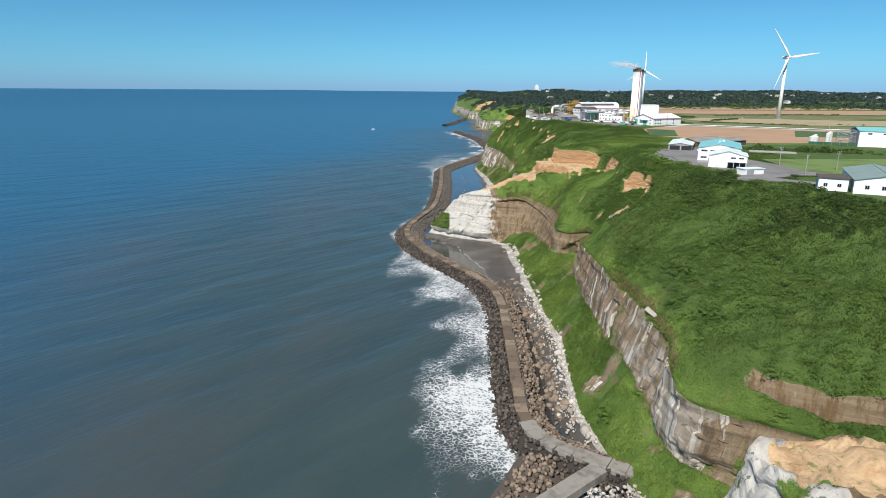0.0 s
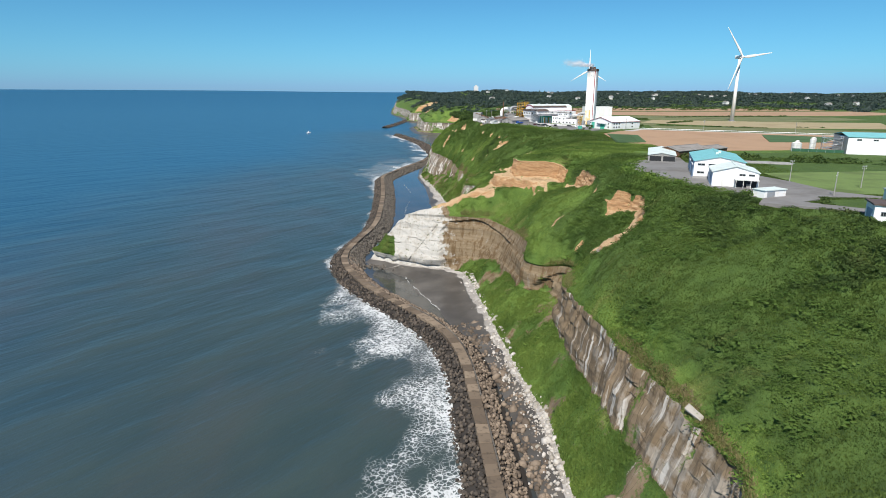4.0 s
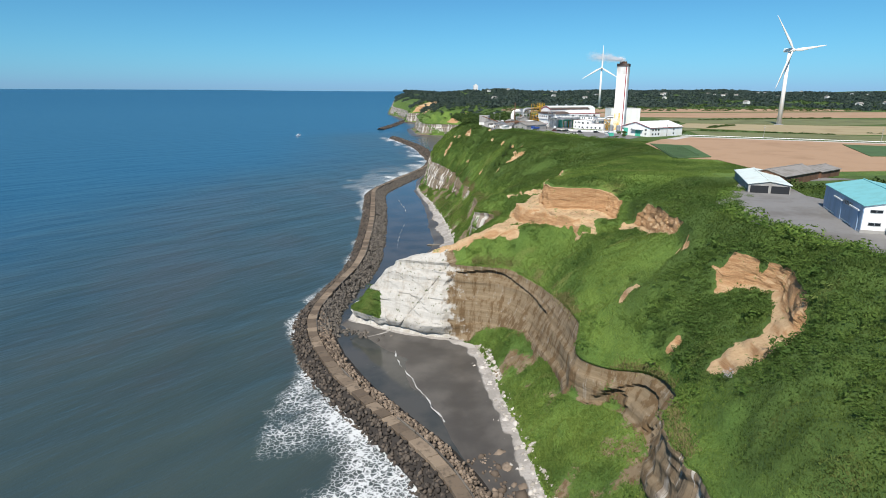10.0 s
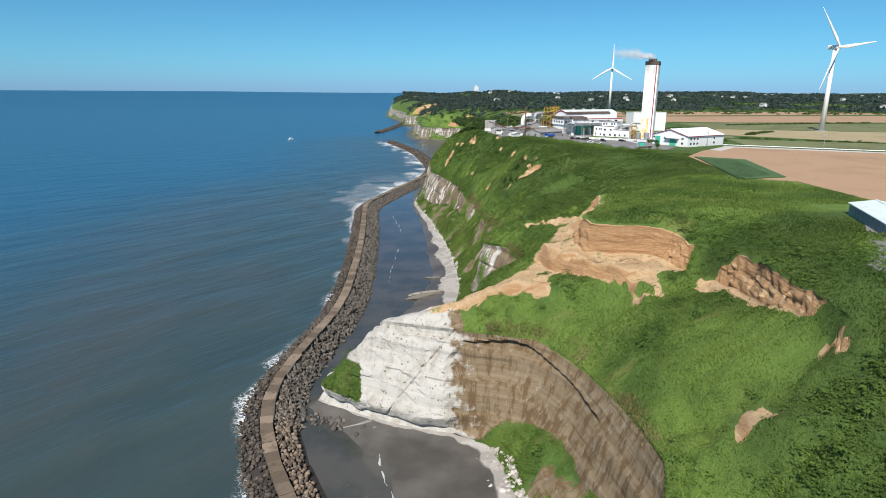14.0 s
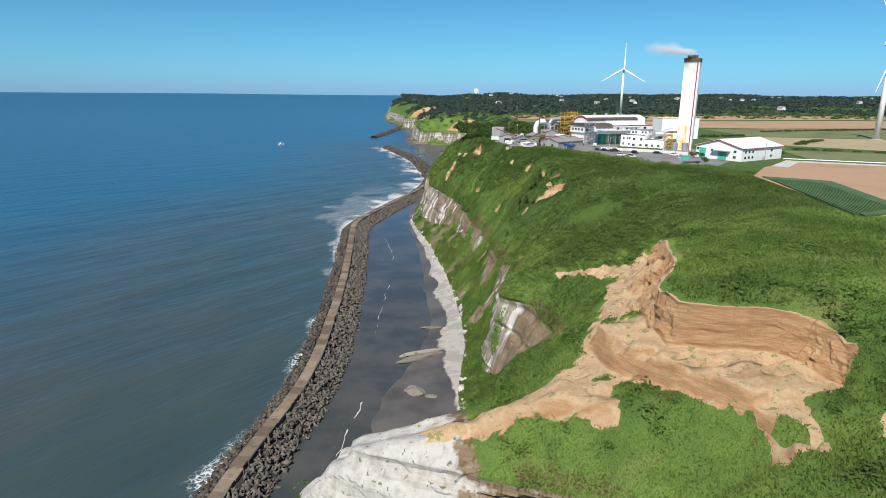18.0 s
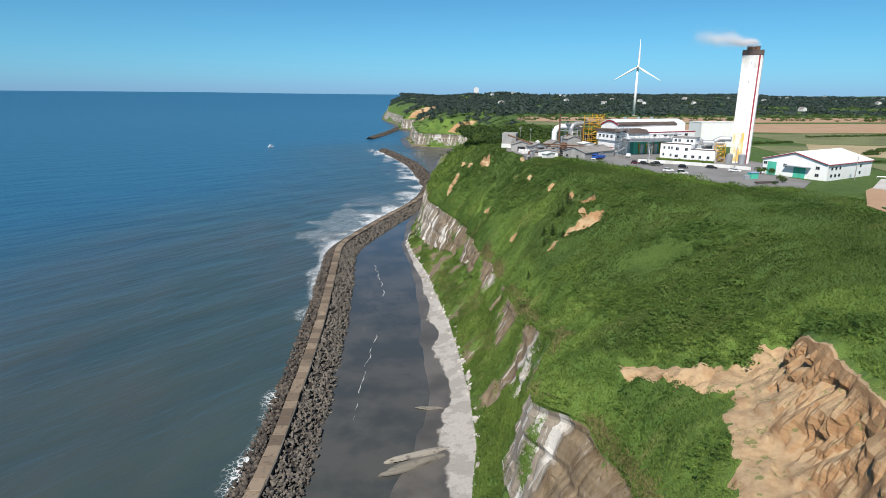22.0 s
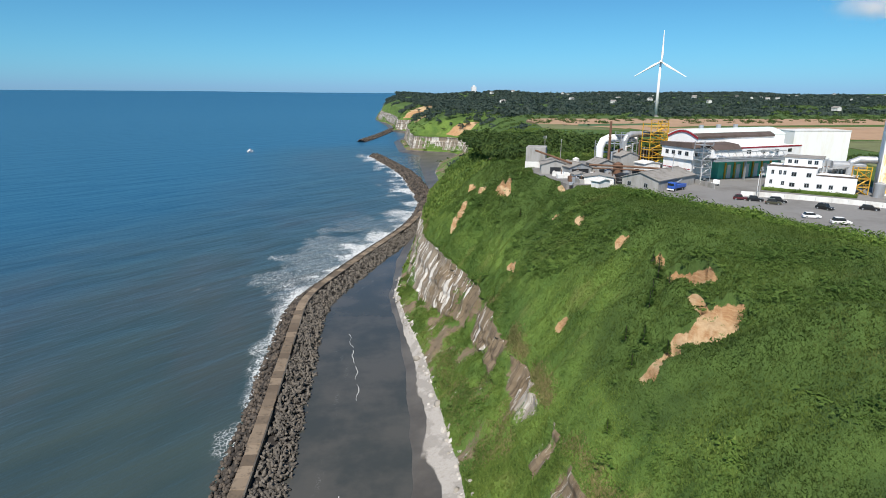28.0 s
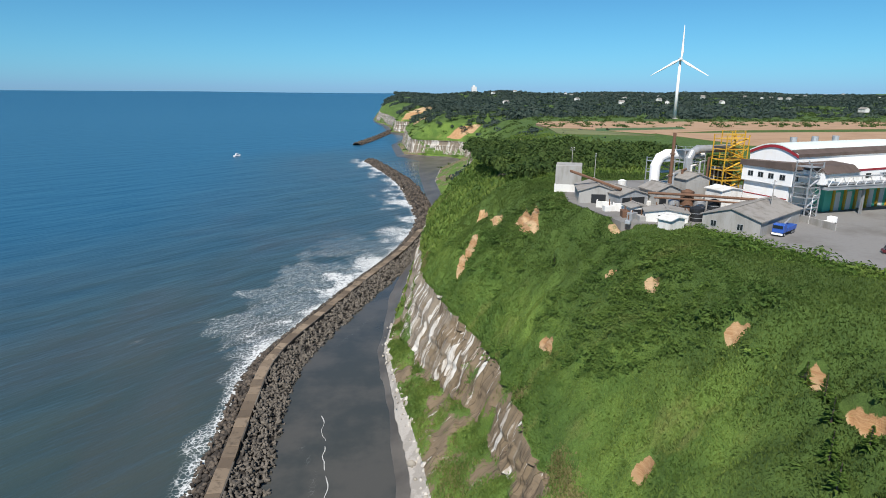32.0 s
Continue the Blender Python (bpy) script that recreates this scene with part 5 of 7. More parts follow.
# pale rubble at the foot of the cliff, and ledges of pale rock on the sand
yy = rng.uniform(140, 348, 2800)
t0 = toe_x(yy)
xx = t0 - np.abs(rng.normal(0, 3.2, len(yy))) + 1.5
p = np.stack([xx, yy, np.interp(t0 - xx, (-1.5, 0, 5, 10), (3.2, 2.4, 0.9, 0.4))], 1)
tagged(strew("pale_rubble", BOULDERS, p, rng.gamma(1.6, 0.17, len(yy)) + 0.12, M_PALE), "pale fallen rocks at the cliff foot", "rubble", kind="stuff")
yy = rng.uniform(400, 720, 900)
t0 = toe_x(yy)
xx = t0 - np.abs(rng.normal(0, 1.6, len(yy))) + 1.2
p = np.stack([xx, yy, np.interp(t0 - xx, (-1.5, 0, 5, 10), (3.0, 2.3, 0.9, 0.3))], 1)
tagged(strew("pale_rubble", BOULDERS, p, rng.gamma(1.6, 0.22, len(yy)) + 0.12, M_PALE), "small pale stones along the top of the beach", "rubble", kind="stuff")
yy = rng.uniform(150, 285, 700)
c26, w26 = polyline(BREAK, 2.0)
lx = np.interp(yy, np.sort(c26[:, 1]), c26[np.argsort(c26[:, 1]), 0])
xx = rng.uniform(lx + 9, toe_x(yy) - 1)
p = np.stack([xx, yy, np.full(len(yy), 0.35)], 1)
tagged(strew("dark_rubble", BOULDERS, p, rng.gamma(2.0, 0.25, len(yy)) + 0.15, M_BROWNROCK), "brown stones strewn over the inner shore", "rubble", kind="stuff")
yy = rng.uniform(0, 1, 260)
p = np.stack([-12 + 50 * yy, 374 - 19 * yy + rng.normal(0, 2.0, 260), np.full(260, 0.2)], 1)
tagged(strew("dark_rubble", BOULDERS, p, rng.gamma(2.0, 0.2, 260) + 0.15, M_TETRA), "dark stones below the white headland", "rubble", kind="stuff")
p = np.stack([rng.uniform(35, 56, 700), rng.uniform(104, 121, 700), rng.uniform(1.5, 3.2, 700)], 1)
tagged(strew("stone_heap", BOULDERS, p, rng.uniform(0.25, 0.6, 700), M_PALE), "heap of grey broken stones beside the concrete path", "rubble", kind="stuff")
for x0, y0, x1, y1, wide, high in ((25, 471, 43, 478, 1.6, 1.5), (26, 476, 45, 481, 1.2, 1.1), (27, 451, 33, 447, 2.4, 1.9), (33, 446, 38, 444, 1.4, 1.0), (36, 503, 46, 501, 0.7, 0.6)):
    bm = bmesh.new()
    bmesh.ops.create_icosphere(bm, subdivisions=3, radius=1)
    half = math.hypot(x1 - x0, y1 - y0) / 2
    for v in bm.verts:
        k = 1 + 0.3 * noise.noise(v.co * 1.7 + Vector((x0, y0, 0)))
        v.co = Vector((v.co.x * half * k, v.co.y * wide * k, max(-0.4, v.co.z * k) * high))
    ob = part("rock_ledge", bm, M_LEDGE, None)
    ob.matrix_world = pose((x0 + x1) / 2, (y0 + y1) / 2, 0.3, 0, 0, math.degrees(math.atan2(y1 - y0, x1 - x0)))
    tagged(ob, "long pale rock ledge lying on dark wet sand", "rock", group="ledges on the beach")

# woods by the plant and far woods
CROWNS = [leaf_ball(110, 0.2, 0.9) for _ in range(4)]


def wood(n, x0, y0, x1, y1, lo, hi, label, keep=None):
    x, y = rng.uniform(x0, x1, n), rng.uniform(y0, y1, n)
    m = keep(x, y) if keep else np.ones(n, bool)
    x, y = x[m], y[m]
    s = rng.uniform(lo, hi, len(x))
    p = np.stack([x, y, PLAT - 2.4 + 0.3 * s + 1.8 * fbm(x / 14, y / 14, 103)], 1)
    return tagged(strew("woodland", CROWNS, p, s, M_WOOD, tilt=0.2), label, "woodland", kind="stuff")


wood(620, 92, 722, 200, 860, 2.6, 5.6, "dense dark green wood of windswept trees", lambda x, y: (y - 722 > (x - 110) * 0.2) & (x > edge_x(y) + 16) & (y < 905 - (x - 92) * 0.75))
wood(420, 148, 286, 300, 345, 2.0, 3.8, "row of dark trees between the lawn and the works", lambda x, y: np.abs(y - (340 - (x - 160) * 0.33)) < 12)
wood(60, 330, 560, 420, 610, 2.0, 3.2, "low hedge line between fields", lambda x, y: np.abs(y - (700 - x * 0.35)) < 5)
FARTREE = [leaf_ball(30, 0.36, 0.6) for _ in range(6)]
r, a = 950 + 3300 * rng.uniform(size=17000) ** 0.8, rng.uniform(-0.06, 0.82, 17000)
x, y = 20 + r * np.sin(a), 250 + r * np.cos(a)
inland = x > top_x(y) + 5
fieldish = (y < 1105 + 0.1 * x) & (x < 750) | ((fbm(x / 160, y / 160, 97) > 0.24) & (r < 2600))
keep = inland & ~fieldish
x, y, r = x[keep], y[keep], r[keep]
gz = PLAT + smooth(np.hypot(x - 20, y - 250), 1100, 2600) * (6 + 26 * fbm(x / 520, y / 520, 29))
p = np.stack([x, y, gz - 1], 1)
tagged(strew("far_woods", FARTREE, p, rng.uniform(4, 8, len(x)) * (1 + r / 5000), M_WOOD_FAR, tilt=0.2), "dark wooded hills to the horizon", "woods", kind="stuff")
n = 2600
y = rng.uniform(860, 3600, n)
x = edge_x(y) + rng.uniform(4, 130, n) * (0.6 + y / 3000)
keep = (fbm(x / 90, y / 90, 99) > -0.02)
x, y = x[keep], y[keep]
p = np.stack([x, y, np.interp(x - edge_x(y), (0, 20, 50), (36, 48, 58))], 1)
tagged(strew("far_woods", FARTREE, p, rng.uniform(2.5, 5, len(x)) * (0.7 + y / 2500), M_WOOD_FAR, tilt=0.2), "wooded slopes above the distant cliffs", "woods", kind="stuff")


for k in range(14):
    bm = block(-0.25, -42 + k * 0.5, PLAT, 0.25, 26 - k, PLAT + 0.75)
    ob = part("crop_bed", bm, M_CROP, None)
    ob.matrix_world = pose(160 + k * 1.15, 462, 0, 0, 0, -17)
    tagged(ob, "low leafy dark green planted bed", "crop", group="crop beds")

# guard rail with posts along the road
rail = thing("guard_rail", 0, 0, PLAT, 0, "long white roadside guard rail on posts", "guard rail")
rc, rw = polyline(((218, 551), (300, 503), (420, 436)), 6.0)
for k in range(len(rc) - 1):
    part("rail_beam", rod((*rc[k], 0.9), (*rc[k + 1], 0.9), 0.22, sides=6), M_WHITE, rail)
    part("post", rod((*rc[k], 0), (*rc[k], 1.1), 0.1, sides=6), M_STEEL, rail)


# ---- building kit ----
def window(parent, side, u, z, w, h, depth=0.0):
    """A framed window set into a wall that looks along -y ('y') or -x ('x')."""
    if side == "y":
        f, g = block(u, depth - 0.06, z, u + w, depth + 0.10, z + h), block(u + 0.12, depth - 0.085, z + 0.12, u + w - 0.12, depth - 0.064, z + h - 0.12)
        bar = block(u + w / 2 - 0.05, depth - 0.10, z + 0.12, u + w / 2 + 0.05, depth - 0.087, z + h - 0.12)
    else:
        f, g = block(depth - 0.06, u, z, depth + 0.10, u + w, z + h), block(depth - 0.085, u + 0.12, z + 0.12, depth - 0.064, u + w - 0.12, z + h - 0.12)
        bar = block(depth - 0.10, u + w / 2 - 0.05, z + 0.12, depth - 0.087, u + w / 2 + 0.05, z + h - 0.12)
    win = part("window", f, M_STEEL, parent)
    part("pane", g, M_GLASS, win)
    part("mullion", bar, M_STEEL, win)
    return win


def glass_material():
    n = Nodes("dark_window_glass")
    return n.done((0.02, 0.026, 0.03), 0.08, spec=0.6)


M_GLASS = glass_material()


def gable(parent, w, d, eave, ridge, wall, roof, over=0.4, thick=0.25, along_y=True):
    """Walls with a pitched roof in two leaves; the ridge runs along y."""
    if along_y:
        part("wall", prism(((0, 0), (w, 0), (w, eave), (w / 2, ridge), (0, eave)), 0, d), wall, parent)
        k = (ridge - eave) / (w / 2)
        for s in (-1, 1):
            x0, x1 = (w / 2, -over) if s < 0 else (w / 2, w + over)
            z1 = eave - k * over
            part("roof", prism(((x0, ridge + 0.02), (x1, z1 + 0.02), (x1, z1 + thick), (x0, ridge + thick)), -over, d + over), roof, parent)
        part("ridge_cap", block(w / 2 - 0.3, -over, ridge + thick - 0.05, w / 2 + 0.3, d + over, ridge + thick + 0.1), roof, parent)
    return parent


# ---- wind turbines ----
def turbine(x, y, height, blade, face, spin, label):
    t = thing("wind_turbine", x, y, PLAT - 0.3, 0, label, "wind turbine", "wind turbines")
    part("foundation", rod((0, 0, 0), (0, 0, 0.8), 4.2, 3.8, 20), M_CONC, t)
    part("tower", rod((0, 0, 0.5), (0, 0, height), 2.1, 1.25, 24), M_WHITE, t, soft=True)
    m = pose(0, 0, height + 1.0, 0, 0, face)
    bm = block(-1.6, -3.6, -1.5, 1.6, 6.0, 1.7, bevel=0.5)
    nac = part("nacelle", bm, M_WHITE, t)
    nac.matrix_local = m
    bm = bmesh.new()
    bmesh.ops.create_uvsphere(bm, u_segments=14, v_segments=8, radius=1.5)
    for v in bm.verts:
        v.co.y = v.co.y * 1.25 - 4.4
    part("hub", bm, M_WHITE, nac, soft=True)
    for k in range(3):
        bm = bmesh.new()
        rings = []
        for r, c, th in ((0.8, 1.5, 1.4), (4.0, 2.2, 0.9), (8.0, 3.0, 0.6), (16, 2.2, 0.42), (26, 1.4, 0.28), (blade - 1.2, 0.7, 0.14), (blade, 0.2, 0.05)):
            rings.append([bm.verts.new((c * a, -4.4 + th * b, r)) for a, b in ((-0.35, 0), (0, 0.5), (0.5, 0.15), (0.65, 0), (0.5, -0.1), (0, -0.4))])
        for a, b in zip(rings, rings[1:]):
            for i in range(6):
                bm.faces.new((a[i], a[(i + 1) % 6], b[(i + 1) % 6], b[i]))
        bm.faces.new(rings[-1])
        bl = part("blade", bm, M_WHITE, nac, soft=True)
        bl.matrix_local = pose(0, 0, 0, 0, spin + 120 * k, 0)
    return t


turbine(377, 675, 65.0, 36, 8, -38, "tall white wind turbine standing in open fields")
turbine(385, 1160, 64, 36, -18, 0, "white wind turbine behind the works by the woods")

# ---- chimney ----
chimney = thing("chimney", 189.2, 604.0, PLAT, -34, "tall white square chimney with a red stripe and brown top", "chimney")
part("shaft", block(0, 0, 0, 8.2, 7.0, 48.0, bevel=0.15), M_WHITE, chimney)
part("cap", block(-0.25, -0.25, 48.0, 8.45, 7.25, 50.2, bevel=0.1), M_BROWN, chimney, "brown rusty cap")
for dx, dy in ((2.4, 2.0), (5.6, 2.0), (4.0, 5.0)):
    part("flue", rod((dx, dy, 50.2), (dx, dy, 51.8), 1.1, sides=14), M_RUST, chimney)
part("stripe", block(6.7, -0.05, 0, 7.3, 0.02, 48.0), M_RED, chimney, "red stripe down the corner")
part("rust_stain", block(0.3, -0.04, 1, 5.0, 0.02, 14), M_STAIN, chimney, "orange rust-stained lower panel")
part("collar", block(-0.03, -0.03, 42.5, 8.23, 7.03, 47.6), M_WHITE2, chimney, "pale grey band under the cap")
for z in (12, 24, 36, 44):
    part("vent", block(3.7, -0.06, z, 4.0, 0.02, z + 0.9), M_STEEL, chimney)
part("ladder", block(8.2, 3.2, 2, 8.5, 3.9, 48), M_STEEL, chimney)

# ---- steam: a drift of fine droplets ----
n = Nodes("steam")
n.done((0.9, 0.9, 0.92), 1.0, spec=0.0)
veil = n.t.nodes.new("ShaderNodeBsdfTranslucent")
veil.inputs["Color"].default_value = (0.92, 0.92, 0.94, 1)
both = n.t.nodes.new("ShaderNodeMixShader")
both.inputs[0].default_value = 0.5
n.t.links.new(n.bsdf.outputs[0], both.inputs[1])
n.t.links.new(veil.outputs[0], both.inputs[2])
n.t.links.new(both.outputs[0], n.t.nodes["Material Output"].inputs["Surface"])
fleck = [(np.array(((-1, -0.6, 0), (1, -0.6, 0), (0, 1.1, 0.0))), np.array(((0, 1, 2),)))]
drops = 15000
k = rng.beta(1.15, 1.7, drops)
billow = 0.5 + 0.5 * vnoise(k * 9, k * 0, 131)
wide = (0.7 + 2.1 * np.sqrt(k)) * (0.75 + 0.5 * billow)
pp = np.stack([193 - 27 * k + rng.normal(0, 0.8, drops), 601 + 3 * k + rng.normal(0, 1, drops) * wide, 113.6 + 3.2 * np.sqrt(k) + 1.2 * (billow - 0.5) + rng.normal(0, 0.62, drops) * wide], 1)
steam = strew("steam_plume", fleck, pp, rng.uniform(0.07, 0.14, drops), n.mat)
tagged(steam, "thin white steam drifting from the chimney top", "steam", kind="stuff")

# ---- main hall ----
hall = thing("factory_hall", 150.3, 641.7, PLAT, 16.3, "large white factory hall with a curved roof and red trim", "factory")
W, L = 14.9, 44.0
arc = [(W * k / 12, 15.2 + 2.2 * math.sin(math.pi * k / 12)) for k in range(13)]


def turned_prism(outline, x0, x1):
    """An outline in y, z pulled along x."""
    bm = prism(outline, x0, x1)
    for v in bm.verts:
        v.co = Vector((v.co.y, v.co.x, v.co.z))
    return bm


part("wall", turned_prism(((0, 0), (W, 0), *arc[::-1]), 0, L), M_WHITE, hall)
part("roof", turned_prism((*[(y, z + 0.03) for y, z in arc], *[(y, z + 0.35) for y, z in arc[::-1]]), -0.3, L + 0.3), M_PALEROOF, hall, "pale grey curved metal roof")
part("trim", turned_prism((*[(y, z - 0.75) for y, z in arc], *[(y, z) for y, z in arc[::-1]]), -0.34, -0.02), M_RED, hall, "dark red arched trim")
part("roof_band", turned_prism(((-0.35, 14.7), (0.0, 14.7), (2.2, 16.2), (1.9, 16.5), (-0.35, 15.5)), -0.3, 38), M_BROWN, hall)
part("upper_storey", block(-3.0, -1.2, 7.2, -0.02, W - 0.5, 11.4, bevel=0.1), M_WHITE, hall)
part("canopy", turned_prism(((-1.6, 11.4), (W, 11.4), (W, 12.8), (-0.6, 13.4)), -3.5, 0.0), M_BROWN, hall, "brown curved awning roof")
part("lower_front", block(-2.2, 0, 0, -0.03, W - 1, 7.2), M_WHITE, hall)
part("red_line", block(-2.26, 0.2, 3.6, -2.19, W - 1.2, 3.85), M_RED, hall)
for u in (0.8, 4.2, 7.4, 10.6):
    window(hall, "x", u, 8.6, 1.7, 1.5, -3.0)
window(hall, "y", -2.2, 8.6, 1.4, 1.5, -1.2)
part("side_block", block(0, -7.5, 8.5, 44, -0.02, 11.8), M_WHITE, hall)
part("side_canopy", turned_prism(((-8.2, 11.3), (0, 11.8), (0, 13.4), (-6.0, 13.0)), 0, 13), M_BROWN, hall)
part("side_trim", block(13, -7.6, 11.5, 44.1, -7.45, 12.0), M_RED, hall)
part("loading_bay_wall", block(8, -3.0, 0, 40, -0.05, 8.5), M_GREEN, hall, "green loading bay panels")
for k in range(6):
    part("bay_post", block(11 + 4.6 * k, -3.5, 0, 11.5 + 4.6 * k, -3.0, 6.0), M_YELLOW, hall)
for k in range(5):
    part("shutter", block(12.4 + 4.6 * k, -3.12, 0, 14.2 + 4.6 * k, -3.0, 5.2), M_WHITE2, hall)
for k in range(4):
    part("window_strip", block(16 + 7 * k, -7.58, 9.6, 18 + 7 * k, -7.49, 10.8), M_GLASS, hall)
for k in range(3):
    part("roof_vent", rod((14 + 9 * k, W - 2, 17.0), (14 + 9 * k, W - 2, 18.6), 0.9, sides=10), M_STEEL, hall)

rear = thing("factory_block", 219, 684, PLAT, 2, "plain white box-shaped plant building", "factory")
part("wall", block(0, 0, 0, 28, 14, 14.2, bevel=0.1), M_WHITE, rear)
part("parapet", block(-0.1, -0.1, 14.2, 28.1, 14.1, 14.6), M_WHITE2, rear)


# ---- stair tower and pipe bridge before the hall ----
def lattice_tower(x, y, turn, w, d, floors, step, label, paint, name="stair_tower"):
    t = thing(name, x, y, PLAT, turn, label, "steel tower")
    top = floors * step
    for a in (0, w):
        for b in (0, d):
            part("column", block(a - 0.12, b - 0.12, 0, a + 0.12, b + 0.12, top + 1.1), paint, t)
    for k in range(1, floors + 1):
        z = k * step
        part("platform", block(-0.15, -0.15, z - 0.12, w + 0.15, d + 0.15, z), paint, t)
        part("handrail", block(-0.15, -0.2, z + 0.95, w + 0.15, -0.12, z + 1.05), paint, t)
        part("handrail", block(-0.2, -0.15, z + 0.95, -0.12, d + 0.15, z + 1.05), paint, t)
        a, b = ((0.2, w - 0.2), (w - 0.2, 0.2))[k % 2]
        part("stair_flight", rod((a, 0.3, z - step), (b, 0.3, z), 0.2, sides=4), paint, t)
        part("brace", rod((0, -0.02, z - step), (w, -0.02, z), 0.07, sides=4), paint, t)
        part("brace", rod((w, -0.02, z - step), (0, -0.02, z), 0.07, sides=4), paint, t)
    return t


lattice_tower(148.5, 634.5, 16, 4.5, 4.0, 5, 2.6, "grey galvanised stair tower beside the white hall", M_STEEL)
bridge = thing("pipe_bridge", 153.5, 634.0, PLAT, 10, "long grey steel lattice pipe bridge over the yard", "pipe bridge")
for b in (0, 3.2):
    for z in (8.2, 10.6):
        part("chord", block(0, b - 0.14, z - 0.14, 30, b + 0.14, z + 0.14), M_STEEL, bridge)
    for k in range(10):
        part("brace", rod((3 * k, b, 8.2), (3 * k + 1.5, b, 10.6), 0.09, sides=4), M_STEEL, bridge)
        part("brace", rod((3 * k + 1.5, b, 10.6), (3 * k + 3, b, 8.2), 0.09, sides=4), M_STEEL, bridge)
part("walkway", block(0, 0, 7.2, 30, 3.2, 8.0), M_STEEL, bridge)
for b in (0.8, 1.6, 2.4):
    part("pipe", rod((0, b, 8.6), (30, b, 8.6), 0.28, sides=8), M_STEEL, bridge)
for k in (14, 29):
    part("leg", block(k, 1.3, 0, k + 0.5, 1.9, 7.2), M_STEEL, bridge)

# ---- office ----
office = thing("office_building", 163.0, 620.0, PLAT, -42, "white two-storey office building with a set-back top floor", "office")
part("wall", block(0, 0, 0, 14, 11, 7.8, bevel=0.06), M_WHITE, office)
part("low_wing", block(14.02, 0, 0, 25, 10, 5.6, bevel=0.06), M_WHITE, office)
part("top_floor", block(4.5, 3, 7.8, 15, 11, 10.6, bevel=0.06), M_WHITE, office)
part("roof_slab", block(4.2, 2.7, 10.6, 15.3, 11.3, 10.9), M_SLATE, office)
part("parapet", block(-0.1, -0.1, 7.8, 14.1, 0.15, 8.3), M_BROWN, office)
part("parapet", block(14.1, -0.1, 5.6, 25.1, 0.15, 6.0), M_BROWN, office)
for u, z, w in ((1.4, 5.2, 0.9), (3.6, 5.2, 0.9), (4.9, 5.2, 0.9), (7.2, 4.9, 1.5), (1.2, 2.0, 0.9), (4.6, 1.8, 1.0), (7.0, 1.5, 1.6), (11.2, 1.6, 1.4), (14.6, 1.6, 1.5), (17.9, 1.6, 1.2), (21.5, 1.6, 1.3), (11.4, 4.9, 1.4)):
    window(office, "y", u, z, w, 1.4)
for u in (5.4, 7.2, 11.0, 12.8):
    window(office, "y", u, 8.7, 1.2, 1.3, 3.0)
hedge = thing("hedge", 159.5, 616.5, PLAT, -42, "long clipped dark green hedge before the office", "hedge")
part("hedge_core", block(0.2, 0.2, 0, 25.8, 1.6, 1.2), M_BUSH, hedge)
q = np.stack([rng.uniform(0, 26, 420), rng.uniform(0, 1.8, 420), rng.uniform(0.3, 1.2, 420)], 1)
strew("hedge_leaves", SHRUBS, q, rng.uniform(0.35, 0.6, 420), M_BUSH, hedge)
wall = thing("yard_wall", 0, 0, PLAT, 0, "low white concrete wall along the works yard", "wall")
wc, ww = polyline(((146, 606.5), (150, 605.5), (161, 598), (172, 588), (180, 579), (183, 574)), 4.0)
for k in range(len(wc) - 1):
    a, b = wc[k], wc[k + 1]
    bm = block(0.03, -0.15, 0, float(np.hypot(*(b - a))) - 0.03, 0.15, 1.7, bevel=0.04)
    part("wall_panel", bm, M_WHITE2, wall).matrix_local = pose(a[0], a[1], 0, 0, 0, math.degrees(math.atan2(b[1] - a[1], b[0] - a[0])))
wall = thing("yard_wall", 144.5, 636.0, PLAT, -86, "pale grey concrete wall by the works gate", "wall")
for k in range(4):
    part("wall_panel", block(4 * k + 0.03, -0.15, 0, 4 * k + 3.97, 0.15, 1.9, bevel=0.04), M_CONC, wall)


# ---- process plant ----
def pipe_run(name, points, r, material, label, category="pipe", sides=12):
    t = thing(name, *points[0][:2], PLAT, 0, label, category)
    o = Vector((points[0][0], points[0][1], 0))
    for k, (a, b) in enumerate(zip(points, points[1:])):
        part("pipe_length", rod(Vector(a) - o, Vector(b) - o, r, sides=sides), material, t, soft=False)
        if k:
            bm = bmesh.new()
            bmesh.ops.create_icosphere(bm, subdivisions=2, radius=r * 1.05, matrix=Matrix.Translation(Vector(a) - o))
            part("elbow", bm, material, t, soft=True)
    return t


pipe_run("gas_duct", ((124.2, 668, 0), (124.2, 668, 9.4), (125.4, 668.2, 11.8), (127.7, 668.6, 12.8), (140, 670.5, 12.8)), 1.5, M_WHITE, "fat white bent gas duct of the plant", "duct", 16)
pipe_run("gas_duct", ((132.4, 664, 3), (132.4, 664, 12), (133.4, 664.4, 13.8), (135.4, 665.2, 14.6), (147, 668, 14.6)), 1.15, M_STEEL, "silver bent gas duct above the plant", "duct", 16)
pipe_run("gas_duct", ((186, 612, 2), (186, 612, 9.5), (188, 611, 10.6), (192, 608.5, 10.6)), 1.1, M_STEEL, "grey duct running into the chimney", "duct", 14)
pipe_run("gas_duct", ((181, 614, 8.6), (190, 611, 8.6)), 1.3, M_STEEL, "thick horizontal grey duct by the chimney", "duct", 14)
pipe_run("rusty_pipe", ((112, 646, 5.2), (124, 642, 5.0), (137, 637, 4.6)), 0.35, M_RUST, "long rusty brown overhead pipe")
pipe_run("rusty_pipe", ((113, 644.5, 4.2), (125, 640.5, 4.0), (136, 636, 3.6)), 0.25, M_RUST, "thin rusty overhead pipe")
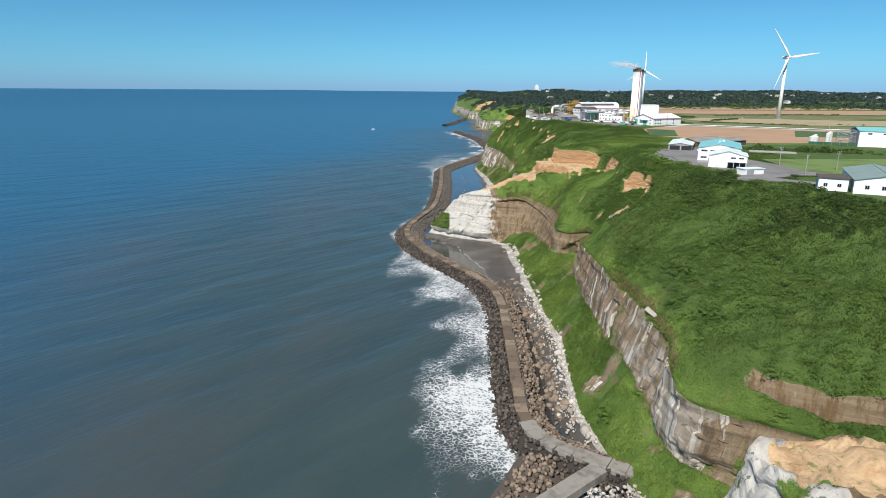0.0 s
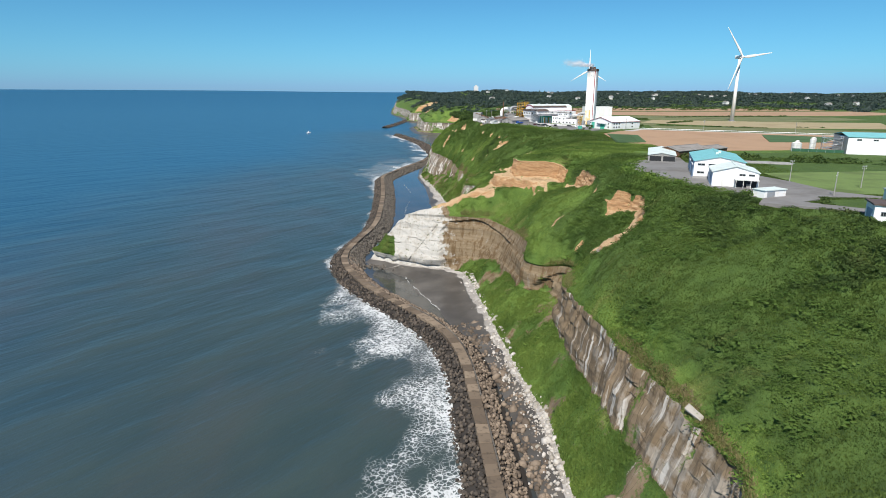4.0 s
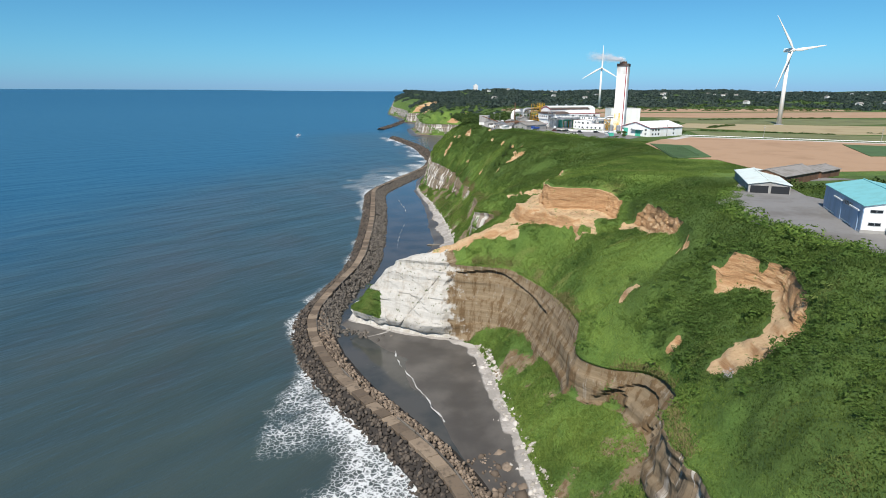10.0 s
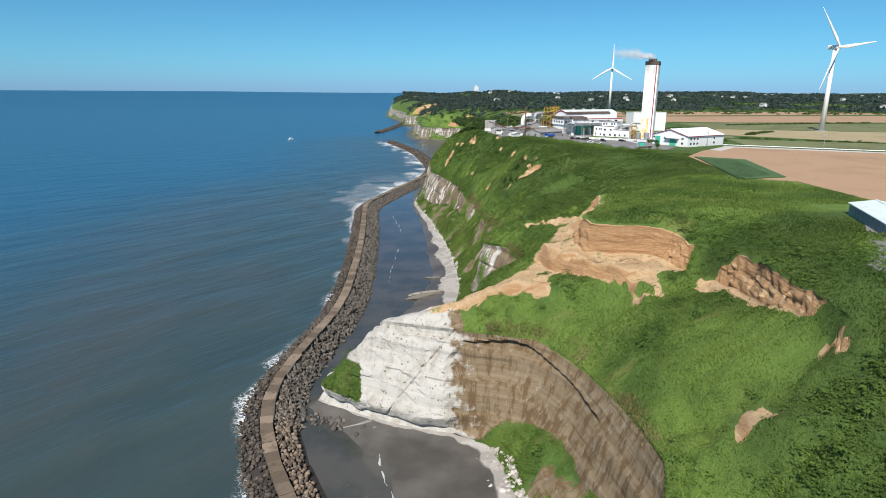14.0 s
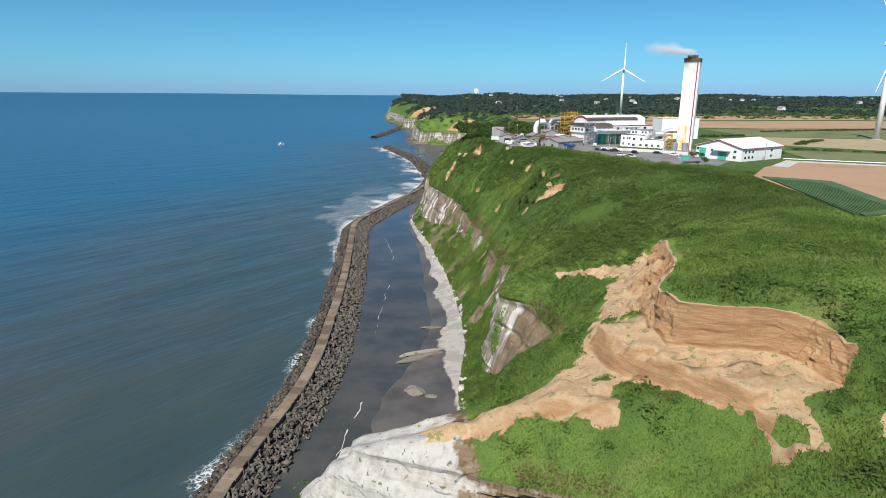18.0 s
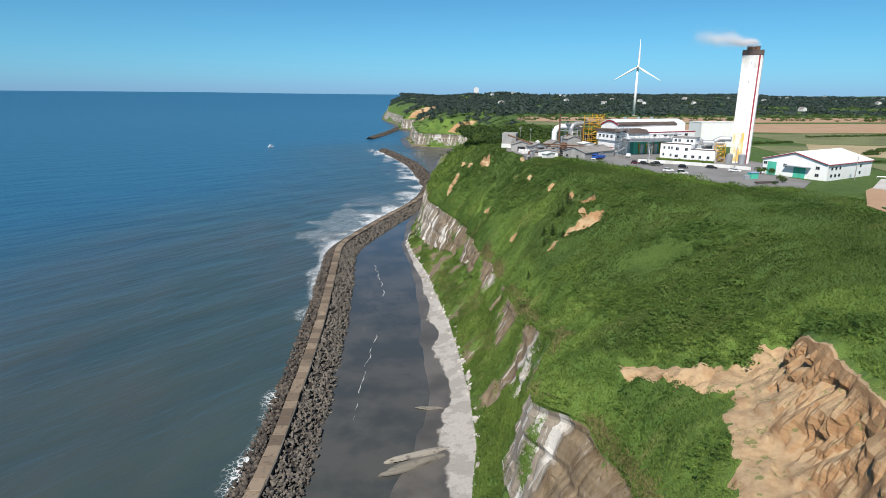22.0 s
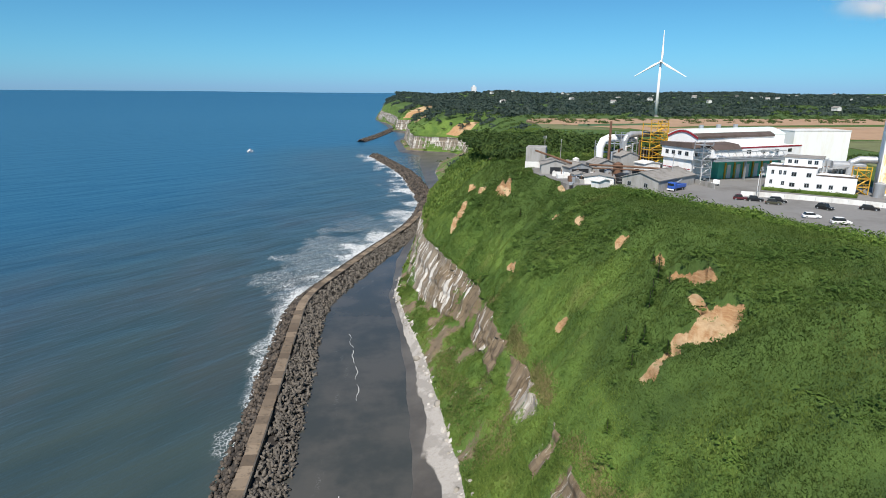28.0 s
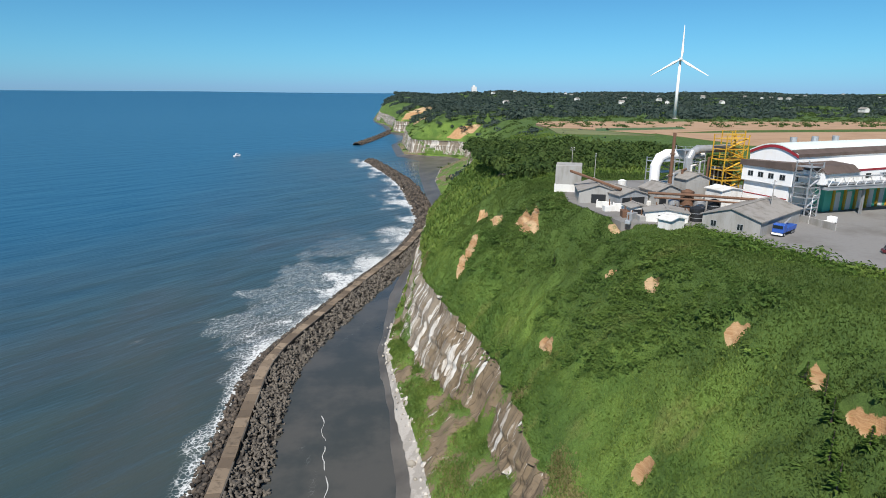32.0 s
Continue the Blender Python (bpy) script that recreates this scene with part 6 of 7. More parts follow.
pipe_run("conveyor", ((98, 668, 8.2), (104, 661, 6.2), (108.5, 655, 4.6)), 0.4, M_RUST, "sloping rusty conveyor over grey roofs", "conveyor", 6)
stack = thing("steel_stack", 123.6, 657.1, PLAT, 0, "slender rusty brown steel stack", "stack")
part("stack_tube", rod((0, 0, 0), (0, 0, 20.0), 0.55, 0.42, 12), M_RUST, stack)
part("stack_base", rod((0, 0, 0), (0, 0, 4.5), 1.7, 1.5, 14), M_RUST, stack)
for z in (8, 14):
    part("collar", rod((0, 0, z), (0, 0, z + 0.3), 0.7, sides=12), M_RUST, stack)
lattice_tower(140.5, 659, 12, 8.0, 5.0, 6, 3.0, "yellow steel platforms and stairs round the plant", M_YELLOW, "platform_tower")
lattice_tower(131, 664, 12, 7.5, 4.0, 4, 3.6, "pale steel frame carrying ducts", M_STEEL, "duct_tower")
lattice_tower(126, 672, 12, 9.0, 4.0, 3, 3.4, "grey steel frame behind the white duct", M_STEEL, "duct_tower")
lattice_tower(147.5, 668, 12, 5.0, 4.0, 6, 3.1, "yellow railed platforms above the plant", M_YELLOW, "platform_tower")
for dx in range(5):
    pipe_run("plant_pipe", ((126 + 3.2 * dx, 660 + 1.1 * dx, 2.0), (126 + 3.2 * dx, 660 + 1.1 * dx, 8.0 + dx), (130 + 3.2 * dx, 664 + 1.1 * dx, 8.0 + dx)), 0.32, (M_STEEL, M_RUST, M_WHITE2)[dx % 3], "upright process pipe with a bend")
lattice_tower(183.5, 606, -15, 4.0, 3.0, 3, 2.6, "yellow steel platform beside the chimney", M_YELLOW, "platform_tower")


def tank(x, y, r, h, material, label):
    t = thing("tank", x, y, PLAT, 0, label, "tank", "plant tanks")
    part("shell", rod((0, 0, 0), (0, 0, h), r, sides=20), material, t, soft=False)
    bm = bmesh.new()
    bmesh.ops.create_cone(bm, cap_ends=True, segments=20, radius1=r * 1.02, radius2=r * 0.2, depth=r * 0.35, matrix=Matrix.Translation((0, 0, h + r * 0.175)))
    part("lid", bm, material, t)
    for k in (0.33, 0.66):
        part("hoop", rod((0, 0, h * k), (0, 0, h * k + 0.12), r * 1.02, sides=20), M_STEEL, t)
    part("ladder", block(r, -0.25, 0, r + 0.08, 0.25, h), M_STEEL, t)


tank(119.5, 646, 1.5, 3.2, M_STEEL, "pale round steel tank")
tank(122.5, 645, 1.7, 5.6, M_RUST, "rusty brown round tank with a red foot")
tank(125.3, 643.5, 1.6, 3.2, M_STEEL, "grey round steel tank")
tank(128.2, 641.5, 1.6, 3.6, M_DARK, "black round tank beside the grey shed")
tank(119.0, 633.5, 1.7, 3.4, M_DARK, "black squat tank in the yard")
tank(187.0, 600.5, 1.5, 4.4, M_STEEL, "silver round tank at the chimney foot")
tank(191.0, 597.0, 1.6, 4.6, M_STEEL, "silver round tank beside the chimney")
tank(200.0, 591.0, 2.4, 2.0, M_STEEL, "low wide grey tank")
tank(116.0, 672, 1.3, 4.5, M_WHITE2, "white silo between grey roofs")


def plain_house(name, x, y, turn, w, d, eave, ridge, walls, roof, label, openings=(), category="shed", floor=PLAT):
    t = thing(name, x, y, floor, turn, label, category)
    gable(t, w, d, eave, ridge, walls, roof)
    for side, u, z, ww_, hh in openings:
        if ww_ > 1.7:
            bm = block(u, -0.07, z, u + ww_, 0.02, z + hh) if side == "y" else block(-0.07, u, z, 0.02, u + ww_, z + hh)
            # flat panel on the closed wall, coloured dark as the unlit inside
            part("doorway", bm, M_DARK, t)
        else:
            window(t, side, u, z, ww_, hh)
    return t


plain_house("warehouse", 116.5, 626.5, -55, 13, 24, 3.6, 5.6, M_CONC, M_SLATE, "low grey warehouse with a worn sheet roof", (("y", 2, 1, 1.4, 1.5), ("y", 8, 1, 1.4, 1.5), ("x", 8, 0, 2.4, 2.6)))
bunker = thing("concrete_bunker", 97, 679, PLAT - 1, -20, "tall bare grey concrete block building", "bunker")
part("wall", block(0, 0, 0, 8, 9, 9.5, bevel=0.08), M_CONC, bunker)
part("base_wall", block(-0.15, -0.15, 0, 8.15, 9.1, 3.6), M_WHITE2, bunker)
plain_house("shed", 98, 659.5, -14, 11, 13, 3.6, 5.4, M_CONC, M_SLATE, "grey gabled shed with an open front", (("y", 3.5, 0, 4, 2.8),))
plain_house("shed", 107, 652, 10, 9, 11, 3.4, 4.8, M_STEEL, M_SLATE, "open grey shed with a blue-grey roof", (("y", 0.8, 0, 7, 2.8),))
plain_house("shed", 117, 651, 10, 8, 8, 4.6, 6.2, M_CONC, M_SLATE, "grey sheet-metal shed between pipes", (("y", 1, 0, 2.2, 2.8),))
plain_house("shed", 106, 634, -20, 10, 6, 2.6, 3.4, M_WHITE2, M_SLATE, "small low shed with a grey roof", (("y", 3, 0, 2, 2.0),))
plain_house("shed", 105, 640, 0, 5, 5, 2.4, 3.0, M_WHITE2, M_SLATE, "lean-to store with a dark open side", (("y", 0.6, 0, 3.6, 2.0),))
plain_house("shed", 108, 625, 25, 5, 3.5, 2.2, 2.8, M_WHITE2, M_WHITE2, "little white shed at the cliff edge", ())
plain_house("shed", 128, 656, 12, 8, 8, 7.0, 8.4, M_CONC, M_SLATE, "tall grey shed below the white ducts", ())
plain_house("shed", 134, 648, 12, 7, 6, 5.0, 5.6, M_WHITE2, M_WHITE2, "cream plant cabin among pipes", ())
for x, y, w, d, h, c, lab in ((100.5, 652.5, 4, 3, 2.0, M_WHITE2, "white concrete bay wall in the yard"), (103, 647, 5, 0.4, 2.4, M_WHITE2, "curved pale retaining wall panel"), (108, 641, 3.2, 0.4, 2.0, M_WHITE2, "short white wall panel by the sheds")):
    t = thing("bay_wall", x, y, PLAT, -25, lab, "wall")
    part("wall_panel", block(0, 0, 0, w, 0.35, h, bevel=0.05), c, t)
    part("wall_panel", block(0, 0.4, 0, 0.35, max(d, 2), h, bevel=0.05), c, t)
for k in range(46):
    x, y = 100 + rng.uniform(0, 40), 632 + rng.uniform(0, 30)
    s = rng.uniform(0.6, 1.8)
    t = thing("plant_unit", x, y, PLAT, rng.uniform(0, 90), "small grey machine unit among the pipes", "machine", "machine units")
    part("housing", block(-s, -s * 0.6, 0, s, s * 0.6, s * rng.uniform(0.8, 1.6), bevel=0.08), (M_STEEL, M_CONC, M_RUST, M_DARK, M_WHITE2)[k % 5], t)
    part("pipe_stub", rod((0, 0, s), (0, 0, s * 2.1), 0.16, sides=7), M_RUST, t)
for x, y, z, w, d, h, m in ((178, 618, 0, 6, 6, 9.5, M_STEEL), (184.5, 616, 0, 4, 4, 8, M_CONC), (140, 664, 0, 6, 6, 9, M_DARK)):
    t = thing("plant_block", x, y, PLAT, -14, "grey plant housing wrapped in pipework", "machine")
    part("housing", block(0, 0, z, w, d, h, bevel=0.1), m, t)
    for k in range(4):
        part("pipe", rod((0.6 + k * 1.1, -0.4, 0), (0.6 + k * 1.1, -0.4, h + 0.8), 0.25, sides=8), M_STEEL, t)
        part("band", block(-0.1, -0.12, 1.5 + 2 * k, w + 0.1, -0.02, 1.7 + 2 * k), M_RUST, t)


# ---- white warehouse with green doors ----
ware = thing("white_warehouse", 182.0, 568.5, PLAT, -64.5, "white gabled warehouse with red trim and green doors", "warehouse")
w, d, eave, ridge = 25.0, 34.0, 6.2, 9.6
gable(ware, w, d, eave, ridge, M_WHITE, M_WHITE)
for s in (0, 1):
    a, b = ((0, eave), (w / 2, ridge)) if not s else ((w, eave), (w / 2, ridge))
    part("trim", rod((a[0], -0.45, a[1] - 0.05), (b[0], -0.45, b[1] - 0.05), 0.17, sides=4), M_RED, ware)
part("trim", rod((w + 0.45, -0.4, eave - 0.25), (w + 0.45, d + 0.4, eave - 0.25), 0.17, sides=4), M_RED, ware)
part("door_panel", block(2.0, -0.1, 0, 5.6, 0.02, 5.2), M_GREEN, ware, "tall green sliding door")
part("door_panel", block(12.5, -0.1, 0, 17.0, 0.02, 4.0), M_GREEN, ware, "green roller door")
part("door_canopy", block(9.5, -1.8, 4.3, 19.0, -0.02, 4.55), M_STEEL, ware)
for u, z in ((0.3, 1.4), (0.3, 4.0), (8.3, 3.7), (20.6, 1.2), (20.6, 3.9)):
    window(ware, "y", u, z, 1.5, 1.2)
for v in (2.2, 5.2, 8.2, 24):
    for z in (1.2, 3.9):
        f = part("window", block(w - 0.05, v, z, w + 0.06, v + 1.5, z + 1.2), M_STEEL, ware)
        part("pane", block(w + 0.065, v + 0.12, z + 0.12, w + 0.085, v + 1.38, z + 1.08), M_GLASS, f)

# ---- halls in the first yard ----
blue = thing("teal_roofed_hall", 118.3, 272.9, PLAT, -25, "white hall with a teal roof and a shade-coloured side", "hall")
# the long side looks to the sea
gable(blue, 17.5, 33, 6.6, 8.4, M_WHITE, M_TEAL)
# panel and doors on this side carry its shade in their colour
part("side_shade_panel", block(-0.12, 0.2, 0.8, -0.01, 32.8, 6.4), M_BLUEGREY, blue, "side wall with blue-grey shade put into its colour")
part("plinth", block(-0.16, -0.14, 0, 17.6, -0.01, 1.0), M_CONC, blue)
for u in (1.2, 5.0, 9.0):
    for z in (2.0, 5.0):
        window(blue, "y", u, z, 2.6, 0.85)
part("side_door", block(-0.3, 2.5, 0, -0.12, 6.5, 5.0), M_BLUEGREY, blue, "tall sliding door coloured as in bluish shade")
part("side_door", block(-0.3, 16, 0, -0.12, 21, 5.0), M_BLUEGREY, blue, "tall sliding door coloured as in bluish shade")
for v in (2.0, 15.5):
    part("door_rail", block(-0.6, v, 5.0, -0.13, v + 7, 5.3), M_WHITE, blue)
for k in range(6):
    window(blue, "x", 8 + 1.3 * k, 4.6, 0.9, 1.2, -0.12)
for x, y in ((8, 10), (9.5, 17)):
    part("roof_vent", block(x, y, 8.2, x + 1.0, y + 1.0, 9.2), M_PALEROOF, blue)
hall2 = thing("pale_roofed_hall", 115.1, 254.1, PLAT, -25, "white hall with a pale green roof and loading canopy", "hall")
gable(hall2, 14.6, 15, 5.2, 7.2, M_WHITE, M_PALEROOF)
# this side's shade is coloured in as well, doors included
part("side_shade_panel", block(-0.12, 0.2, 0.3, -0.01, 14.8, 4.9), M_BLUEGREY, hall2, "side wall with blue-grey shade put into its colour")
part("side_door", block(-0.3, 4, 0, -0.12, 8, 4.0), M_BLUEGREY, hall2, "sliding door coloured as in bluish shade")
for u in (8.4, 11.3):
    window(hall2, "y", u, 4.0, 2.0, 0.8)
part("door", block(3.0, -0.08, 0, 4.8, 0.01, 2.6), M_WHITE2, hall2)
part("canopy", block(7.0, -3.2, 2.9, 14.5, -0.02, 3.15), M_WHITE2, hall2)
# dark panel below the canopy, the shade there put into its colour
part("bay", block(7.4, -0.1, 0.2, 14.1, -0.02, 2.7), M_DARK, hall2)
for u in (7.2, 9.5, 11.8, 14.1):
    part("canopy_post", block(u, -3.1, 0, u + 0.18, -2.9, 2.9), M_WHITE2, hall2)
for k in range(6):
    part("step", block(10.8, -2.6 + 0.3 * k, 0, 11.9, -2.3 + 0.3 * k, 0.25 * (k + 1)), M_CONC, hall2)
plain_house("open_shed", 125.4, 327.7, -25, 12, 34, 3.0, 4.0, M_CONC, M_PALEROOF, "long open-fronted shed with a pale green roof", (("y", 0.6, 0, 5.2, 2.6), ("y", 6.6, 0, 5.2, 2.6)))
plain_house("old_shed", 140, 351, -60, 13, 26, 3.2, 5.0, M_RUST, M_SLATE, "weathered low shed with a grey roof", (("x", 2, 0, 3, 2.2), ("x", 9, 0, 4, 2.2)))
plain_house("old_shed", 166, 364, -60, 11, 16, 2.6, 3.8, M_RUST, M_SLATE, "tumbledown lean-to beside the old shed", ())
pit = thing("concrete_pad", 165, 318, PLAT, -25, "flat grey concrete pad behind the hall", "pad")
part("slab", block(0, 0, 0.05, 22, 7, 0.6, bevel=0.05), M_CONC, pit)

# ---- buildings by the lawn ----
house = thing("clifftop_house", 126.5, 196.5, PLAT, -28, "white flat-roofed house with a dark grey roof", "house")
part("wall", block(0, 0, 0, 8.5, 8, 4.2, bevel=0.05), M_WHITE, house)
part("roof", block(-0.4, -0.4, 4.2, 8.9, 8.4, 4.6), M_BROWN, house)
part("garage_door", block(-0.07, 1.5, 0.2, 0.02, 6.5, 2.8), M_BLUEGREY, house)
for u in (1.5, 5.4):
    window(house, "y", u, 1.4, 1.2, 1.2)
low = thing("grey_roofed_hall", 134, 190, PLAT, -28, "long low white hall with a grey-green roof", "hall")
gable(low, 18, 34, 4.4, 6.2, M_WHITE, painted("grey_green_roof", (0.22, 0.29, 0.27), 0.6, 0.2))
for u in (3, 7.5, 12):
    window(low, "y", u, 1.6, 1.3, 1.3)
for v in (4, 10, 16):
    window(low, "x", v, 1.6, 1.3, 1.3)
works = thing("long_white_works", 246, 352, PLAT, -24, "long white works hall with a green ridge roof", "works")
for v in range(8):
    window(works, "y", 4 + 7.5 * v, 7.2, 2.2, 0.9)
part("wall", block(0, 0, 0, 66, 26, 9.0, bevel=0.08), M_WHITE, works)
part("roof", turned_prism(((-0.4, 9.0), (13, 10.6), (26.4, 9.0), (26.4, 9.3), (13, 10.9), (-0.4, 9.3)), -0.4, 66.4), M_TEAL, works)
part("end_wall", block(-0.1, 0.3, 0.2, -0.01, 25.6, 8.8), M_STEEL, works)
for x, y, r, h in ((232, 372, 2.6, 4.2), (238, 368, 1.2, 6.5), (241, 371, 1.4, 7.0), (236, 377, 1.0, 5)):
    tank(x, y, r, h, M_WHITE2, "pale round tank beside the white works")
lattice_tower(240, 362, -24, 9, 3.5, 3, 2.6, "grey steel frame beside the white works", M_STEEL, "duct_tower")
net = thing("net_fence", 226, 367, PLAT, -28, "low dark green net fence on posts", "fence")
for k in range(9):
    part("net_panel", block(4 * k, -0.05, 0.2, 4 * k + 3.9, 0.05, 1.8), M_NET, net)
    part("post", rod((4 * k, 0.1, 0), (4 * k, 0.1, 2.4), 0.08, sides=6), M_STEEL, net)
garage = thing("small_garage", 118.5, 229.5, PLAT, 15, "small low white garage beside the hedge", "garage")
part("wall", block(0, 0, 0, 9, 4.5, 2.4, bevel=0.04), M_WHITE, garage)
part("roof", block(-0.25, -0.25, 2.4, 9.25, 4.75, 2.65), M_PALEROOF, garage)
part("shutter", block(1.0, -0.07, 0, 4.2, 0.01, 2.1), M_STEEL, garage)


# ---- vehicles ----
def car(x, y, turn, paint, label, tall=1.0, long=4.3):
    c = thing("car", x, y, PLAT + 0.17, turn, label, "car", "parked cars")
    L2, hood = long / 2, 0.95
    bm = prism(((-L2, 0.3), (L2, 0.3), (L2, 0.75), (L2 - 0.25, 0.9), (-L2 + 0.1, 0.95), (-L2, 0.8)), -0.85, 0.85)
    bmesh.ops.bevel(bm, geom=list(bm.edges), offset=0.07, segments=1, affect="EDGES")
    part("body", bm, paint, c)
    top = 1.42 * tall
    bm = prism(((-L2 + 0.25, 0.9), (L2 - 1.15, 0.9), (L2 - 1.75, top), (-L2 + 0.65, top)), -0.74, 0.74)
    bmesh.ops.bevel(bm, geom=list(bm.edges), offset=0.06, segments=1, affect="EDGES")
    part("glasshouse", bm, M_GLASS, c)
    part("roof", block(-L2 + 0.68, -0.7, top - 0.02, L2 - 1.78, 0.7, top + 0.05, bevel=0.03), paint, c)
    for sx in (-L2 + 0.8, L2 - 0.85):
        for sy in (-0.8, 0.8):
            wheel = part("wheel", rod((sx, sy - 0.1, 0.33), (sx, sy + 0.1, 0.33), 0.33, sides=14), M_DARK, c)
            part("rim", rod((sx, sy - 0.115, 0.33), (sx, sy + 0.115, 0.33), 0.2, sides=10), M_STEEL, wheel)
    for sy in (-0.6, 0.6):
        part("headlight", block(L2 - 0.04, sy - 0.18, 0.62, L2 + 0.02, sy + 0.18, 0.76), M_WHITE, c)
        part("tail_light", block(-L2 - 0.02, sy - 0.14, 0.65, -L2 + 0.04, sy + 0.14, 0.82), M_RED, c)


BLACKCAR = painted("black_car_paint", (0.015, 0.016, 0.018), 0.25, 0.1)
REDCAR = painted("dark_red_car_paint", (0.09, 0.015, 0.02), 0.3, 0.1)
GREENCAR = painted("olive_car_paint", (0.06, 0.06, 0.04), 0.35, 0.1)
WHITECAR = painted("white_car_paint", (0.75, 0.76, 0.76), 0.3, 0.06)
car(150.1, 595.0, -25, BLACKCAR, "black people carrier parked in the works yard", 1.25, 4.8)
car(156.6, 584.5, -70, BLACKCAR, "black boxy car parked nose-out by the wall", 1.2, 4.4)
car(168.4, 582.6, -40, BLACKCAR, "black saloon car parked by the white wall", 1.0, 4.7)
car(172.8, 572.5, -40, WHITECAR, "white saloon car parked in the yard", 1.0, 4.6)
car(144.8, 574.3, -20, WHITECAR, "white hatchback parked at the yard edge", 1.05, 4.2)
car(147.0, 567.0, -20, WHITECAR, "white van-like car half hidden by bushes", 1.2, 4.4)
car(142.2, 600.5, -30, REDCAR, "dark red car parked beside others", 1.15, 4.0)
car(145.2, 598.0, -30, BLACKCAR, "black car in a row of parked cars", 1.1, 4.4)
car(147.3, 592.8, -30, GREENCAR, "dark olive car parked by a pole", 1.15, 4.2)

M_BLUE = painted("blue_lorry_paint", (0.03, 0.10, 0.42), 0.4, 0.2)
truck = thing("lorry", 131.6, 618.5, PLAT + 0.17, -145, "bright blue crane lorry parked by the grey warehouse", "lorry")
part("chassis", block(-4, -1.0, 0.7, 3.8, 1.0, 1.0), M_DARK, truck)
part("cab", block(2.0, -1.2, 0.9, 4.0, 1.2, 2.9, bevel=0.15), M_BLUE, truck)
part("windscreen", block(3.99, -1.0, 1.9, 4.05, 1.0, 2.6), M_GLASS, truck)
part("load_bed", block(-4, -1.2, 1.0, 1.6, 1.2, 2.0, bevel=0.06), M_BLUE, truck)
part("crane_arm", rod((1.6, 0, 2.2), (-2.8, 0, 3.3), 0.22, sides=6), M_STEEL, truck)
part("bumper", block(3.95, -1.15, 0.5, 4.15, 1.15, 0.9), M_WHITE, truck)
for sx in (-2.8, -1.6, 2.8):
    for sy in (-1.0, 1.0):
        wheel = part("wheel", rod((sx, sy - 0.16, 0.5), (sx, sy + 0.16, 0.5), 0.5, sides=14), M_DARK, truck)
        part("rim", rod((sx, sy - 0.18, 0.5), (sx, sy + 0.18, 0.5), 0.26, sides=10), M_STEEL, wheel)
pick = thing("flatbed_truck", 148.5, 626.5, PLAT + 0.17, 15, "small white flatbed truck by the gate", "truck")
part("bed", block(-2.4, -0.9, 0.7, 1.0, 0.9, 1.0, bevel=0.04), M_WHITE2, pick)
part("cab", block(1.0, -0.9, 0.5, 2.4, 0.9, 2.0, bevel=0.12), M_WHITE, pick)
for sx in (-1.5, 1.7):
    for sy in (-0.8, 0.8):
        part("wheel", rod((sx, sy - 0.12, 0.35), (sx, sy + 0.12, 0.35), 0.35, sides=12), M_DARK, pick)
kiosk = thing("recycling_hut", 166.5, 551.5, PLAT + 0.17, 10, "small bright green hut with a blue lid", "hut")
part("hut_body", block(0, 0, 0, 3.2, 2.2, 2.3, bevel=0.05), M_GREEN, kiosk)
part("hut_roof", block(-0.2, -0.2, 2.3, 3.4, 2.4, 2.5), M_BLUEGREY, kiosk)
part("bin", block(-2.6, 0.2, 0, -0.4, 1.8, 1.5, bevel=0.05), M_STEEL, kiosk)
pile = thing("timber_stack", 161, 539.5, PLAT + 0.17, 8, "stack of old brown timber planks", "timber")
for k in range(10):
    part("plank", block(rng.uniform(-0.4, 0.2), 0.35 * (k % 4), 0.3 + 0.22 * (k // 4), 6 + rng.uniform(-0.5, 0.8), 0.35 * (k % 4) + 0.3, 0.5 + 0.22 * (k // 4)), M_BROWN, pile)


# ---- poles ----
def pole(x, y, h, label, arms=2, z=PLAT):
    t = thing("utility_pole", x, y, z, rng.uniform(0, 60), label, "pole", "utility poles")
    part("mast", rod((0, 0, 0), (0, 0, h), 0.17, 0.11, 8), M_CONC, t)
    for k in range(arms):
        part("crossarm", block(-0.9, -0.06, h - 0.5 - 0.8 * k, 0.9, 0.06, h - 0.38 - 0.8 * k), M_STEEL, t)
        for u in (-0.7, 0, 0.7):
            part("insulator", rod((u, 0, h - 0.38 - 0.8 * k), (u, 0, h - 0.1 - 0.8 * k), 0.06, sides=6), M_WHITE, t)


for x, y, h in ((121.7, 710, 9), (120.6, 733, 9), (147.8, 600.5, 10), (134.5, 628, 11), (176, 578, 10), (206, 548, 9), (262, 525, 9), (318, 492, 9), (150, 262, 8), (143, 231, 8), (165, 246, 8)):
    pole(x, y, h, "grey concrete utility pole with crossarms")
for x, y in ((145, 628), (151, 606)):
    t = thing("street_lamp", x, y, PLAT, 10, "pale curved street lamp in the works yard", "street lamp")
    part("post", rod((0, 0, 0), (0, 0, 7), 0.1, 0.07, 8), M_WHITE, t)
    part("arm", rod((0, 0, 7), (1.6, 0, 7.3), 0.06, sides=6), M_WHITE, t)
    part("lamp_head", block(1.4, -0.15, 7.2, 2.1, 0.15, 7.36, bevel=0.04), M_STEEL, t)

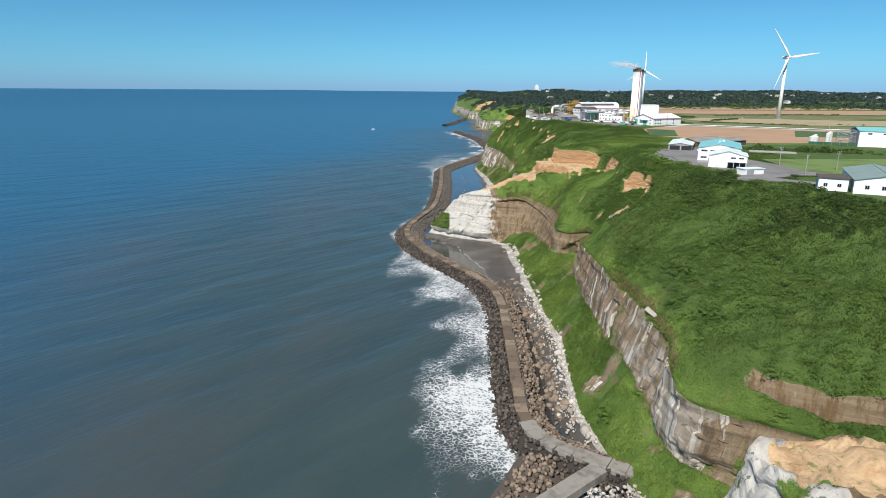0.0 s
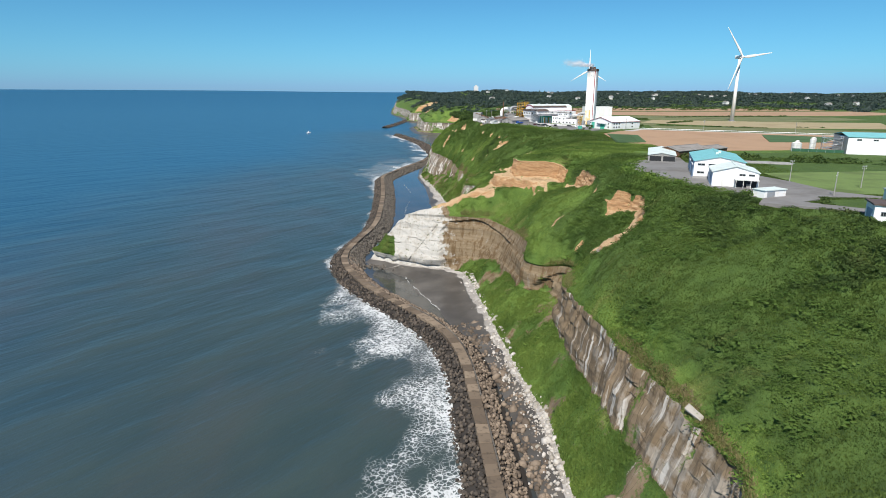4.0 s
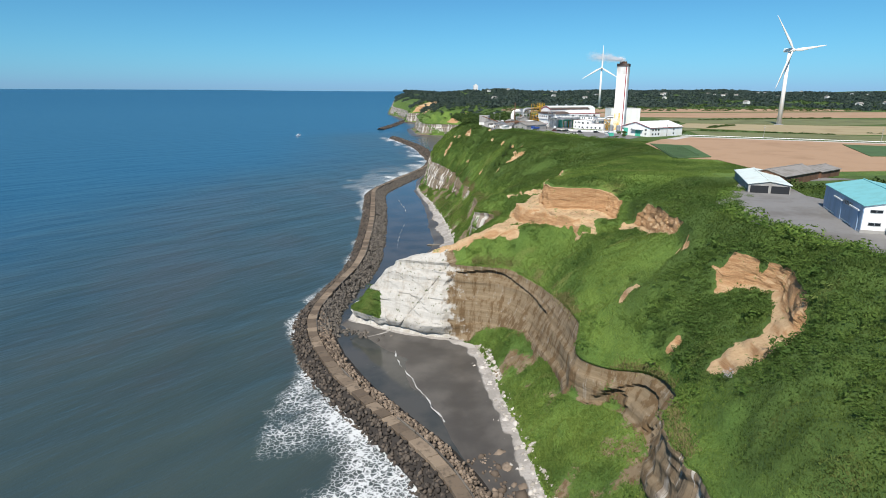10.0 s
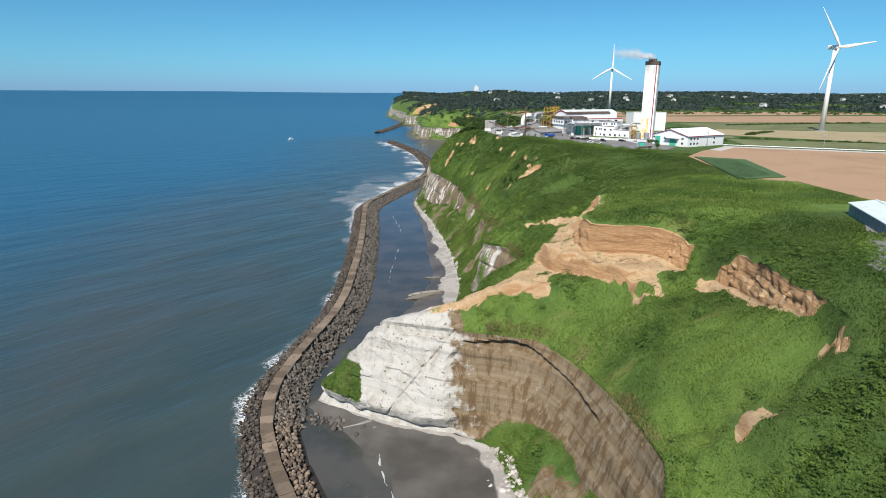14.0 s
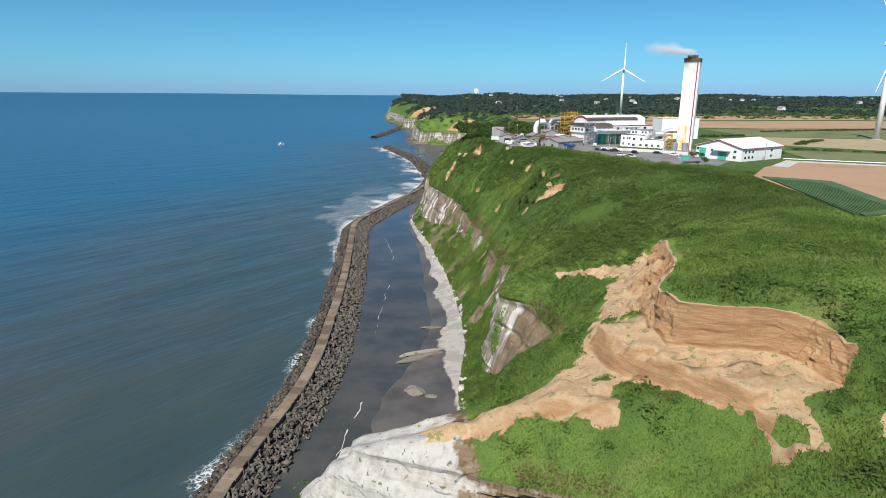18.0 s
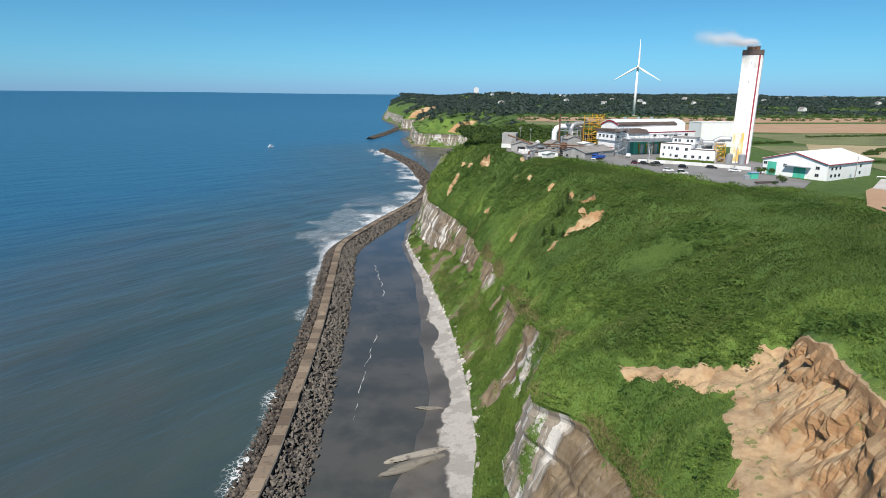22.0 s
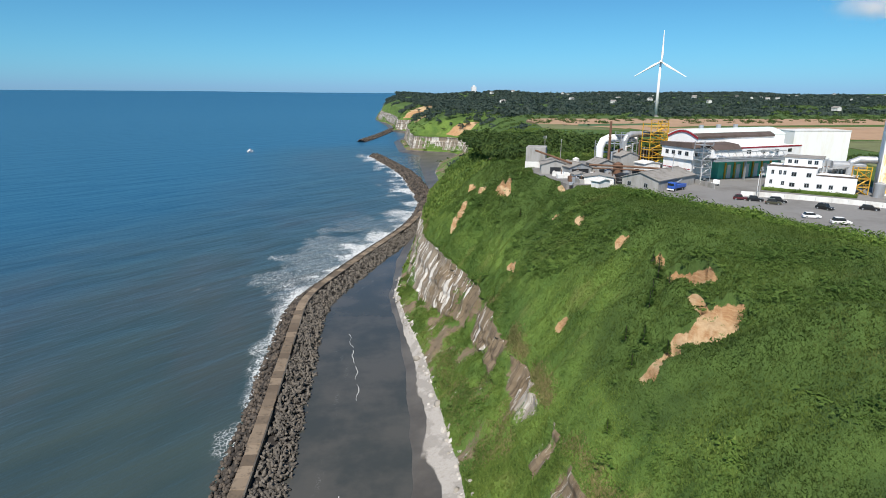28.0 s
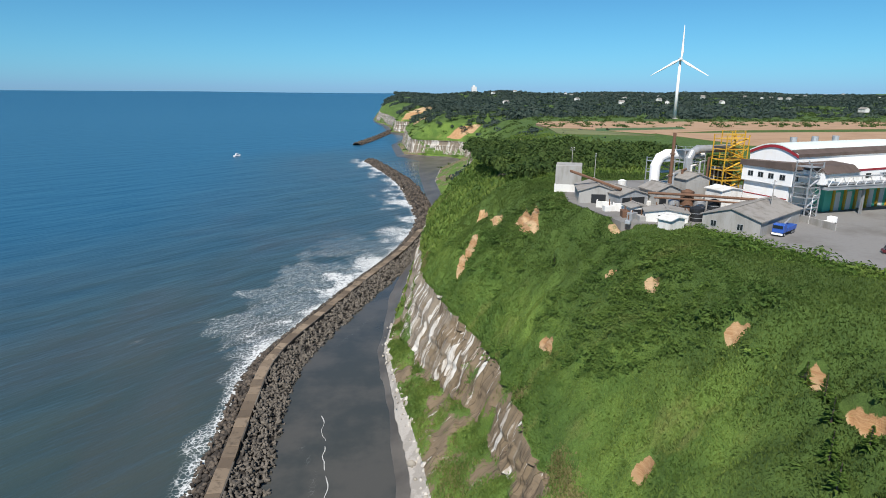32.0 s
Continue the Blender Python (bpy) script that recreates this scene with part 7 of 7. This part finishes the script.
# ---- boat ----
boat = thing("motor_boat", -147, 1362, 0.1, 60, "small white motor boat under way", "boat")
bm = prism(((-6, 1.6), (-5.5, -0.4), (4.0, -0.4), (6.8, 1.9)), -1.7, 1.7)
for v in bm.verts:
    if v.co.x > 5:
        v.co.y *= 0.15
part("hull", bm, M_WHITE, boat)
part("cabin", block(-2.5, -1.1, 1.6, 2.0, 1.1, 3.6, bevel=0.2), M_WHITE, boat)
part("windscreen", block(1.95, -0.9, 2.3, 2.05, 0.9, 3.2), M_GLASS, boat)
part("mast", rod((-1, 0, 3.6), (-1, 0, 6), 0.08, sides=6), M_STEEL, boat)


# ---- a fallen pale slab on the cliff edge ----
slab = thing("fallen_rock", 59.6, 156, 33.2, 25, "pale broken rock slab tilted on the cliff edge", "rock")
bm = block(-0.7, -2.0, -0.3, 0.8, 1.9, 0.4, bevel=0.12)
for v in bm.verts:
    v.co += 0.35 * noise.noise_vector(v.co * 0.8)
part("rock_body", bm, M_PALE, slab)
slab.matrix_world = pose(59.6, 156, 33.2, 24, -18, 28)

# ---- small pines and a grey bush on the slope ----
def ground_at(x, y):
    r = int(np.searchsorted(ROWY, y))
    return float(np.interp(x, LX[r], LZ[r]))


def pine(x, y, h):
    t = thing("pine_tree", x, y, ground_at(x, y) - 0.2, rng.uniform(0, 360), "small dark green pine on the grassy slope", "tree", "small pines")
    part("trunk", rod((0, 0, 0), (0, 0, h), 0.14, 0.04, 6), M_BROWN, t)
    vs, fs = [], []
    for k in range(150):
        z = h * rng.uniform(0.12, 1.0)
        a, r = rng.uniform(0, 2 * math.pi), (h - z) * 0.42 * rng.uniform(0.5, 1.1) + 0.1
        d, s = np.array([math.cos(a), math.sin(a), -0.15]), np.array([-math.sin(a), math.cos(a), 0])
        c = np.array([0, 0, z]) + d * r * 0.4
        fs.append((len(vs), len(vs) + 1, len(vs) + 2))
        vs += [c - s * 0.22, c + s * 0.22, c + d * r * 0.75 + np.array([0, 0, 0.15])]
    sheet("crown", vs, fs, M_BUSH, parent=t)


for x, y, h in ((100, 564, 4.5), (98, 560, 4), (95, 556, 4.5), (92, 551, 4), (86, 548, 3.5), (88, 544, 4), (84, 540, 3.5), (77, 533, 3), (101, 569, 4), (86, 641, 2.6), (97, 553, 3.5), (90, 538, 3)):
    pine(x, y, h)
t = thing("dry_bush", 73, 247, ground_at(73, 247), 0, "pale grey dead bush in green scrub", "bush")
part("stem", rod((0, 0, 0), (0.3, 0.1, 1.0), 0.12, 0.05, 6), M_BROWN, t)
for k in range(3):
    a = 2.1 * k
    part("limb", rod((0.1, 0, 0.4), (1.0 * math.cos(a), 1.0 * math.sin(a), 1.5), 0.08, 0.02, 5), M_STEEL, t)
tagged(strew("twigs", [leaf_ball(90, 0.1)], np.array([[0, 0, 0.6], [1.0, 0.4, 0.4]]), np.array([1.5, 1.2]), painted("dry_twigs", (0.33, 0.31, 0.29), 0.9, 0.3), t), kind="stuff")

# ---- thin foam lines left on the still water ----
def foam_line(points, wide):
    c, w = polyline(points, 1.2)
    sway = 0.9 * vnoise(c[:, 1] / 6, c[:, 0] / 6, 111) + 0.3 * vnoise(c[:, 1] / 1.7, c[:, 0] / 2, 113)
    half = wide * np.clip(0.6 + 0.8 * vnoise(c[:, 1] / 2.6, c[:, 0] / 2.5, 115), 0.08, 1.3)
    vs, fs = [], []
    for i in range(len(c)):
        for s in (-1, 1):
            x, y = c[i, 0] + w[i, 1] * (sway[i] + s * half[i]), c[i, 1] - w[i, 0] * (sway[i] + s * half[i])
            vs.append((x, y, max(0.03, ground_at(x, y)) + 0.06))
        if i and half[i] > 0.12 * wide and half[i - 1] > 0.12 * wide:
            fs.append((2 * i - 2, 2 * i - 1, 2 * i + 1, 2 * i))
    ob = sheet("foam_line", np.array(vs), np.array(fs), M_FOAM)
    tagged(ob, "thin white line of foam on calm shallow water", "foam", kind="stuff")


M_FOAM = painted("sea_foam", (0.5, 0.51, 0.5), 0.8, 0.5, scale=2.0)
foam_line(((22.9, 659), (27.5, 625), (28, 604)), 0.16)
foam_line(((24, 560), (19, 520), (16.5, 497)), 0.12)
foam_line(((13.4, 445), (9.3, 431), (8, 418), (4, 402)), 0.22)
foam_line(((12, 352), (14, 338), (17.5, 326), (25, 301)), 0.26)

# ---- distant houses ----
first = None
for k in range(52):
    r, a = rng.uniform(1250, 3900), rng.uniform(0.15, 0.78)
    x, y = 20 + r * math.sin(a), 250 + r * math.cos(a)
    gz = PLAT + float(smooth(np.array(math.hypot(x - 20, y - 250)), 1100, 2600) * (6 + 26 * fbm(np.array(x / 520), np.array(y / 520), 29)))
    m = pose(x, y, gz + 2.5, 0, 0, rng.uniform(0, 180))
    if first is None:
        first = thing("house", x, y, gz + 2.5, 0, "small pale house among distant woods", "house", "distant houses")
        gable(first, 8, 11, 4.5, 7, M_WHITE2, M_SLATE)
    else:
        copy_thing(first, m)
tower = thing("distant_tower", 640, 4050, 58, 0, "pale high-rise block on the far skyline", "tower")
part("wall", block(-14, -10, 0, 14, 10, 48), M_WHITE2, tower)
part("roof_block", block(-6, -5, 48, 6, 5, 55), M_WHITE2, tower)


# ---- round bushes and field hedges ----
def round_bush(x, y, r, label):
    t = thing("bush", x, y, PLAT, rng.uniform(0, 360), label, "bush", "round bushes")
    part("stem", rod((0, 0, 0), (0, 0, r * 0.6), 0.16, 0.1, 6), M_BROWN, t)
    v, f = leaf_ball(220, 0.16, 0.95)
    sheet("crown", v * r + np.array([0, 0, r * 0.55]), f, M_WOOD, parent=t)


for x, y, r in ((228.4, 569.1, 2.3), (178.5, 564, 2.2), (181.5, 561.5, 1.9), (175, 547, 1.6), (172.5, 542.2, 1.5), (166, 537, 1.4), (121.5, 190.5, 1.3), (124, 189, 1.2), (113, 232, 1.2)):
    round_bush(x, y, r, "round dark green bush on the clifftop")
for a, b, wide in (((345, 757), (520, 790), 2.2), ((285, 633), (330, 668), 2.5), ((262, 606), (340, 556), 1.6), ((250, 700), (300, 712), 2.4)):
    n = int(math.hypot(b[0] - a[0], b[1] - a[1]) / 1.1)
    u = rng.uniform(0, 1, n)[:, None]
    q = np.array(a)[None] * (1 - u) + np.array(b)[None] * u + rng.normal(0, 1.2, (n, 2))
    q = np.concatenate([q, np.full((n, 1), PLAT + 0.1)], 1)
    tagged(strew("field_hedge", SHRUBS, q, rng.uniform(0.6, 1.3, n) * wide, M_WOOD, tilt=0.2), "uneven dark hedge along a field edge", "hedge", kind="stuff")
